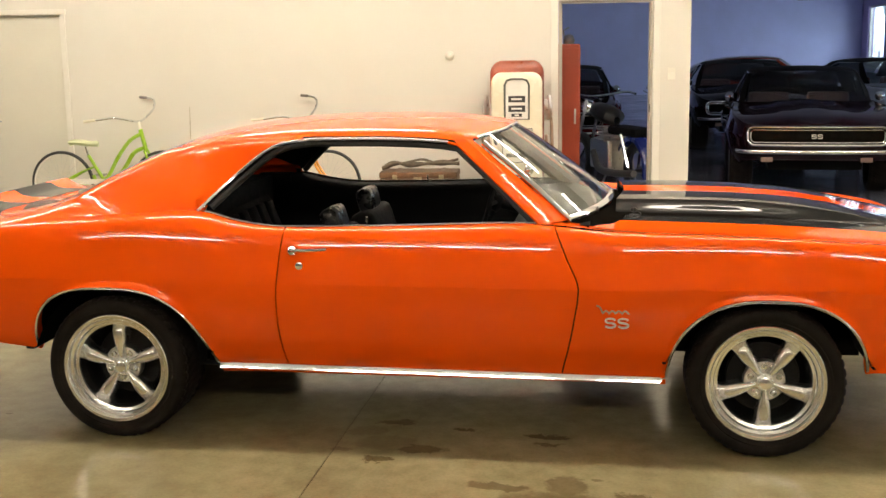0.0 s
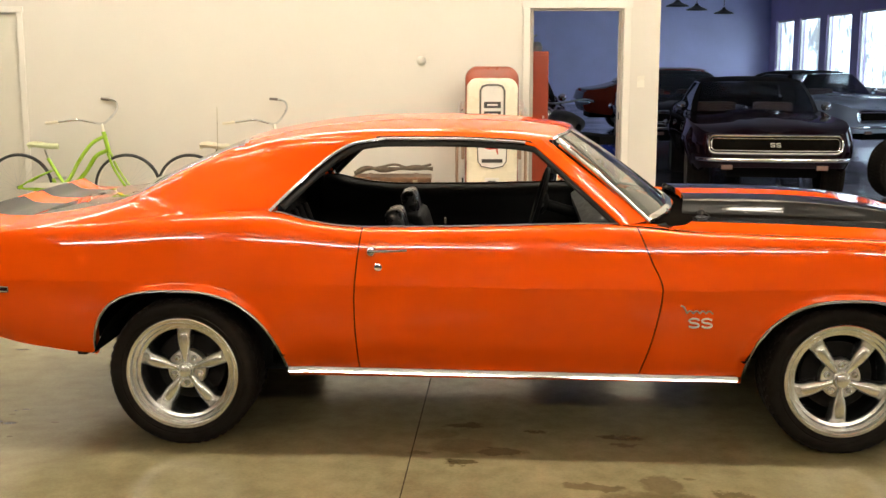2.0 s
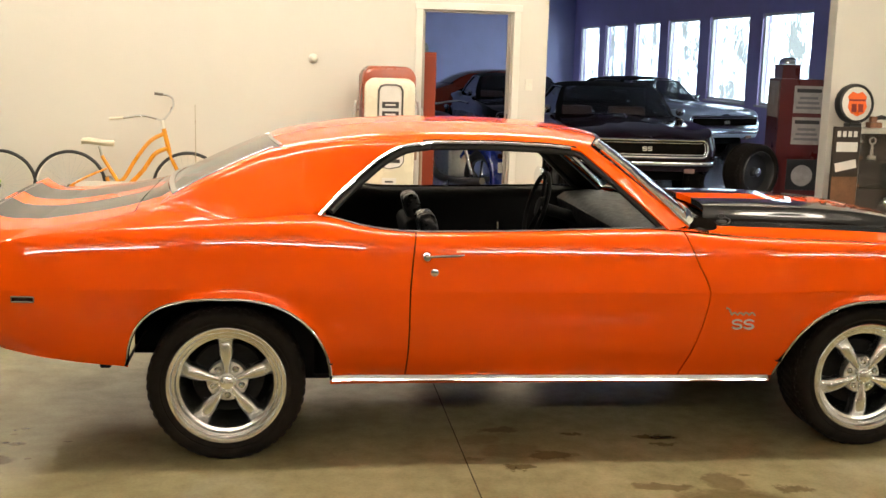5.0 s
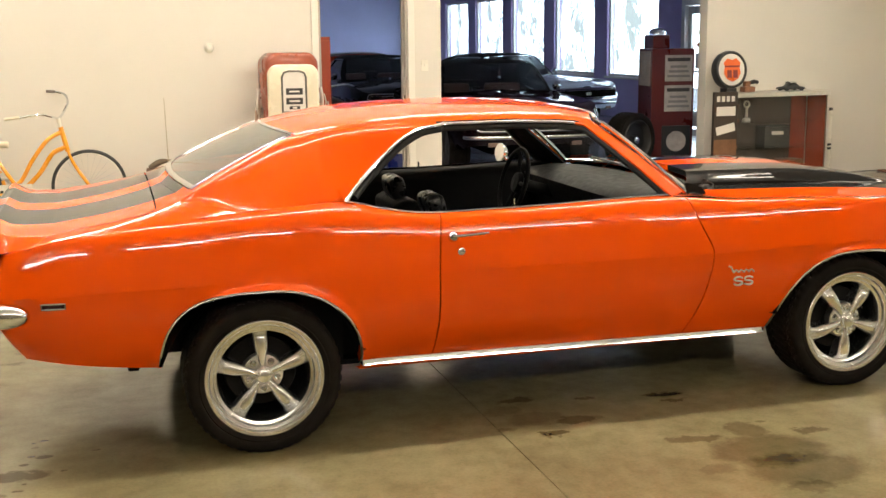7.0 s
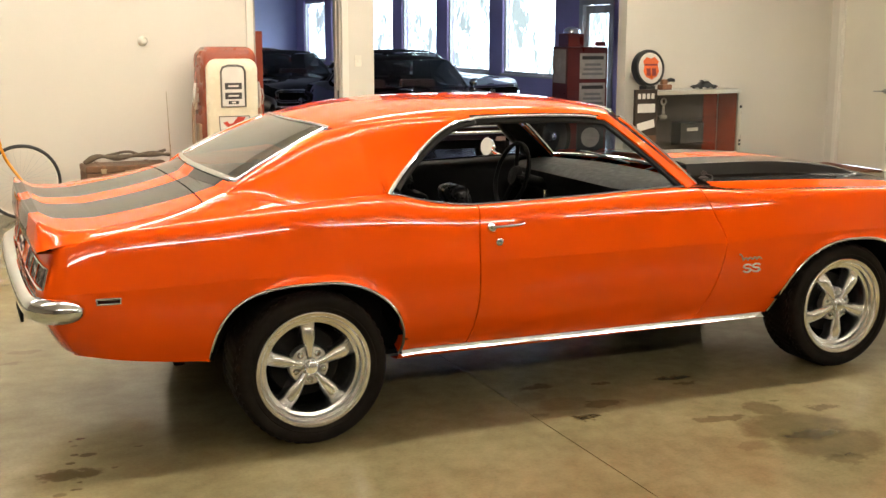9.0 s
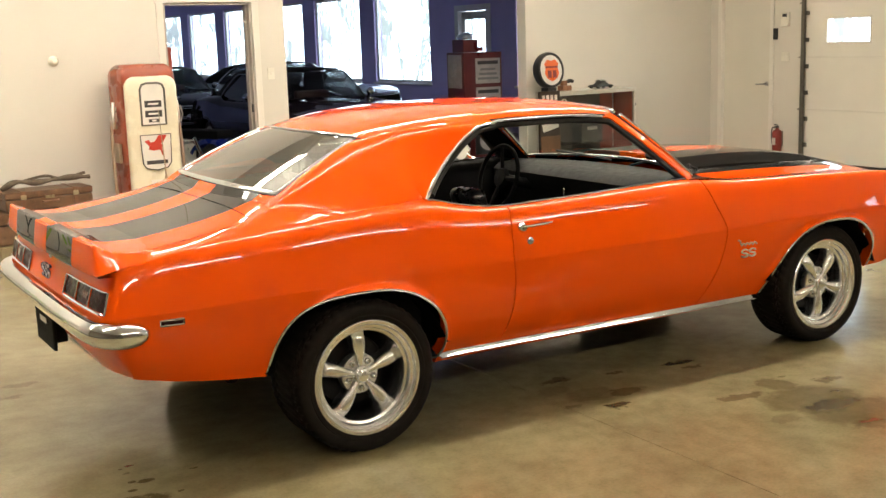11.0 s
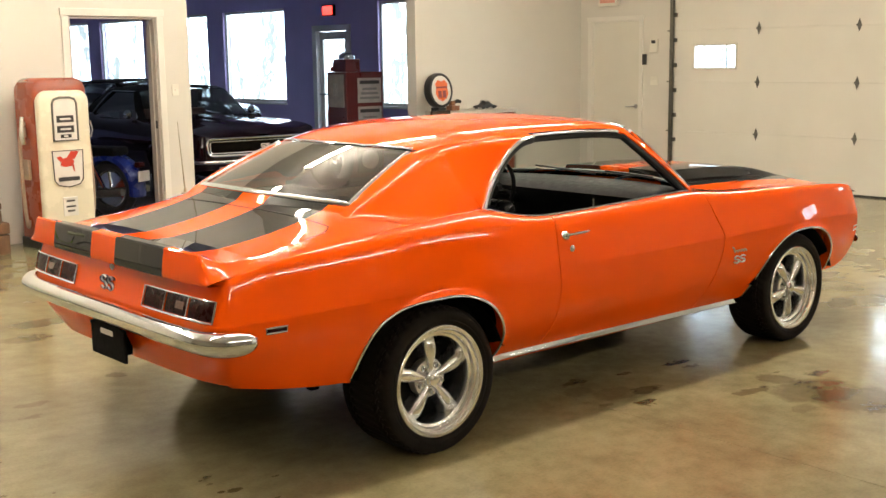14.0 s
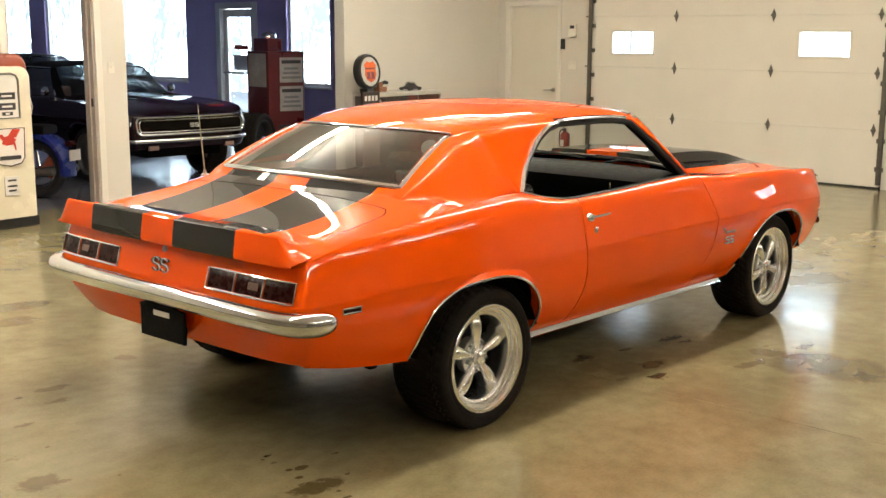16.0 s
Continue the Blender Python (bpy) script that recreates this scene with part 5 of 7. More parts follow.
# ---- bumpers, lamps, badges ----
BP = [(-0.006, 0.043), (0.012, 0.046), (0.030, 0.042), (0.044, 0.032), (0.052, 0.016), (0.053, -0.004), (0.047, -0.022), (0.034, -0.036), (0.016, -0.043), (-0.006, -0.042)]
path = []
for s in np.array([1 - (1 - q) ** 1.5 for q in np.linspace(0, 1, 60)]) * s_of_x(-2.235):
    p, n = at_s(s)
    path.append((p, n))
half = []
for i, (p, n) in enumerate(path):
    t = 1 - (1 - i / 59) ** 1.5
    q = min(1.0, max(0.0, (t - 0.89) / 0.11))
    k = math.sqrt(max(0.0, 1 - q ** 2.4))
    swell = 1 + 0.10 * smooth01((t - 0.78) / 0.10)
    base = p + n * 0.014
    half.append([(base[0] + n[0] * d * k * swell, base[1] + n[1] * d * k * swell, 0.638 + h * k * swell - 0.006 * t) for d, h in BP])
full = [[(x, -y, z) for x, y, z in r] for r in half[::-1]] + half[1:]
grid_mesh("rear_bumper", full, M_chrome, car, "chrome rear bumper", flip=True, sharp=60)
fp = []
for s in np.linspace(s_of_x(2.14), S_END, 50):
    p, n = at_s(s)
    fp.append([(p[0] + n[0] * (d * 0.36 - 0.012), p[1] + n[1] * (d * 0.36 - 0.012), 0.505 + h * 0.5) for d, h in BP])
full = fp + [[(x, -y, z) for x, y, z in r] for r in fp[::-1][1:]]
grid_mesh("front_bumper", full, M_chrome, car, "chrome front bumper", sharp=60)


def tail_x(y, z):
    """How far back the tail panel stands at a place across it."""
    s = float(np.interp(abs(y), LINE[:260, 1], ARC[:260]))
    return skin(s, z)[0]


for side in (-1, 1):
    lamp_ob = new("tail_lamp")
    lamp_ob.parent = car
    tagged(lamp_ob, "dark red three-part tail lamp in a bright frame")
    edges = [0.315, 0.480, 0.645, 0.806]
    z0, z1 = 0.703, 0.782
    fr = bmesh.new()
    loop = []
    ys = list(np.linspace(edges[0], edges[3], 14))
    loop = [(tail_x(y, z1) - 0.006, side * y, z1) for y in ys] + [(tail_x(y, z0) - 0.006, side * y, z0) for y in ys[::-1]]
    tube(fr, loop, 0.0045, 6, closed=True)
    part("lamp_frame", fr, M_chrome, lamp_ob, "thin bright frame", True)
    for k in range(3):
        a, b = edges[k] + 0.006, edges[k + 1] - 0.006
        rows = []
        for y in np.linspace(a, b, 6):
            rows.append([(tail_x(y, z) - o, side * y, z) for z, o in ((z0 + 0.003, 0.0), (z0 + 0.006, 0.003), (z0 + 0.04, 0.004), (z1 - 0.006, 0.003), (z1 - 0.003, 0.0))])
        grid_mesh("lens", rows, M_lens, lamp_ob)
        if k == 1:
            rows = [[(tail_x(y, z) - 0.006, side * y, z) for z in (0.730, 0.745, 0.758)] for y in np.linspace(a + 0.075, b - 0.02, 4)]
            grid_mesh("reverse_lens", rows, M_whitelens, lamp_ob, "pale reversing lens")
        if k:
            part("divider", T([(tail_x(edges[k], z) - 0.006, side * edges[k], z) for z in (z0, (z0 + z1) / 2, z1)], 0.003, 6), M_chrome, lamp_ob)
    # side marker
    mk = new("side_marker")
    mk.parent = car
    x0, x1 = -2.195, -2.11
    rows = [[skin(s_of_x(x), z, side, 0.004) for z in (0.649, 0.669)] for x in np.linspace(x0, x1, 5)]
    tagged(mk, "small side marker lamp in a bright bezel")
    loop = [skin(s_of_x(x), 0.669, side, 0.004) for x in np.linspace(x0, x1, 6)] + [skin(s_of_x(x), 0.649, side, 0.004) for x in np.linspace(x1, x0, 6)]
    part("bezel", T(loop, 0.0042, 6, closed=True), M_chrome, mk, "", True)
    grid_mesh("lens", rows, M_lens, mk)
    # front side marker
    loop = [skin(s_of_x(x), 0.60, side, 0.004) for x in np.linspace(2.00, 2.08, 6)] + [skin(s_of_x(x), 0.575, side, 0.004) for x in np.linspace(2.08, 2.00, 6)]
    part("front_marker", T(loop, 0.005, 6, closed=True), M_chrome, car, "", True)
    # door handle and lock
    y = side_y(-0.5, 0.838)
    bm = bmesh.new()
    tube(bm, smooth_line([(-0.575, side * (side_y(-0.575, 0.836) + 0.012), 0.836), (-0.53, side * (y + 0.028), 0.840), (-0.46, side * (y + 0.030), 0.843), (-0.425, side * (y + 0.016), 0.843)], 5), 0.0095, 8, flat=0.7)
    lathe(bm, [(0.0, 0.022), (0.014, 0.021), (0.021, 0.014), (0.024, 0.0)], 20, Matrix.Translation((-0.572, side * (side_y(-0.572, 0.834) - 0.002), 0.832)) @ Matrix.Rotation(radians(90 * -side), 4, "X"))
    part("door_handle", bm, M_chrome, car, "chrome push-button door handle", True)
    bm = bmesh.new()
    lathe(bm, [(0.0, 0.006), (0.010, 0.006), (0.0165, 0.003), (0.0165, -0.004)], 20, Matrix.Translation((-0.541, side * side_y(-0.541, 0.771), 0.771)) @ Matrix.Rotation(radians(90 * -side), 4, "X"))
    part("door_lock", bm, M_chrome, car, "round chrome lock", True)


def badge_s(m, w, h, r, parent, flat=0.6, rim=1.35):
    """One rounded S-shaped bright bar."""
    pts = [(w / 2 + w / 2 * math.cos(a), h * 0.75 + h * 0.25 * math.sin(a)) for a in np.linspace(0.25, 1.5 * math.pi, 12)]
    pts += [(w / 2 + w / 2 * math.cos(a), h * 0.25 + h * 0.25 * math.sin(a)) for a in np.linspace(0.5 * math.pi, -math.pi + 0.25, 12)][1:]
    part("badge_backing", T([m @ Vector((p[0], p[1], -0.003)) for p in pts], r * rim, 6, flat=0.3), M_dark, parent, "black badge outline", True)
    return part("badge", T([m @ Vector((p[0], p[1], 0)) for p in pts], r, 6, flat=flat), M_white, parent, "white-faced metal badge", True)


for side in (-1, 1):
    for k in range(2):
        x = 0.731 + 0.052 * k if side < 0 else 0.83 - 0.052 * k
        y = side_y(0.77, 0.555) + 0.004
        m = Matrix.Translation((x, side * y, 0.538)) @ Matrix.Rotation(radians(90 if side < 0 else 90), 4, "X")
        if side > 0:
            m = m @ Matrix.Rotation(math.pi, 4, "Y")
        badge_s(m, 0.040, 0.038, 0.0072, car)
    pts = [(0.695 + 0.13 * t, side * (side_y(0.70 + 0.13 * t, 0.61) + 0.003), 0.598 + 0.011 * abs(math.sin(16 * t)) + (0.030 * (1 - t * 5) if t < 0.2 else 0)) for t in np.linspace(0, 1, 70)]
    part("script_badge", T(pts, 0.0036, 6), M_badge, car, "thin metal script badge", True)
for k in range(2):
    y = 0.052 - 0.058 * k
    m = Matrix.Translation((tail_x(0.02, 0.74) - 0.006, y, 0.722)) @ Matrix.Rotation(radians(-90), 4, "Z") @ Matrix.Rotation(radians(90), 4, "X")
    badge_s(m, 0.044, 0.054, 0.0066, car, rim=1.8)
bm = bmesh.new()
lathe(bm, [(0.0, 0.008), (0.012, 0.007), (0.016, 0.0)], 16, Matrix.Translation((tail_x(0, 0.815) - 0.001, 0.0, 0.812)) @ Matrix.Rotation(radians(-90), 4, "Y"))
part("boot_lock", bm, M_badge, car, "small brass-coloured lock", True)
bm = bmesh.new()
box(bm, -2.435, -2.42, -0.205, 0.105, 0.445, 0.585, 0.008)
tube(bm, [(-2.43, -0.205, 0.575), (-2.44, -0.15, 0.592), (-2.44, 0.05, 0.592), (-2.43, 0.105, 0.575)], 0.006)
plate = part("plate_holder", bm, M_vinyl, car, "blank black plate holder")
part("plate_sticker", B(-2.4395, -2.4375, -0.11, 0.0, 0.545, 0.567), M_paper, plate, "small white sticker")
part("plate_bracket", B(-2.42, -2.36, -0.12, 0.02, 0.46, 0.56), M_black, car)
bm = bmesh.new()
box(bm, -1.895, -1.85, -0.72, -0.68, 0.332, 0.366, 0.01)
tube(bm, [(-1.87, -0.70, 0.36), (-1.87, -0.66, 0.47)], 0.010)
part("exhaust_hanger", bm, M_black, car)
# antenna on the far rear quarter, wipers
bm = bmesh.new()
az = deck_z(-1.62, 0.74)
lathe(bm, [(0.022, 0.0), (0.020, 0.008), (0.008, 0.014), (0.007, 0.03), (0.0, 0.03)], 16, Matrix.Translation((-1.62, 0.735, az)))
tube(bm, [(-1.62, 0.735, az + 0.02), (-1.625, 0.77, az + 0.36)], [0.0032, 0.0016], 6)
part("antenna", bm, M_badge, car, "thin whip antenna", True)
for y0, y1 in ((-0.50, -0.06), (0.05, 0.50)):
    bm = bmesh.new()
    tube(bm, [(0.69, y0, 0.958), (0.675, (y0 + y1) / 2, 0.975), (0.65, y1, 0.985)], 0.006)
    tube(bm, [(0.71, y1 - 0.02, 0.935), (0.675, (y0 + y1) / 2, 0.978)], 0.007)
    part("wiper", bm, M_dark, car, "", True)
# hood pins with wire lanyards
for side in (-1, 1):
    px, py = 0.845, side * 0.400
    pz = front_z(px, py)
    bm = bmesh.new()
    lathe(bm, [(0.0, 0.006), (0.020, 0.005), (0.024, 0.0)], 18, Matrix.Translation((px, py, pz)))
    tube(bm, [(px, py, pz), (px, py, pz + 0.034)], 0.0055, 8)
    tube(bm, [(px + 0.016 * math.cos(a), py, pz + 0.024 + 0.010 * math.sin(a)) for a in np.linspace(0, 2 * math.pi, 14, endpoint=False)], 0.0022, 6, closed=True)
    pin = part("hood_pin", bm, M_dark, car, "small dark hood pin", True)
    wire = smooth_line([(px + 0.015, py, pz + 0.02), (px + 0.03, py + side * 0.03, pz + 0.012), (px + 0.01, py + side * 0.06, front_z(px, 0.46) + 0.004), (px - 0.03, py + side * 0.085, front_z(px - 0.03, 0.485) + 0.003)], 5)
    part("lanyard", T(wire, 0.0022, 6), M_dark, pin, "thin wire lanyard", True)
# mirror on the driver's side
bm = bmesh.new()
ym = side_y(0.36, 0.93) - 0.02
lathe(bm, [(0.0, 0.045), (0.03, 0.040), (0.052, 0.018), (0.058, 0.0), (0.0, 0.0)], 24, Matrix.Translation((0.26, ym + 0.13, 0.985)) @ Matrix.Rotation(radians(100), 4, "Y") @ Matrix.Diagonal((0.9, 1.35, 1, 1)))
tube(bm, [(0.30, ym, 0.935), (0.29, ym + 0.06, 0.945), (0.28, ym + 0.11, 0.965)], 0.012)
part("door_mirror", bm, M_chrome, car, "chrome door mirror", True)
# headlamp panel hints at the nose
for side in (-1, 1):
    bm = bmesh.new()
    lathe(bm, [(0.0, 0.02), (0.05, 0.015), (0.075, 0.0)], 24, Matrix.Translation((2.285, side * 0.60, 0.66)) @ Matrix.Rotation(radians(90), 4, "Y"))
    part("headlamp", bm, M_whitelens, car, "", True)


# ---- things in the garage ----
def petrol_pump():
    p = thing("gas_pump", pose(-0.21, 5.70, 0, 0, 0, 3.3), "restored red and cream gas pump standing by the white wall", "gas pump")

    def arch_prof(w, h, r, n=10):
        pts = [(-w, 0.0)]
        pts += [(-w + r - r * math.cos(a), h - r + r * math.sin(a)) for a in np.linspace(0, math.pi / 2, n)]
        pts += [(w - r + r * math.sin(a), h - r + r * math.cos(a)) for a in np.linspace(0, math.pi / 2, n)]
        return pts + [(w, 0.0)]

    def slab(outline, y0, y1, z0, bev=0.0, top_bow=0.0):
        bm = bmesh.new()
        cx = 0.0
        rings = []
        steps = [(y0 + bev, 1.0, 0), (y1, 1.0, 0)] if not bev else [(y0, 0.0, 1), (y0 + bev * 0.4, 0.7, 1), (y0 + bev, 1.0, 1), (y1, 1.0, 1)]
        for y, k, q in steps:
            ring = []
            for x, z in outline:
                inn = bev * (1 - k)
                ring.append(bm.verts.new((x - math.copysign(min(abs(x), inn), x), y, z0 + max(0.0, z - (inn if z > 0 else 0)) + top_bow * (1 - (x / outline[-1][0]) ** 2) * (z / outline[len(outline) // 2][1]))))
            rings.append(ring)
        n = len(outline)
        for a, b in zip(rings, rings[1:]):
            for i in range(n):
                bm.faces.new((a[i], a[(i + 1) % n], b[(i + 1) % n], b[i]))
        bm.faces.new(rings[0][::-1])
        bm.faces.new(rings[-1])
        return bm
    part("base", B(-0.27, 0.27, -0.20, 0.22, 0, 0.09, 0.008), M_dark, p, "black plinth")
    part("body", slab(arch_prof(0.255, 1.405, 0.10), -0.17, 0.20, 0.09, 0.03, 0.03), M_red, p, "red enamel body", True)
    part("face_panel", slab(arch_prof(0.243, 1.310, 0.095), -0.225, -0.165, 0.09, 0.025, 0.01), M_cream, p, "cream enamel front panel", True)
    fr = bmesh.new()
    lp = [(-0.115, -0.228, 0.965), (-0.115, -0.228, 1.29), (-0.095, -0.228, 1.33), (-0.05, -0.228, 1.345), (0.05, -0.228, 1.345), (0.095, -0.228, 1.33), (0.115, -0.228, 1.29), (0.115, -0.228, 0.965)]
    tube(fr, lp, 0.010, 8, closed=True)
    dial = part("dial_frame", fr, M_steel_dark, p, "dark rounded window frame", True)
    part("dial_plate", B(-0.11, 0.11, -0.228, -0.222, 0.968, 1.335, 0.0), M_paper, dial, "pale dial plate")
    for z, h, w in ((1.155, 0.06, 0.16), (1.065, 0.06, 0.16), (1.003, 0.03, 0.10)):
        part("dial_window", B(-w / 2, w / 2, -0.231, -0.2285, z - h / 2, z + h / 2), M_ink, dial, "black figure window")
        part("figures", B(-w / 2 + 0.03, w / 2 - 0.03, -0.2325, -0.2312, z - 0.008, z + 0.008), M_paper, dial)
    # badge plaque: a shield with a red shape and a bar of lettering
    sh = bmesh.new()
    outl = [(-0.145, 0.16), (0.145, 0.16), (0.135, -0.10), (0.10, -0.145), (0.0, -0.165), (-0.10, -0.145), (-0.135, -0.10)]
    for y in (-0.2255, -0.235):
        for x, z in outl:
            sh.verts.new((x, y, 0.715 + z))
    sh.verts.ensure_lookup_table()
    n = len(outl)
    sh.faces.new(sh.verts[n:2 * n])
    for i in range(n):
        sh.faces.new((sh.verts[i], sh.verts[(i + 1) % n], sh.verts[n + (i + 1) % n], sh.verts[n + i]))
    plq = part("plaque", sh, M_paper, p, "white shield plaque")
    part("plaque_edge", T([(x, -0.236, 0.715 + z) for x, z in outl], 0.005, 6, closed=True), M_ink, plq)
    red = bmesh.new()
    for pts in ([(-0.075, 0.0), (-0.055, 0.06), (0.02, 0.075), (0.06, 0.03), (0.03, -0.01), (-0.03, -0.015)], [(-0.02, 0.06), (0.03, 0.125), (0.105, 0.12), (0.06, 0.05)], [(0.03, 0.0), (0.05, -0.06), (0.06, -0.058), (0.05, 0.01)], [(-0.07, 0.03), (-0.11, 0.075), (-0.07, 0.085), (-0.045, 0.05)]):
        vs = [red.verts.new((x, -0.2385, 0.745 + z)) for x, z in pts]
        red.faces.new(vs)
    ext = bmesh.ops.extrude_face_region(red, geom=list(red.faces))
    bmesh.ops.translate(red, vec=(0, 0.0025, 0), verts=[v for v in ext["geom"] if isinstance(v, bmesh.types.BMVert)])
    part("emblem", red, M_redink, plq, "plain red emblem shape")
    part("lettering", B(-0.10, 0.10, -0.238, -0.2355, 0.605, 0.64), M_ink, plq, "dark bar of lettering")
    pl = part("notice_plate", B(-0.07, 0.07, -0.235, -0.2255, 0.29, 0.46, 0.003), M_paper, p, "small white notice plate")
    for z, w in ((0.425, 0.08), (0.375, 0.09), (0.335, 0.07)):
        part("lettering", B(-w / 2, w / 2, -0.237, -0.2352, z - 0.008, z + 0.008), M_ink, pl)
    # hoses and nozzles on both sides
    for s in (-1, 1):
        hose = smooth_line([(s * 0.28, 0.02, 1.06), (s * 0.32, 0.0, 0.98), (s * 0.335, -0.02, 0.7), (s * 0.33, -0.03, 0.35), (s * 0.30, 0.0, 0.2), (s * 0.275, 0.03, 0.25)], 6)
        part("hose", T(hose, 0.016, 8), M_tanhose, p, "tan rubber hose", True)
        bm = bmesh.new()
        box(bm, s * 0.265 - 0.012, s * 0.265 + 0.028 * s, -0.04, 0.05, 1.0, 1.14, 0.008)
        tube(bm, smooth_line([(s * 0.30, -0.02, 1.18), (s * 0.31, -0.03, 1.10), (s * 0.31, -0.04, 1.02), (s * 0.30, -0.02, 0.94)], 5), 0.019, 8)
        tube(bm, [(s * 0.33, -0.05, 1.12), (s * 0.345, -0.06, 1.04), (s * 0.33, -0.05, 0.97)], 0.007, 6)
        part("nozzle", bm, M_alloy_dull, p, "cast metal nozzle", True)
        part("side_plate", B(s * 0.262, s * 0.262 + s * 0.03, -0.06, 0.06, 0.62, 0.80, 0.006), M_tanhose, p)
    return p


M_tanhose = surface("aged_tan_rubber", (0.36, 0.25, 0.17), 0.6, spread=0.15, scale=20)
petrol_pump()


M_grip = surface("grey_brown_rubber", (0.16, 0.14, 0.12), 0.6, spread=0.15)


def cruiser(m, paint_mat, saddle, label):
    """A beach cruiser bicycle: x forward, wheels on the floor."""
    b = thing("bicycle", m, label, "bicycle", "bicycles by the wall")
    R, xr, xf = 0.335, -0.53, 0.545
    for x in (xr, xf):
        w = new("wheel")
        w.parent = b
        w.matrix_local = Matrix.Translation((x, 0, R)) @ Matrix.Rotation(radians(90), 4, "X")
        bm = bmesh.new()
        ring = [(0.316 * math.cos(a), 0.316 * math.sin(a), 0) for a in np.linspace(0, 2 * math.pi, 48, endpoint=False)]
        tube(bm, ring, 0.0185, 10, closed=True)
        part("tyre", bm, M_rubber, w, "black tyre", True)
        bm = bmesh.new()
        lathe(bm, [(0.304, 0.013), (0.294, 0.012), (0.294, -0.012), (0.304, -0.013)], 48)
        part("rim", bm, M_white, w, "pale rim", True)
        bm = bmesh.new()
        tube(bm, [(0, 0, -0.05), (0, 0, 0.05)], 0.02, 10)
        part("hub", bm, M_chrome, w, "", True)
        bm = bmesh.new()
        for k in range(28):
            a = 2 * math.pi * k / 28
            tube(bm, [(0.018 * math.cos(a + 0.9), 0.018 * math.sin(a + 0.9), 0.03 * (-1) ** k), (0.296 * math.cos(a), 0.296 * math.sin(a), 0)], 0.0009, 4, caps=False)
        sp = part("spokes", bm, M_steel, w)
        tagged(sp, kind="stuff")
    bb, head_l, head_u, seat_t = (-0.05, 0, 0.30), (0.36, 0, 0.70), (0.335, 0, 0.84), (-0.24, 0, 0.62)
    bm = bmesh.new()
    tube(bm, smooth_line([head_u, (0.20, 0, 0.76), (0.06, 0, 0.58), (-0.05, 0, 0.40), (-0.17, 0, 0.36), (-0.20, 0, 0.42)], 6), 0.019, 10)
    tube(bm, smooth_line([head_l, (0.24, 0, 0.64), (0.12, 0, 0.47), bb], 6), 0.021, 10)
    tube(bm, [bb, (-0.16, 0, 0.48), seat_t], 0.017, 10)
    tube(bm, [(0.375, 0, 0.66), (0.325, 0, 0.88)], 0.022, 10)
    for s in (-1, 1):
        tube(bm, smooth_line([(bb[0], s * 0.03, bb[2]), (-0.28, s * 0.055, 0.30), (xr, s * 0.06, R)], 4), 0.011, 8)
        tube(bm, smooth_line([(-0.20, s * 0.02, 0.50), (-0.36, s * 0.05, 0.43), (xr, s * 0.06, R)], 4), 0.010, 8)
        tube(bm, smooth_line([(0.375, s * 0.045, 0.66), (0.43, s * 0.055, 0.52), (xf, s * 0.06, R)], 4), 0.013, 8)
    tube(bm, [(0.375, -0.05, 0.66), (0.375, 0.05, 0.66)], 0.014, 8)
    part("frame", bm, paint_mat, b, "curved painted frame", True)
    bm = bmesh.new()
    bm.free()
    part("seat_post", T([seat_t, (-0.265, 0, 0.71)], 0.012, 8), M_chrome, b, "", True)
    part("handlebar_stem", T([(0.325, 0, 0.86), (0.31, 0, 0.96)], 0.016, 8), M_white, b, "", True)
    bm = bmesh.new()
    rows = []
    for x, w, z in ((-0.42, 0.02, 0.745), (-0.41, 0.09, 0.76), (-0.36, 0.115, 0.765), (-0.29, 0.09, 0.755), (-0.22, 0.045, 0.745), (-0.14, 0.025, 0.745), (-0.125, 0.01, 0.74)):
        rows.append([(x, w * c, z + (0.022 * s if s > 0 else 0.035 * s)) for c, s in [(math.cos(a), math.sin(a)) for a in np.linspace(0, 2 * math.pi, 12, endpoint=False)]])
    bm.free()
    grid_mesh("saddle", rows, saddle, b, "wide sprung saddle", closed=True)
    bars = smooth_line([(-0.09, -0.30, 0.985), (0.02, -0.29, 0.995), (0.16, -0.24, 1.01), (0.27, -0.10, 0.975), (0.31, 0.0, 0.96), (0.345, 0.08, 0.985), (0.40, 0.20, 1.08), (0.38, 0.27, 1.16), (0.30, 0.30, 1.185), (0.24, 0.30, 1.19)], 6)
    part("handlebar", T(bars, 0.011, 8), M_chrome, b, "swept chrome handlebar", True)
    for a, c in (((-0.13, -0.30, 0.98), (-0.01, -0.295, 0.993)), ((0.30, 0.30, 1.185), (0.22, 0.30, 1.192))):
        part("grip", T([a, c], 0.0135, 8), M_tan if a[2] < 1.0 else M_grip, b, "rubber grip", True)
    bm = bmesh.new()
    lathe(bm, [(0.085, 0.004), (0.09, 0.0), (0.085, -0.004), (0.07, -0.004), (0.07, 0.004)], 32, Matrix.Translation((bb[0], -0.05, bb[2])) @ Matrix.Rotation(radians(90), 4, "X"), closed=True)
    tube(bm, [(bb[0], -0.065, bb[2]), (bb[0] + 0.12, -0.075, bb[2] - 0.11)], 0.008, 6)
    tube(bm, [(bb[0], 0.065, bb[2]), (bb[0] - 0.12, 0.075, bb[2] + 0.11)], 0.008, 6)
    box(bm, bb[0] + 0.07, bb[0] + 0.17, -0.16, -0.08, bb[2] - 0.125, bb[2] - 0.10, 0.006)
    box(bm, bb[0] - 0.17, bb[0] - 0.07, 0.08, 0.16, bb[2] + 0.10, bb[2] + 0.125, 0.006)
    part("crank", bm, M_steel, b, "", True)
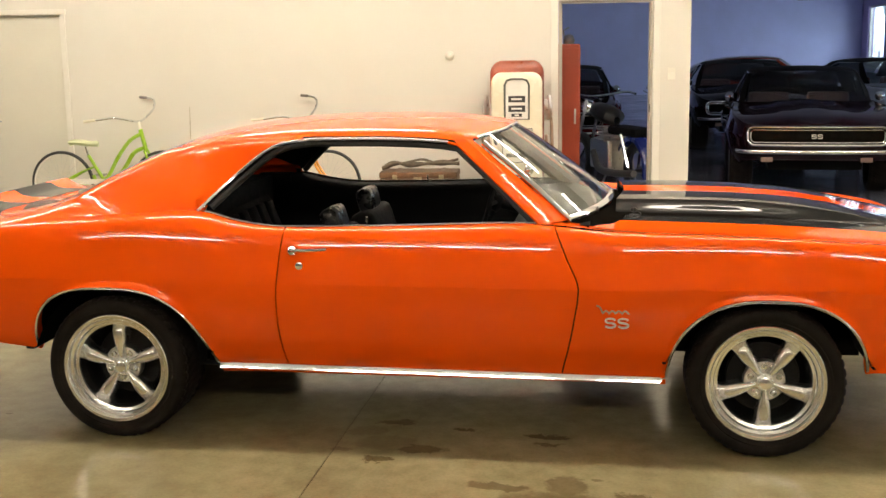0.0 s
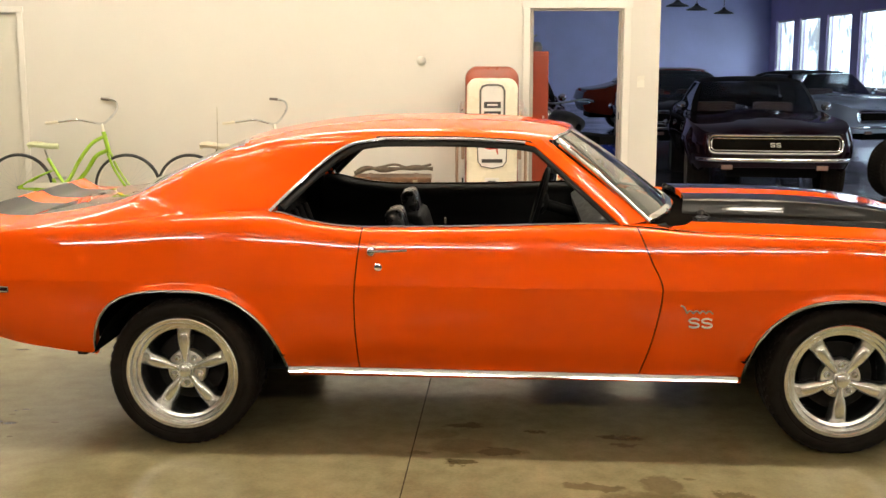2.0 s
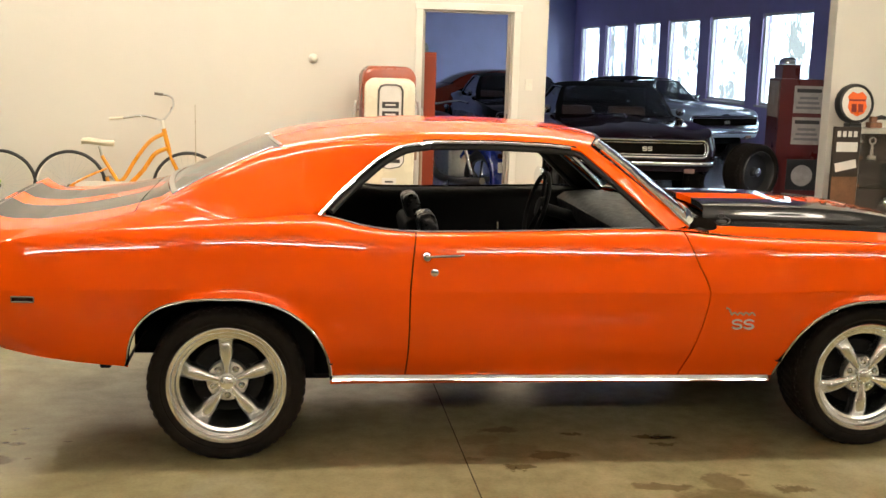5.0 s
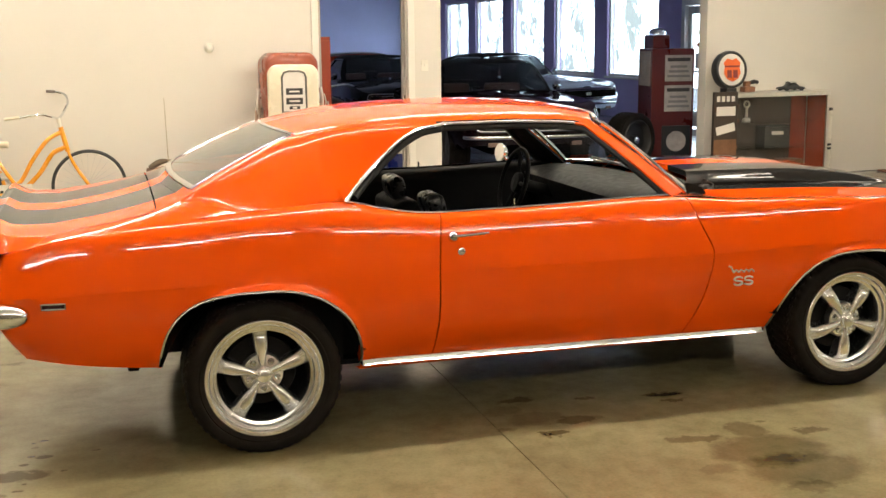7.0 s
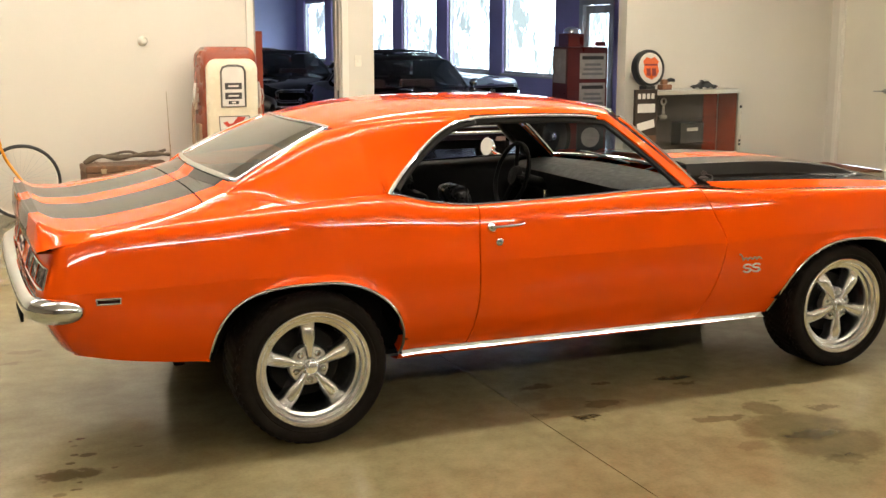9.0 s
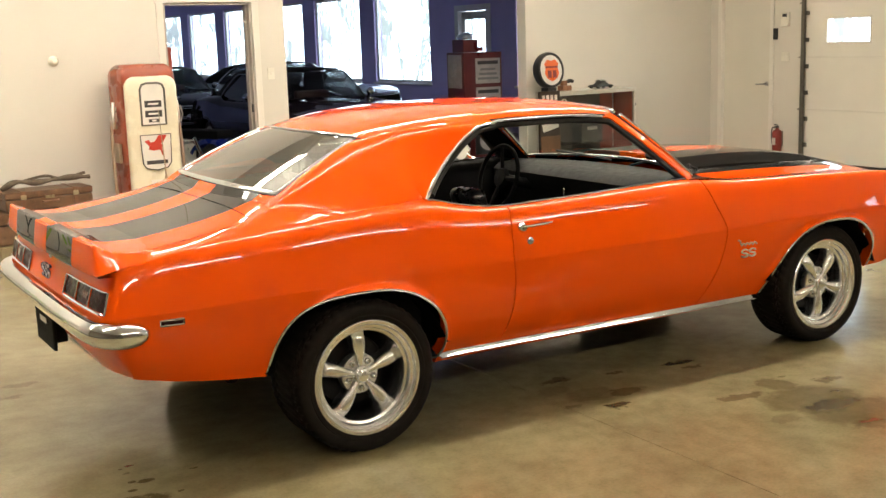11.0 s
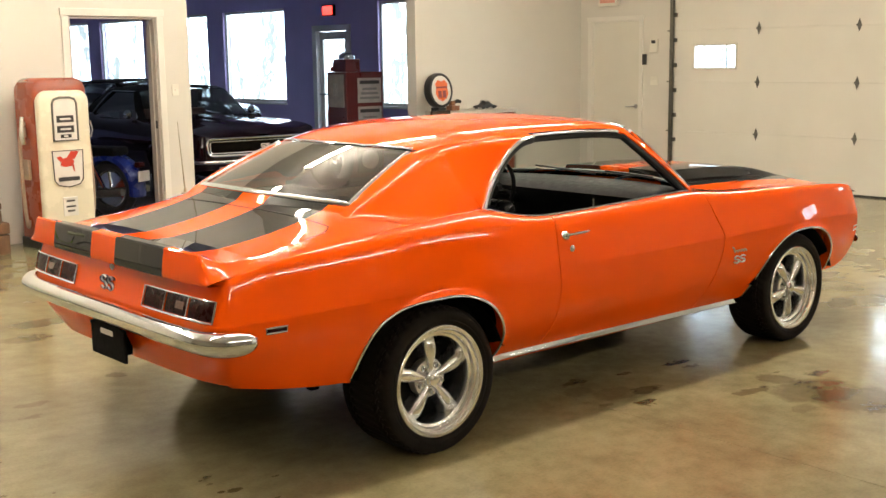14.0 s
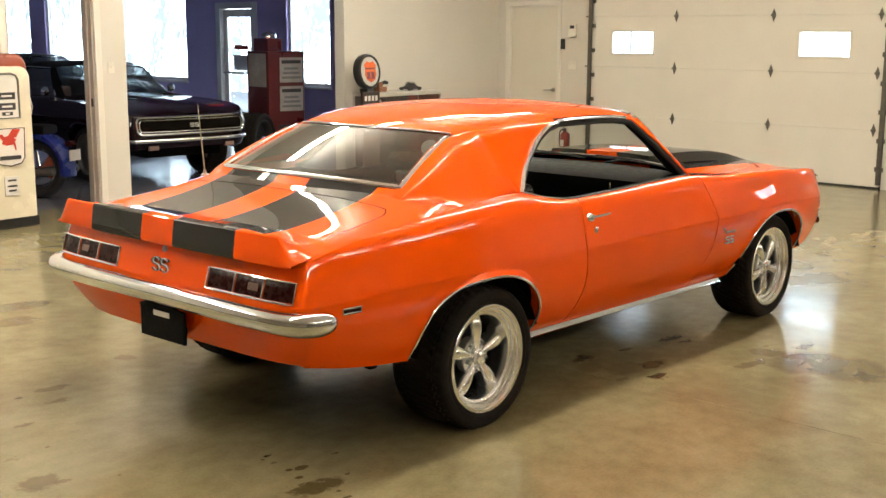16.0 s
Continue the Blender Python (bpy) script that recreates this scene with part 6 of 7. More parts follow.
    bm = bmesh.new()
    rows = [[(xr + 0.08 * 0 + 0.30 * math.cos(a), 0.0, 0) for a in (0, 1)]]
    bm.free()
    part("chain_guard", B(xr + 0.05, bb[0] + 0.10, -0.062, -0.055, 0.335, 0.385, 0.003), M_white, b, "white chain guard")
    part("kickstand", T([(-0.12, 0.05, 0.29), (-0.16, 0.14, 0.006)], 0.008, 6), M_steel, b, "", True)
    return b


cruiser(pose(-4.33, 5.52, 0, 0, 0, 2), M_green, surface("green_white_vinyl", (0.62, 0.66, 0.40), 0.5, spread=0.06), "lime green cruiser bicycle on its stand by the wall")
cruiser(pose(-2.635, 5.58, 0, 0, 0, 2), M_amber, M_tan, "orange-yellow cruiser bicycle on its stand by the wall")


def trunk(m, w, d, h, label):
    t = thing("suitcase", m, label, "suitcase", "old luggage")
    part("case", B(-w / 2, w / 2, -d / 2, d / 2, 0, h * 0.62, 0.012), M_brown, t, "worn brown case", False)
    part("lid", B(-w / 2 - 0.004, w / 2 + 0.004, -d / 2 - 0.004, d / 2 + 0.004, h * 0.64, h, 0.014), M_brown, t)
    for x in (-w * 0.3, w * 0.3):
        part("strap", B(x - 0.018, x + 0.018, -d / 2 - 0.010, d / 2 + 0.010, 0.002, h + 0.006, 0.003), M_wood, t, "dark leather strap")
        part("buckle", B(x - 0.024, x + 0.024, -d / 2 - 0.016, -d / 2 - 0.008, h * 0.6, h * 0.6 + 0.04, 0.002), M_badge, t)
    part("latch", B(-0.04, 0.04, -d / 2 - 0.016, -d / 2 - 0.004, h * 0.56, h * 0.72, 0.003), M_badge, t, "dull metal latch")
    part("grip", T([(-0.07, -d / 2 - 0.01, h * 0.45), (-0.06, -d / 2 - 0.035, h * 0.42), (0.06, -d / 2 - 0.035, h * 0.42), (0.07, -d / 2 - 0.01, h * 0.45)], 0.009, 8), M_wood, t, "", True)
    return t


trunk(pose(-1.20, 5.70, 0, 0, 0, 3), 0.90, 0.40, 0.28, "old brown leather suitcase on the floor by the wall")
trunk(pose(-1.18, 5.70, 0.288, 0, 0, 3), 0.76, 0.36, 0.165, "worn brown leather suitcase lying on another")
bm = bmesh.new()
tube(bm, smooth_line([(-1.55, 5.64, 0.475), (-1.42, 5.66, 0.53), (-1.28, 5.62, 0.515), (-1.10, 5.66, 0.525), (-0.92, 5.64, 0.535), (-0.78, 5.66, 0.525)], 6), [0.022 + 0.020 * math.sin(0.5 + i * 0.32) ** 2 for i in range(31)], 10, flat=0.7)
tube(bm, smooth_line([(-1.50, 5.74, 0.49), (-1.30, 5.76, 0.53), (-1.15, 5.70, 0.56), (-1.0, 5.74, 0.52), (-0.80, 5.72, 0.56)], 6), 0.02, 10, flat=0.6)
rag = part("rolled_cloth", bm, surface("dark_brown_cloth", (0.10, 0.075, 0.05), 0.85, spread=0.4, scale=25, bump=0.4), None, "", True)
tagged(rag, "dark brown rolled cloth lying on the suitcase", "cloth")

# wall sensor
bm = bmesh.new()
lathe(bm, [(0.0, 0.06), (0.02, 0.058), (0.034, 0.045), (0.040, 0.02), (0.046, 0.012), (0.048, 0.0)], 28, WALL @ Matrix.Translation((-0.92, 0, 1.565)) @ Matrix.Rotation(radians(90), 4, "X"))
tagged(part("wall_sensor", bm, M_white, None, "", True), "small round white sensor on the wall", "sensor")


def plate(name, m, w, h, label, cat, mat=None, toggles=1):
    p = thing(name, m, label, cat)
    part("cover", B(-w / 2, w / 2, -0.008, 0.0, -h / 2, h / 2, 0.003), mat or M_white, p)
    for k in range(toggles):
        part("toggle", B(-0.006, 0.006, -0.016, -0.008, -0.012 + 0.0 * k, 0.012, 0.002), M_trim, p)
    return p


plate("light_switch", WALL @ pose(1.27, -0.001, 1.36), 0.075, 0.115, "white light switch on the pillar", "switch")
GW = pose(7.78, 0, 0, 0, 0, -90)
plate("light_switch", GW @ pose(-5.24, -0.001, 1.305), 0.12, 0.115, "white double light switch beside the door", "switch")
ts = thing("thermostat", GW @ pose(-5.24, -0.001, 1.76), "white thermostat with a grey screen on the wall", "thermostat")
part("case", B(-0.065, 0.065, -0.03, 0, -0.085, 0.085, 0.008), M_white, ts)
part("screen", B(-0.035, 0.035, -0.032, -0.029, 0.03, 0.07), M_dark, ts)
part("ledge", B(-0.06, 0.06, -0.05, -0.028, -0.085, -0.07, 0.004), M_white, ts)
rm = thing("wall_control", GW @ pose(-5.395, -0.001, 1.585), "small black door opener control on the wall", "control")
part("case", B(-0.03, 0.03, -0.03, 0, -0.07, 0.07, 0.006), M_dark, rm)
part("button", B(-0.012, 0.012, -0.036, -0.029, -0.01, 0.03, 0.003), M_rubber, rm)
el = thing("emergency_light", GW @ pose(-6.0, -0.001, 2.40), "white emergency light with a pale red exit face", "emergency light")
part("case", B(-0.17, 0.17, -0.07, 0, -0.10, 0.12, 0.01), M_white, el)
part("face", B(-0.13, 0.13, -0.074, -0.0695, -0.06, 0.09, 0.0), surface("pale_red_plastic", (0.75, 0.36, 0.28), 0.4, spread=0.05), el, "pale red exit face")
for s in (-1, 1):
    bm = bmesh.new()
    lathe(bm, [(0.0, 0.05), (0.045, 0.045), (0.05, 0.03), (0.025, 0.0)], 20, Matrix.Translation((s * 0.20, -0.05, 0.08)) @ Matrix.Rotation(radians(100), 4, "X"))
    part("lamp_head", bm, M_white, el, "", True)
fe = thing("fire_extinguisher", GW @ pose(-5.29, -0.07, 0.11) @ Matrix.Diagonal((0.75, 0.75, 0.75, 1)), "red fire extinguisher hung low on the wall", "extinguisher")
bm = bmesh.new()
lathe(bm, [(0.0, 0.0), (0.07, 0.0), (0.078, 0.012), (0.078, 0.33), (0.068, 0.365), (0.03, 0.39), (0.028, 0.41), (0.0, 0.41)], 28)
part("cylinder", bm, M_redpanel, fe, "red cylinder", True)
bm = bmesh.new()
box(bm, -0.022, 0.022, -0.022, 0.022, 0.41, 0.45, 0.004)
tube(bm, [(0, 0, 0.46), (0.02, -0.04, 0.475), (0.03, -0.10, 0.47)], 0.01, 6)
tube(bm, [(0, 0, 0.44), (0.02, -0.05, 0.435), (0.03, -0.09, 0.42)], 0.008, 6)
part("valve", bm, M_dark, fe, "black valve and lever", True)
part("hose", T(smooth_line([(-0.02, 0, 0.43), (-0.09, -0.02, 0.40), (-0.10, -0.02, 0.25), (-0.09, -0.01, 0.12)], 5), 0.011, 8), M_rubber, fe, "", True)
part("bracket", B(-0.05, 0.05, 0.07, 0.089, 0.1, 0.36, 0.004), M_steel_dark, fe)
part("label", B(-0.035, 0.035, -0.0815, -0.076, 0.13, 0.25), M_paper, fe, "pale label")
mt = part("floor_mat", B(7.00, 7.74, 5.45, 6.42, 0.001, 0.014, 0.004), M_mat)
tagged(mt, "rust-red floor mat lying at the door in the corner", "mat")


def display_cabinet():
    c = thing("display_cabinet", WALL @ pose(5.38, -0.005, 0), "grey metal display cabinet with a glass front and red inside", "cabinet")
    W, D, Ht = 0.625, 0.40, 1.0
    part("plinth", B(-W, W, -D + 0.03, 0, 0, 0.08), M_dark, c)
    for x in (-W, W - 0.028):
        for y in (-D, -0.028):
            part("corner_post", B(x, x + 0.028, y, y + 0.028, 0.08, Ht - 0.05, 0.003), M_alloy_dull, c, "aluminium corner post")
    part("top", B(-W - 0.01, W + 0.01, -D - 0.01, 0, Ht - 0.05, Ht, 0.005), M_alloy_dull, c, "pale metal top")
    part("back_panel", B(-W + 0.03, W - 0.03, -0.02, -0.008, 0.09, Ht - 0.052), M_cabback, c, "dark grey back panel")
    part("side_panel", B(W - 0.02, W - 0.008, -D + 0.03, -0.03, 0.09, Ht - 0.052), M_locker, c, "red side panel")
    part("red_back", B(W - 0.24, W - 0.032, -0.026, -0.021, 0.09, Ht - 0.052), M_locker, c, "red back section")
    part("side_panel", B(-W + 0.008, -W + 0.02, -D + 0.03, -0.03, 0.09, Ht - 0.052), M_cabback, c)
    part("floor_panel", B(-W + 0.03, W - 0.03, -D + 0.03, -0.03, 0.081, 0.10), M_cabback, c)
    for z in (0.36, 0.66):
        g = part("shelf", B(-W + 0.03, W - 0.03, -D + 0.06, -0.03, z, z + 0.008), M_caseglass, c, "glass shelf")
        g.visible_shadow = False
    g = part("glass_front", B(-W + 0.03, W - 0.03, -D + 0.008, -D + 0.014, 0.09, Ht - 0.055), M_caseglass, c, "glass front")
    g.visible_shadow = False
    return c


M_board = surface("dark_brown_board", (0.035, 0.022, 0.014), 0.6, spread=0.2)
M_caseglass = clear_glass("case_glass", (0.97, 0.97, 0.96), 0.05)
M_cabback = surface("dark_grey_felt", (0.085, 0.070, 0.058), 0.8, spread=0.15, scale=12)
display_cabinet()
CAB = WALL @ pose(5.38, -0.005, 0)


def trophy(m, h, label, mat):
    t = thing("trophy", m, label, "trophy", "things in the cabinet")
    bm = bmesh.new()
    lathe(bm, [(0.0, h), (0.045, h), (0.05, h * 0.85), (0.03, h * 0.6), (0.009, h * 0.5), (0.008, h * 0.22), (0.035, h * 0.18)], 24)
    part("cup", bm, mat, t, "bright cup", True)
    part("base", B(-0.04, 0.04, -0.04, 0.04, 0, h * 0.18, 0.004), M_wood, t)


trophy(CAB @ pose(-0.50, -0.20, 0.668), 0.20, "chrome cup on a glass shelf", M_chrome)
trophy(CAB @ pose(-0.50, -0.18, 0.368), 0.17, "small silver cup on a glass shelf", M_chrome)
rod = thing("connecting_rod", CAB @ pose(-0.30, -0.14, 0.668), "bare metal engine rod standing on a glass shelf", "engine part")
bm = bmesh.new()
tube(bm, [(0.035 * math.cos(a), 0, 0.19 + 0.035 * math.sin(a)) for a in np.linspace(0, 2 * math.pi, 20, endpoint=False)], 0.010, 8, closed=True)
tube(bm, [(0, 0, 0.15), (0, 0, 0.03)], [0.012, 0.02], 8)
box(bm, -0.045, 0.045, -0.02, 0.02, 0.0, 0.03, 0.006)
part("rod", bm, M_alloy_dull, rod, "", True)
bx = thing("parts_box", CAB @ pose(0.05, -0.16, 0.368), "dark cardboard box with a pale label on a shelf", "box")
part("carton", B(-0.17, 0.17, -0.09, 0.09, 0, 0.24, 0.004), M_dark, bx)
part("label", B(-0.08, 0.08, -0.0925, -0.0905, 0.14, 0.18), M_paper, bx)
helm = thing("chrome_horn", CAB @ pose(-0.12, -0.20, 0.10), "round chrome car lamp at the bottom of the cabinet", "car part")
bm = bmesh.new()
lathe(bm, [(0.0, 0.16), (0.05, 0.155), (0.085, 0.12), (0.095, 0.08), (0.08, 0.03), (0.05, 0.0)], 28)
part("bowl", bm, M_chrome, helm, "", True)
part("carton", B(0.12, 0.40, -0.28, -0.08, 0.10, 0.22, 0.004), M_wood, thing("parts_tray", CAB, "brown tray of parts at the bottom of the cabinet", "tray"))


def round_sign():
    s = thing("round_sign", WALL @ pose(4.78, -0.22, 1.0, 0, 0, 4), "round black-rimmed sign with an orange shield standing on the cabinet", "sign")
    m = Matrix.Translation((0, 0, 0.25)) @ Matrix.Rotation(radians(90 - 6), 4, "X")
    bm = bmesh.new()
    lathe(bm, [(0.17, -0.055), (0.205, -0.05), (0.215, 0.0), (0.205, 0.05), (0.185, 0.058), (0.175, 0.045)], 48, m)
    part("rim", bm, M_dark, s, "black rim", True)
    bm = bmesh.new()
    lathe(bm, [(0.0, 0.052), (0.10, 0.05), (0.178, 0.044), (0.178, -0.05), (0.0, -0.05)], 48, m)
    part("face", bm, M_paper, s, "white face", True)
    bm = bmesh.new()
    sh = [(-0.10, 0.03), (-0.115, 0.075), (-0.06, 0.125), (0.0, 0.105), (0.06, 0.125), (0.115, 0.075), (0.10, 0.03), (0.115, -0.04), (0.08, -0.10), (0.0, -0.135), (-0.08, -0.10), (-0.115, -0.04)]
    vs = [bm.verts.new(m @ Vector((x, z, 0.0555))) for x, z in sh]
    bm.faces.new(vs)
    part("shield", bm, M_signorange, s, "orange shield shape")
    bm = bmesh.new()
    box(bm, -0.10, 0.10, 0.025, 0.045, 0.056, 0.0575, 0, m)
    box(bm, -0.07, -0.01, -0.09, -0.005, 0.056, 0.0575, 0, m)
    box(bm, 0.01, 0.07, -0.09, -0.005, 0.056, 0.0575, 0, m)
    part("lettering", bm, M_redpanel, s, "dark red plain bars")
    part("foot", B(-0.07, 0.07, -0.06, 0.06, 0, 0.05, 0.006), M_dark, s)


round_sign()
mc = thing("model_car", CAB @ pose(0.24, -0.20, 1.0), "black and silver model car on top of the cabinet", "model car")
rows = []
for x, w, h in ((-0.17, 0.05, 0.03), (-0.16, 0.065, 0.045), (-0.08, 0.068, 0.055), (-0.05, 0.066, 0.09), (0.0, 0.062, 0.10), (0.05, 0.062, 0.09), (0.09, 0.066, 0.055), (0.155, 0.06, 0.045), (0.17, 0.04, 0.03)):
    rows.append([(x, w * math.cos(a) if abs(math.cos(a)) < 0.9 else w * math.copysign(0.95, math.cos(a)), 0.018 + (h - 0.018) * max(0, math.sin(a)) ** 0.8) for a in np.linspace(0, math.pi, 13)])
grid_mesh("body", rows, M_dark, mc, "black model body", sharp=60)
rows = [[(x, 0.05 * math.cos(a), h + 0.02 * math.sin(a)) for a in np.linspace(0, math.pi, 9)] for x, h in ((-0.045, 0.085), (0.0, 0.092), (0.045, 0.085))]
grid_mesh("roof", rows, M_chrome, mc, "silver roof")
for x in (-0.10, 0.10):
    for y in (-0.062, 0.062):
        part("wheel", T([(x, y - 0.012, 0.022), (x, y + 0.012, 0.022)], 0.022, 14), M_rubber, mc)
fg = thing("engine_ornament", CAB @ pose(-0.32, -0.20, 1.0), "small dark and copper engine ornament on the cabinet", "ornament")
bm = bmesh.new()
box(bm, -0.09, 0.05, -0.05, 0.05, 0, 0.06, 0.01)
box(bm, -0.07, 0.0, -0.03, 0.03, 0.06, 0.12, 0.012)
part("block", bm, surface("copper_brown", (0.28, 0.13, 0.07), 0.5, 0.3, spread=0.3, scale=30), fg)
part("arm", T([(0.0, 0, 0.10), (0.06, 0, 0.115), (0.11, 0, 0.105)], [0.02, 0.024, 0.02], 10), M_dark, fg, "", True)
bd = thing("sign_board", WALL @ pose(4.605, -0.43, 0), "dark brown sign board with white bars standing by the wall", "sign")
part("board", B(-0.15, 0.15, -0.02, 0.02, 0.02, 1.02, 0.004), M_board, bd, "dark brown board")
for z0, z1, k in ((0.91, 0.98, 0), (0.76, 0.86, 0), (0.57, 0.66, 1)):
    bm = bmesh.new()
    mm = Matrix.Translation((0, 0, (z0 + z1) / 2)) @ Matrix.Rotation(radians(-12 * k), 4, "Y")
    if z0 == 0.91:
        for q in range(4):
            box(bm, -0.12 + 0.062 * q, -0.08 + 0.062 * q, -0.0235, -0.0205, -0.03, 0.03, 0, mm)
    else:
        box(bm, -0.12, 0.12, -0.0235, -0.0205, -(z1 - z0) / 2, (z1 - z0) / 2, 0, mm)
    part("white_bar", bm, M_paper, bd, "plain white bar")
part("lower_panel", B(-0.145, 0.145, -0.0235, -0.0205, 0.06, 0.50), M_wood, bd, "brown lower panel")
part("foot", B(-0.14, 0.14, -0.06, 0.04, 0, 0.02), M_dark, bd)
cy = thing("parts_tube", WALL @ pose(6.20, -0.12, 0), "white upright dispenser tube with black bands by the cabinet", "dispenser")
bm = bmesh.new()
lathe(bm, [(0.0, 0.0), (0.065, 0.0), (0.065, 0.74), (0.055, 0.77), (0.0, 0.77)], 28)
part("tube", bm, M_white, cy, "white tube", True)
for z in (0.30, 0.345, 0.755):
    bm = bmesh.new()
    lathe(bm, [(0.066, z), (0.068, z + 0.003), (0.068, z + 0.025), (0.066, z + 0.028)], 28)
    part("band", bm, M_dark, cy, "black band", True)


# ---- things in the show room ----
lk = thing("locker", pose(0.26, 6.72, 0, 0, 0, 3.3), "tall narrow red metal locker just inside the doorway", "locker")
part("case", B(-0.17, 0.09, -0.2, 0.25, 0.0, 1.66, 0.008), M_locker, lk)
part("door", B(-0.155, 0.075, -0.216, -0.201, 0.05, 1.62, 0.004), M_locker, lk, "red locker door")
part("handle", B(0.03, 0.05, -0.235, -0.216, 0.85, 1.0, 0.004), M_steel, lk)
part("side_rib", B(0.09, 0.096, -0.03, 0.0, 0.05, 1.62), M_locker, lk)
bm = bmesh.new()
lathe(bm, [(0.0, 0.10), (0.04, 0.09), (0.06, 0.04), (0.05, 0.0)], 20, Matrix.Translation((-0.02, 0, 1.66)))
tube(bm, [(-0.06, 0, 1.66), (-0.08, 0, 1.80), (-0.02, 0, 1.83)], 0.01, 6)
lamp2 = part("ornament", bm, M_steel, None, "", True)
lamp2.matrix_world = pose(0.26, 6.72, 0, 0, 0, 3.3)
tagged(lamp2, "grey metal ornament standing on the red locker", "ornament")


M_notice = surface("aged_notice_board", (0.40, 0.36, 0.32), 0.55, spread=0.18, scale=9)
M_deepred = surface("dark_red_cabinet_enamel", (0.105, 0.010, 0.008), 0.35, spread=0.2, scale=3, coat=0.3)


def red_dispenser():
    d = thing("vending_cabinet", pose(4.76, 7.98, 0, 0, 0, -8), "red metal vending cabinet with pale grey notices in the show room", "vending cabinet")
    part("body", B(0, 0.56, 0, 0.55, 0.06, 1.47, 0.012), M_deepred, d)
    part("tower", B(0.02, 0.24, 0.04, 0.40, 1.472, 1.64, 0.01), M_deepred, d, "red top tower")
    bm = bmesh.new()
    lathe(bm, [(0.11, 0.0), (0.112, 0.03), (0.10, 0.06), (0.05, 0.085), (0.0, 0.09)], 28, Matrix.Translation((0.13, 0.2, 1.642)))
    part("cap", bm, M_chrome, d, "bright metal cap", True)
    part("plinth", B(0.02, 0.54, 0.03, 0.53, 0, 0.06), M_dark, d)
    po = part("poster", B(-0.008, -0.001, 0.06, 0.50, 1.0, 1.44), M_notice, d, "greyish poster")
    part("picture", B(-0.010, -0.0082, 0.2, 0.36, 1.15, 1.32), surface("grey_print", (0.45, 0.43, 0.40), 0.6, spread=0.3, scale=40), po)
    for z in (1.06, 0.68):
        s = part("notice", B(0.17, 0.53, -0.008, -0.001, z, z + 0.33), M_notice, d, "pale grey notice board")
        part("heading", B(0.20, 0.50, -0.0095, -0.0082, z + 0.25, z + 0.295), M_ink, s, "bold bar of lettering")
        for k in range(3):
            part("lettering", B(0.20 + 0.02 * k, 0.50 - 0.02 * k, -0.0095, -0.0082, z + 0.05 + 0.06 * k, z + 0.08 + 0.06 * k), M_grey_ink, s)
    bm = bmesh.new()
    box(bm, 0.14, 0.52, -0.02, -0.001, 0.12, 0.50, 0.01)
    fl = part("flap", bm, M_dark, d, "dark delivery flap")
    bm = bmesh.new()
    lathe(bm, [(0.0, 0.0), (0.13, 0.0), (0.13, 0.006), (0.0, 0.006)], 28, Matrix.Translation((0.33, -0.02, 0.30)) @ Matrix.Rotation(radians(90), 4, "X"))
    part("roundel", bm, M_notice, fl, "pale roundel")


M_grey_ink = surface("grey_ink", (0.20, 0.19, 0.185), 0.6, spread=0.1)
red_dispenser()
sw = thing("spare_wheel", pose(4.46, 7.72, 0.345, 90, 0, 24), "spare black tyre on a dark wheel standing on edge", "wheel")
ty = new("tyre", T_REAR)
ty.parent = sw
ty.scale = (1.09, 1.09, 1.0)
bm = bmesh.new()
lathe(bm, [(0.26, -0.01), (0.25, 0.0), (0.235, -0.02), (0.22, -0.10), (0.06, -0.10), (0.05, -0.05), (0.0, -0.045)], 40)
part("rim", bm, M_dark, sw, "", True)
bm = bmesh.new()
lathe(bm, [(0.05, -0.05), (0.048, -0.02), (0.0, -0.015)], 24)
part("hub", bm, M_chrome, sw, "bright hub", True)


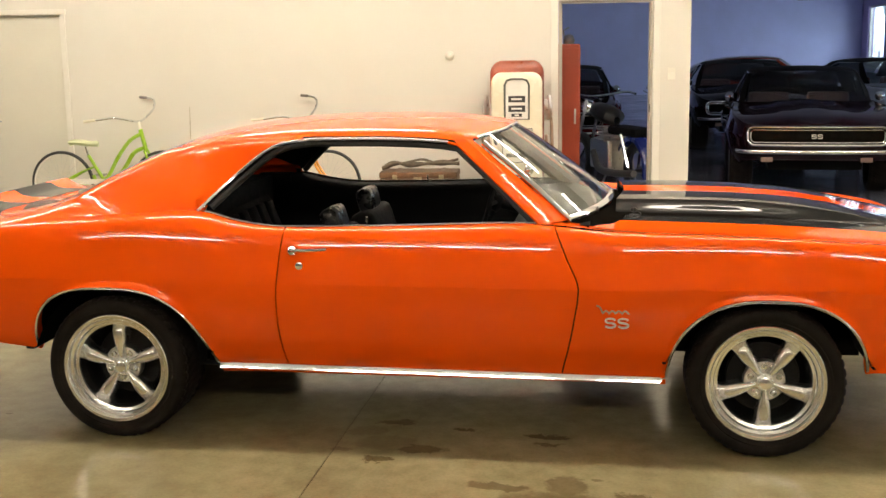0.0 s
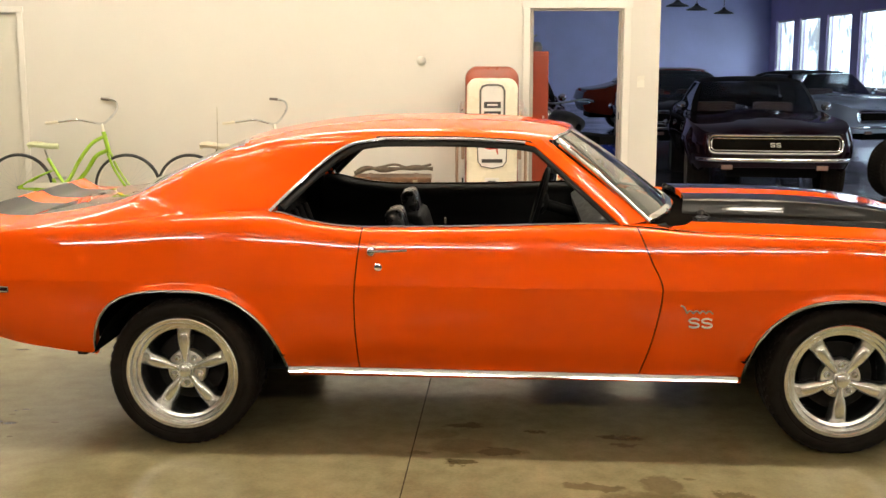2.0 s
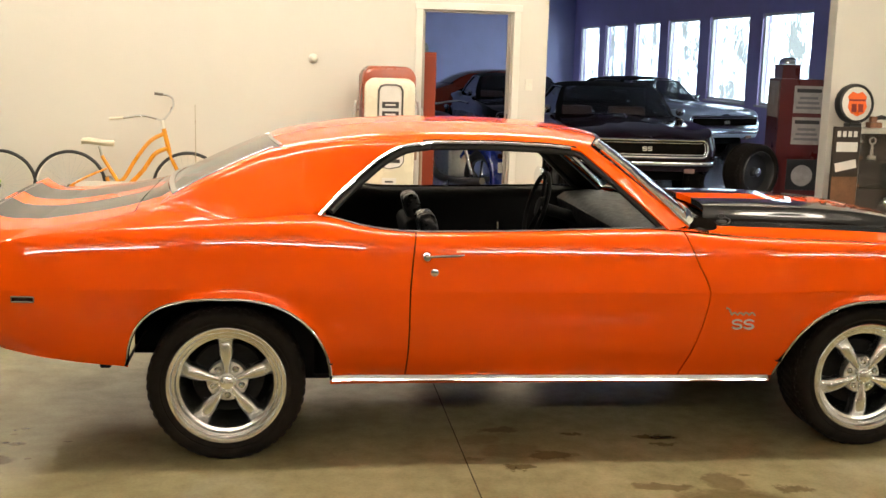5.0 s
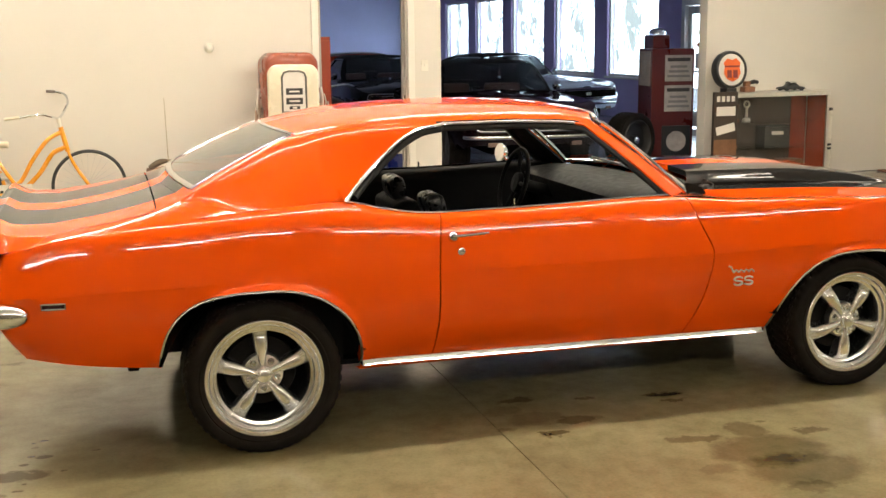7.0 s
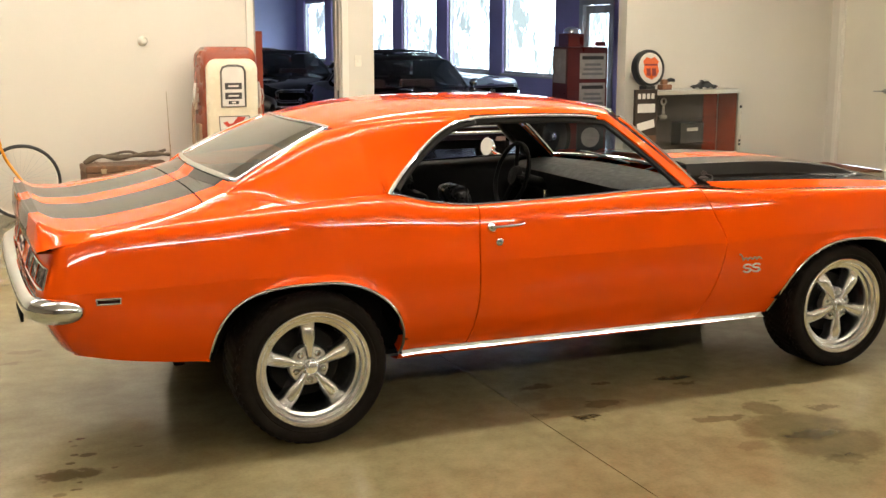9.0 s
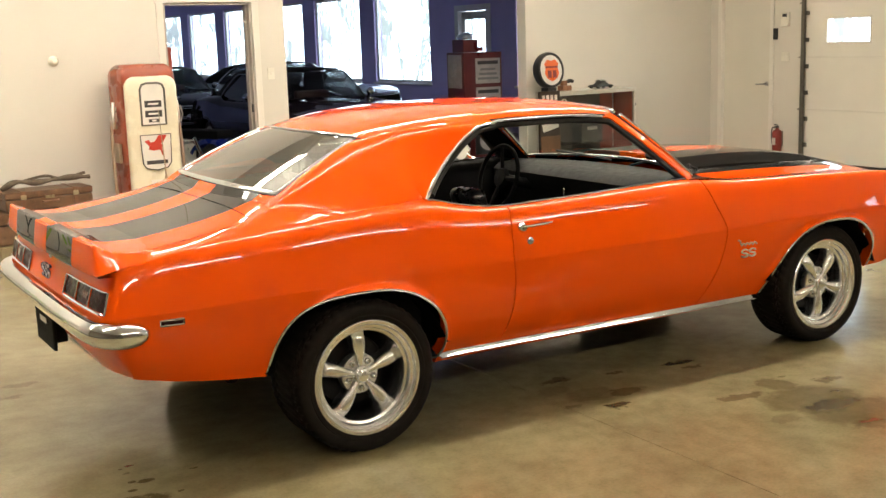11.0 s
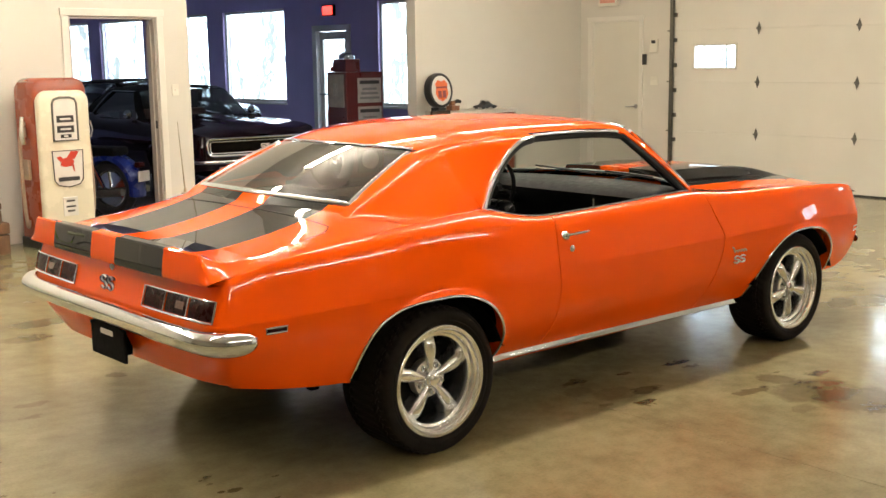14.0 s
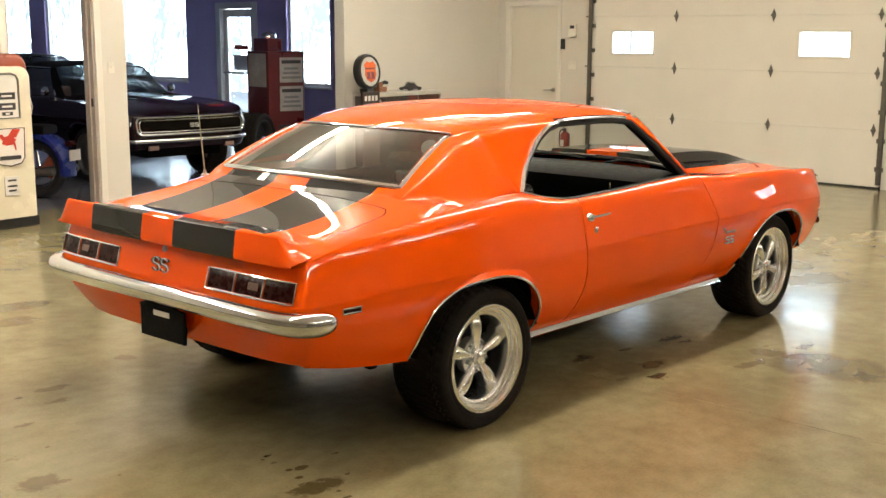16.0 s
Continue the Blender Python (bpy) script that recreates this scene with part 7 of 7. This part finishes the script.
def parked_car(m, body, roof_mat, label, rim_mat):
    """A coupe of the same era, plainer: sides, tops, glass, wheels, bumpers, grille."""
    c = thing("car", m, label, "car", "show room cars")
    for side in (-1, 1):
        ss = sorted(set(list(np.linspace(0, S_END, 90)) + arch_cols[::3]))
        cols = [column(s, side, None)[::2] for s in ss]
        for k in cols:
            b = k[0]
            k.insert(0, (b[0], b[1] - side * 0.05, b[2] + 0.02))
        grid_mesh("body_side", cols, body, c, flip=side > 0, sharp=50)
        tyre_x = ((-WB, 0.245), (WB, 0.245))
        for x, w in tyre_x:
            wh = new("wheel")
            wh.parent = c
            wh.matrix_local = Matrix.Translation((x, side * 0.865, 0.3125)) @ Matrix.Rotation(radians(90 if side < 0 else -90), 4, "X")
            t = new("tyre", T_FRONT)
            t.parent = wh
            bm = bmesh.new()
            lathe(bm, [(0.24, -0.012), (0.243, 0.0), (0.228, -0.002), (0.21, -0.04), (0.10, -0.045), (0.06, -0.015), (0.0, -0.01)], 36)
            part("rim", bm, rim_mat, wh, "", True)
        for zz in (0.985,):
            pts = [(-1.0, 0.775, 0.985), (-0.92, 0.735, 1.08), (-0.74, 0.66, 1.225), (-0.6, 0.64, 1.27), (0.08, 0.63, 1.27), (0.46, 0.775, 0.945), (-0.3, 0.79, 0.93)]
            bm = bmesh.new()
            bm.faces.new([bm.verts.new((x, side * (y - 0.02), z)) for x, y, z in pts])
            g = part("side_glass", bm, M_tint, c, "dark side glass")
            part("glass_moulding", T([(x, side * (y - 0.012), z) for x, y, z in pts[:6]], 0.012, 6), M_chrome, c, "", True)
    def low_hood(x, y):
        return front_z(x, y) - BULGE(x) * (0.75 if abs(y) > 0.16 else 0.55) * (1 - smooth01((abs(y) - 0.350) / 0.026))
    grid_mesh("hood", [across(x, low_hood, -float(np.interp(x, TOP_P[:, 0], -TOP_P[:, 1])), float(np.interp(x, TOP_P[:, 0], -TOP_P[:, 1])), 31) for x in np.linspace(0.5, X_NOSE - 0.002, 30)], body, c, "hood")
    grid_mesh("boot_lid", [across(x, deck_z, -float(np.interp(x, TOP_P[:, 0], -TOP_P[:, 1])), float(np.interp(x, TOP_P[:, 0], -TOP_P[:, 1])), 31) for x in np.linspace(X_TAIL + 0.002, -1.5, 24)], body, c, "boot lid")
    grid_mesh("roof", [[roof_pt(u, t) for t in np.linspace(-1, 1, 17)] for u in np.linspace(0, 1, 20)], roof_mat, c, "roof", flip=True)
    grid_mesh("windscreen", pane_rows(ws_b, ws_t, 8, 0.012), M_glass, c, "windscreen", flip=True)
    grid_mesh("rear_window", pane_rows(rw_b, rw_t, 8, 0.022), M_tint, c, "rear window")
    for side in (-1, 1):
        rows = []
        for v in np.linspace(0, 1, 8):
            a = np.array(lean((0.462, 0.77, 0.94), (0.085, 0.632, 1.272), v, 0.012))
            w = np.array(lean((0.575, 0.69, 0.945), (0.150, 0.590, 1.279), v, 0.012))
            rows.append([(p[0], side * p[1], p[2]) for p in (a - np.array([0, 0.04, 0]), a, w)])
        grid_mesh("windscreen_pillar", rows, roof_mat, c, flip=side < 0)
        rows = []
        for v in np.linspace(0, 1, 8):
            f = np.array((-1.01, 0.77, 0.97)) * (1 - v) + np.array((-0.56, 0.638, 1.276)) * v
            b = np.array((-1.62, 0.66, 0.99)) * (1 - v) + np.array((-1.155, 0.512, 1.252)) * v
            rows.append([(p[0], side * (p[1] + 0.02 * math.sin(math.pi * t)), p[2]) for t in np.linspace(0, 1, 6) for p in [f + (b - f) * t]])
        grid_mesh("sail_panel", rows, roof_mat, c, flip=side > 0)
    bm = bmesh.new()
    box(bm, -1.1, 0.55, -0.70, 0.70, 0.25, 0.60)
    box(bm, -2.2, -1.0, -0.48, 0.48, 0.3, 0.7)
    box(bm, 1.0, 2.1, -0.48, 0.48, 0.3, 0.7)
    part("inner_body", bm, M_black, c, "dark interior and underbody")
    for y in (-0.36, 0.36):
        bm = bmesh.new()
        box(bm, -0.55, -0.42, y - 0.25, y + 0.25, 0.5, 1.02, 0.05)
        part("seat", bm, M_redseat, c, "seat back")
    # nose: bumper, grille in a bright frame, lamps below
    grid_mesh("front_bumper", full_front, M_chrome, c, "chrome front bumper", sharp=60)

    def nose_x(y, z):
        s = S_END - float(np.interp(abs(y), LINE[::-1, 1][:260], S_END - ARC[::-1][:260]))
        return skin(s, z)[0]
    def ring(g):
        """The rounded grille outline, g inside its outer edge."""
        w, z0, z1, r = 0.70 - g, 0.578 + g, 0.766 - g, 0.07 - g
        pts = []
        for cy, cz, a0 in ((w - r, z1 - r, 0.0), (-w + r, z1 - r, 0.5), (-w + r, z0 + r, 1.0), (w - r, z0 + r, 1.5)):
            pts += [(cy + r * math.cos(a), cz + r * math.sin(a)) for a in np.linspace(a0 * math.pi, (a0 + 0.5) * math.pi, 6)]
        full = []
        for (ya, za), (yb, zb) in zip(pts, pts[1:] + pts[:1]):
            n = max(1, int(abs(yb - ya) / 0.1))
            full += [(ya + (yb - ya) * q / n, za + (zb - za) * q / n) for q in range(n)]
        return [(nose_x(y, z) + 0.010, y, z) for y, z in full]
    gr = part("grille_frame", T(ring(0.0), 0.013, 6, closed=True), M_chrome, c, "bright grille surround", True)
    part("inner_frame", T(ring(0.030), 0.006, 6, closed=True), M_chrome, gr, "thin inner surround", True)
    grid_mesh("grille", [[(nose_x(y, z) + 0.005, y, z) for z in (0.585, 0.62, 0.67, 0.72, 0.758)] for y in np.linspace(-0.685, 0.685, 17)], M_gap, gr, "black grille")
    for k in range(2):
        mm = Matrix.Translation((nose_x(0, 0.67) + 0.016, -0.058 + 0.06 * k, 0.652)) @ Matrix.Rotation(radians(90), 4, "Z") @ Matrix.Rotation(radians(90), 4, "X")
        badge_s(mm, 0.045, 0.040, 0.008, c)
    for s in (-1, 1):
        part("marker_lamp", B(nose_x(0.5, 0.42) - 0.02, nose_x(0.5, 0.42) + 0.02, s * 0.5 - 0.06, s * 0.5 + 0.06, 0.40, 0.45, 0.006), M_whitelens, c)
        bm = bmesh.new()
        ym = 0.80
        lathe(bm, [(0.0, 0.045), (0.03, 0.040), (0.052, 0.018), (0.058, 0.0), (0.0, 0.0)], 20, Matrix.Translation((0.40, s * (ym + 0.06), 1.0)) @ Matrix.Rotation(radians(100), 4, "Y"))
        part("door_mirror", bm, M_chrome, c, "", True)
    grid_mesh("rear_bumper", full_rear, M_chrome, c, "chrome rear bumper", flip=True, sharp=60)
    return c


full_front = fp + [[(x, -y, z) for x, y, z in r] for r in fp[::-1][1:]]
full_rear = [[(x, -y, z) for x, y, z in r] for r in half[::-1]] + half[1:]
M_tint = clear_glass("tinted_glass", (0.18, 0.19, 0.20))
M_redseat = surface("red_seat_vinyl", (0.05, 0.010, 0.008), 0.5, spread=0.2)
parked_car(pose(2.97, 9.27, 0, 0, 0, -94), M_maroon, M_vinyl, "dark maroon coupe with a black top and chrome grille frame", M_steel_dark)
parked_car(pose(-0.15, 11.9, 0, 0, 0, -90), paint("deep_red_car_paint", (0.07, 0.004, 0.005)), M_vinyl, "deep red coupe parked in the show room", M_steel_dark)
parked_car(pose(5.25, 14.95, 0, 0, 0, -72), M_silverblue, M_vinyl, "pale silver-blue coupe with a dark top by the windows", M_chrome)
parked_car(pose(3.75, 19.6, 0.0, 0, 0, 4), M_copper, M_copper, "rust-orange coupe parked sideways in the show room", M_steel_dark)
parked_car(pose(2.75, 14.6, 0, 0, 0, -90), paint("black_car_paint", (0.004, 0.0035, 0.004)), M_vinyl, "black coupe parked behind the maroon one", M_steel_dark)


def motorcycle():
    b = thing("motorcycle", pose(0.98, 7.12, 0, 0, 0, 116), "black and blue motorcycle parked inside the doorway", "motorcycle")
    R = 0.31
    for x in (0.0, 1.5):
        w = new("wheel")
        w.parent = b
        w.matrix_local = Matrix.Translation((x, 0, R)) @ Matrix.Rotation(radians(90), 4, "X")
        bm = bmesh.new()
        tube(bm, [(0.25 * math.cos(a), 0.25 * math.sin(a), 0) for a in np.linspace(0, 2 * math.pi, 40, endpoint=False)], 0.06, 10, closed=True)
        part("tyre", bm, M_rubber, w, "", True)
        bm = bmesh.new()
        lathe(bm, [(0.20, 0.03), (0.18, 0.02), (0.05, 0.04), (0.0, 0.05)], 30)
        lathe(bm, [(0.20, -0.03), (0.18, -0.02), (0.05, -0.04), (0.0, -0.05)], 30)
        part("rim", bm, M_chrome, w, "", True)
    rows = []
    for a in np.linspace(0.6, 3.35, 22):
        rows.append([((0.385 - e) * math.cos(a), y, R + (0.385 - e) * math.sin(a)) for y, e in ((-0.115, 0.075), (-0.112, 0.03), (-0.085, 0.008), (0.0, 0.0), (0.085, 0.008), (0.112, 0.03), (0.115, 0.075))])
    grid_mesh("rear_fender", rows, M_tyreblue, b, "blue rear fender")
    part("plate", B(-0.425, -0.412, -0.09, 0.09, 0.40, 0.51), M_paper, b, "plain pale number plate")
    part("tail_lamp", B(-0.405, -0.335, -0.045, 0.045, 0.545, 0.60, 0.01), M_lens, b)
    bm = bmesh.new()
    rows = []
    for x, w, z, h in ((0.55, 0.04, 0.80, 0.05), (0.62, 0.13, 0.84, 0.09), (0.85, 0.15, 0.87, 0.11), (1.05, 0.11, 0.90, 0.09), (1.14, 0.04, 0.92, 0.04)):
        rows.append([(x, w * math.cos(a), z + h * math.sin(a)) for a in np.linspace(0, 2 * math.pi, 14, endpoint=False)])
    bm.free()
    grid_mesh("tank", rows, M_dark, b, "black tank", closed=True)
    bm = bmesh.new()
    box(bm, -0.15, 0.55, -0.13, 0.13, 0.66, 0.76, 0.04)
    part("seat", bm, M_vinyl, b, "black seat", True)
    bm = bmesh.new()
    box(bm, 0.45, 0.95, -0.16, 0.16, 0.25, 0.60, 0.05)
    engine = part("engine", bm, M_alloy_dull, b, "finned engine")
    for k in range(6):
        part("cooling_fin", B(0.52, 0.70, -0.18, 0.18, 0.58 + 0.03 * k, 0.595 + 0.03 * k, 0.003), M_alloy_dull, engine)
    for s in (-1, 1):
        part("exhaust_pipe", T(smooth_line([(0.8, s * 0.17, 0.45), (0.6, s * 0.2, 0.28), (0.2, s * 0.21, 0.26), (-0.3, s * 0.21, 0.30)], 5), 0.04, 10), M_steel_dark, b, "", True)
        part("fork", T([(1.5, s * 0.09, R), (1.18, s * 0.09, 1.02)], 0.022, 8), M_chrome, b, "", True)
        part("shock", T([(0.02, s * 0.12, R + 0.02), (0.2, s * 0.12, 0.68)], 0.022, 8), M_chrome, b, "", True)
    part("handlebar", T(smooth_line([(0.9, -0.40, 1.08), (1.05, -0.34, 1.10), (1.16, -0.1, 1.06), (1.16, 0.1, 1.06), (1.05, 0.34, 1.10), (0.9, 0.40, 1.08)], 5), 0.013, 8), M_chrome, b, "", True)
    bm = bmesh.new()
    lathe(bm, [(0.0, 0.08), (0.07, 0.06), (0.09, 0.0), (0.07, -0.06), (0.0, -0.09)], 24, Matrix.Translation((1.32, 0, 0.92)) @ Matrix.Rotation(radians(90), 4, "Y"))
    part("headlamp", bm, M_chrome, b, "chrome headlamp", True)
    part("kickstand", T([(0.5, 0.12, 0.28), (0.5, 0.25, 0.01)], 0.012, 6), M_steel, b, "", True)


motorcycle()


def pendant(m, first=None):
    if first:
        return copy_thing(first, m)
    p = thing("pendant_lamp", m, "dark metal pendant lamp hung from the ceiling", "lamp", "pendant lamps")
    bm = bmesh.new()
    lathe(bm, [(0.03, 0.16), (0.05, 0.12), (0.10, 0.08), (0.24, 0.02), (0.25, 0.0), (0.235, 0.005), (0.09, 0.065), (0.0, 0.07)], 32)
    part("shade", bm, M_dark, p, "dark metal shade", True)
    part("rod", T([(0, 0, 0.15), (0, 0, 3.7 - m.translation.z)], 0.008, 6), M_dark, p)
    return p


pd = pendant(pose(3.5, 20.0, 2.63))
for q in ((4.25, 22.2, 2.63), (5.3, 24.6, 2.63)):
    pendant(pose(*q), pd)
ex = thing("exit_sign", pose(SX - 0.03, 12.95, 2.52, 0, 0, -90), "glowing red exit sign above the glazed door", "exit sign")
part("case", B(-0.17, 0.17, -0.03, 0.028, -0.10, 0.10, 0.006), M_dark, ex)
part("face", B(-0.15, 0.15, -0.036, -0.0305, -0.08, 0.08), M_exit, ex, "glowing red face")
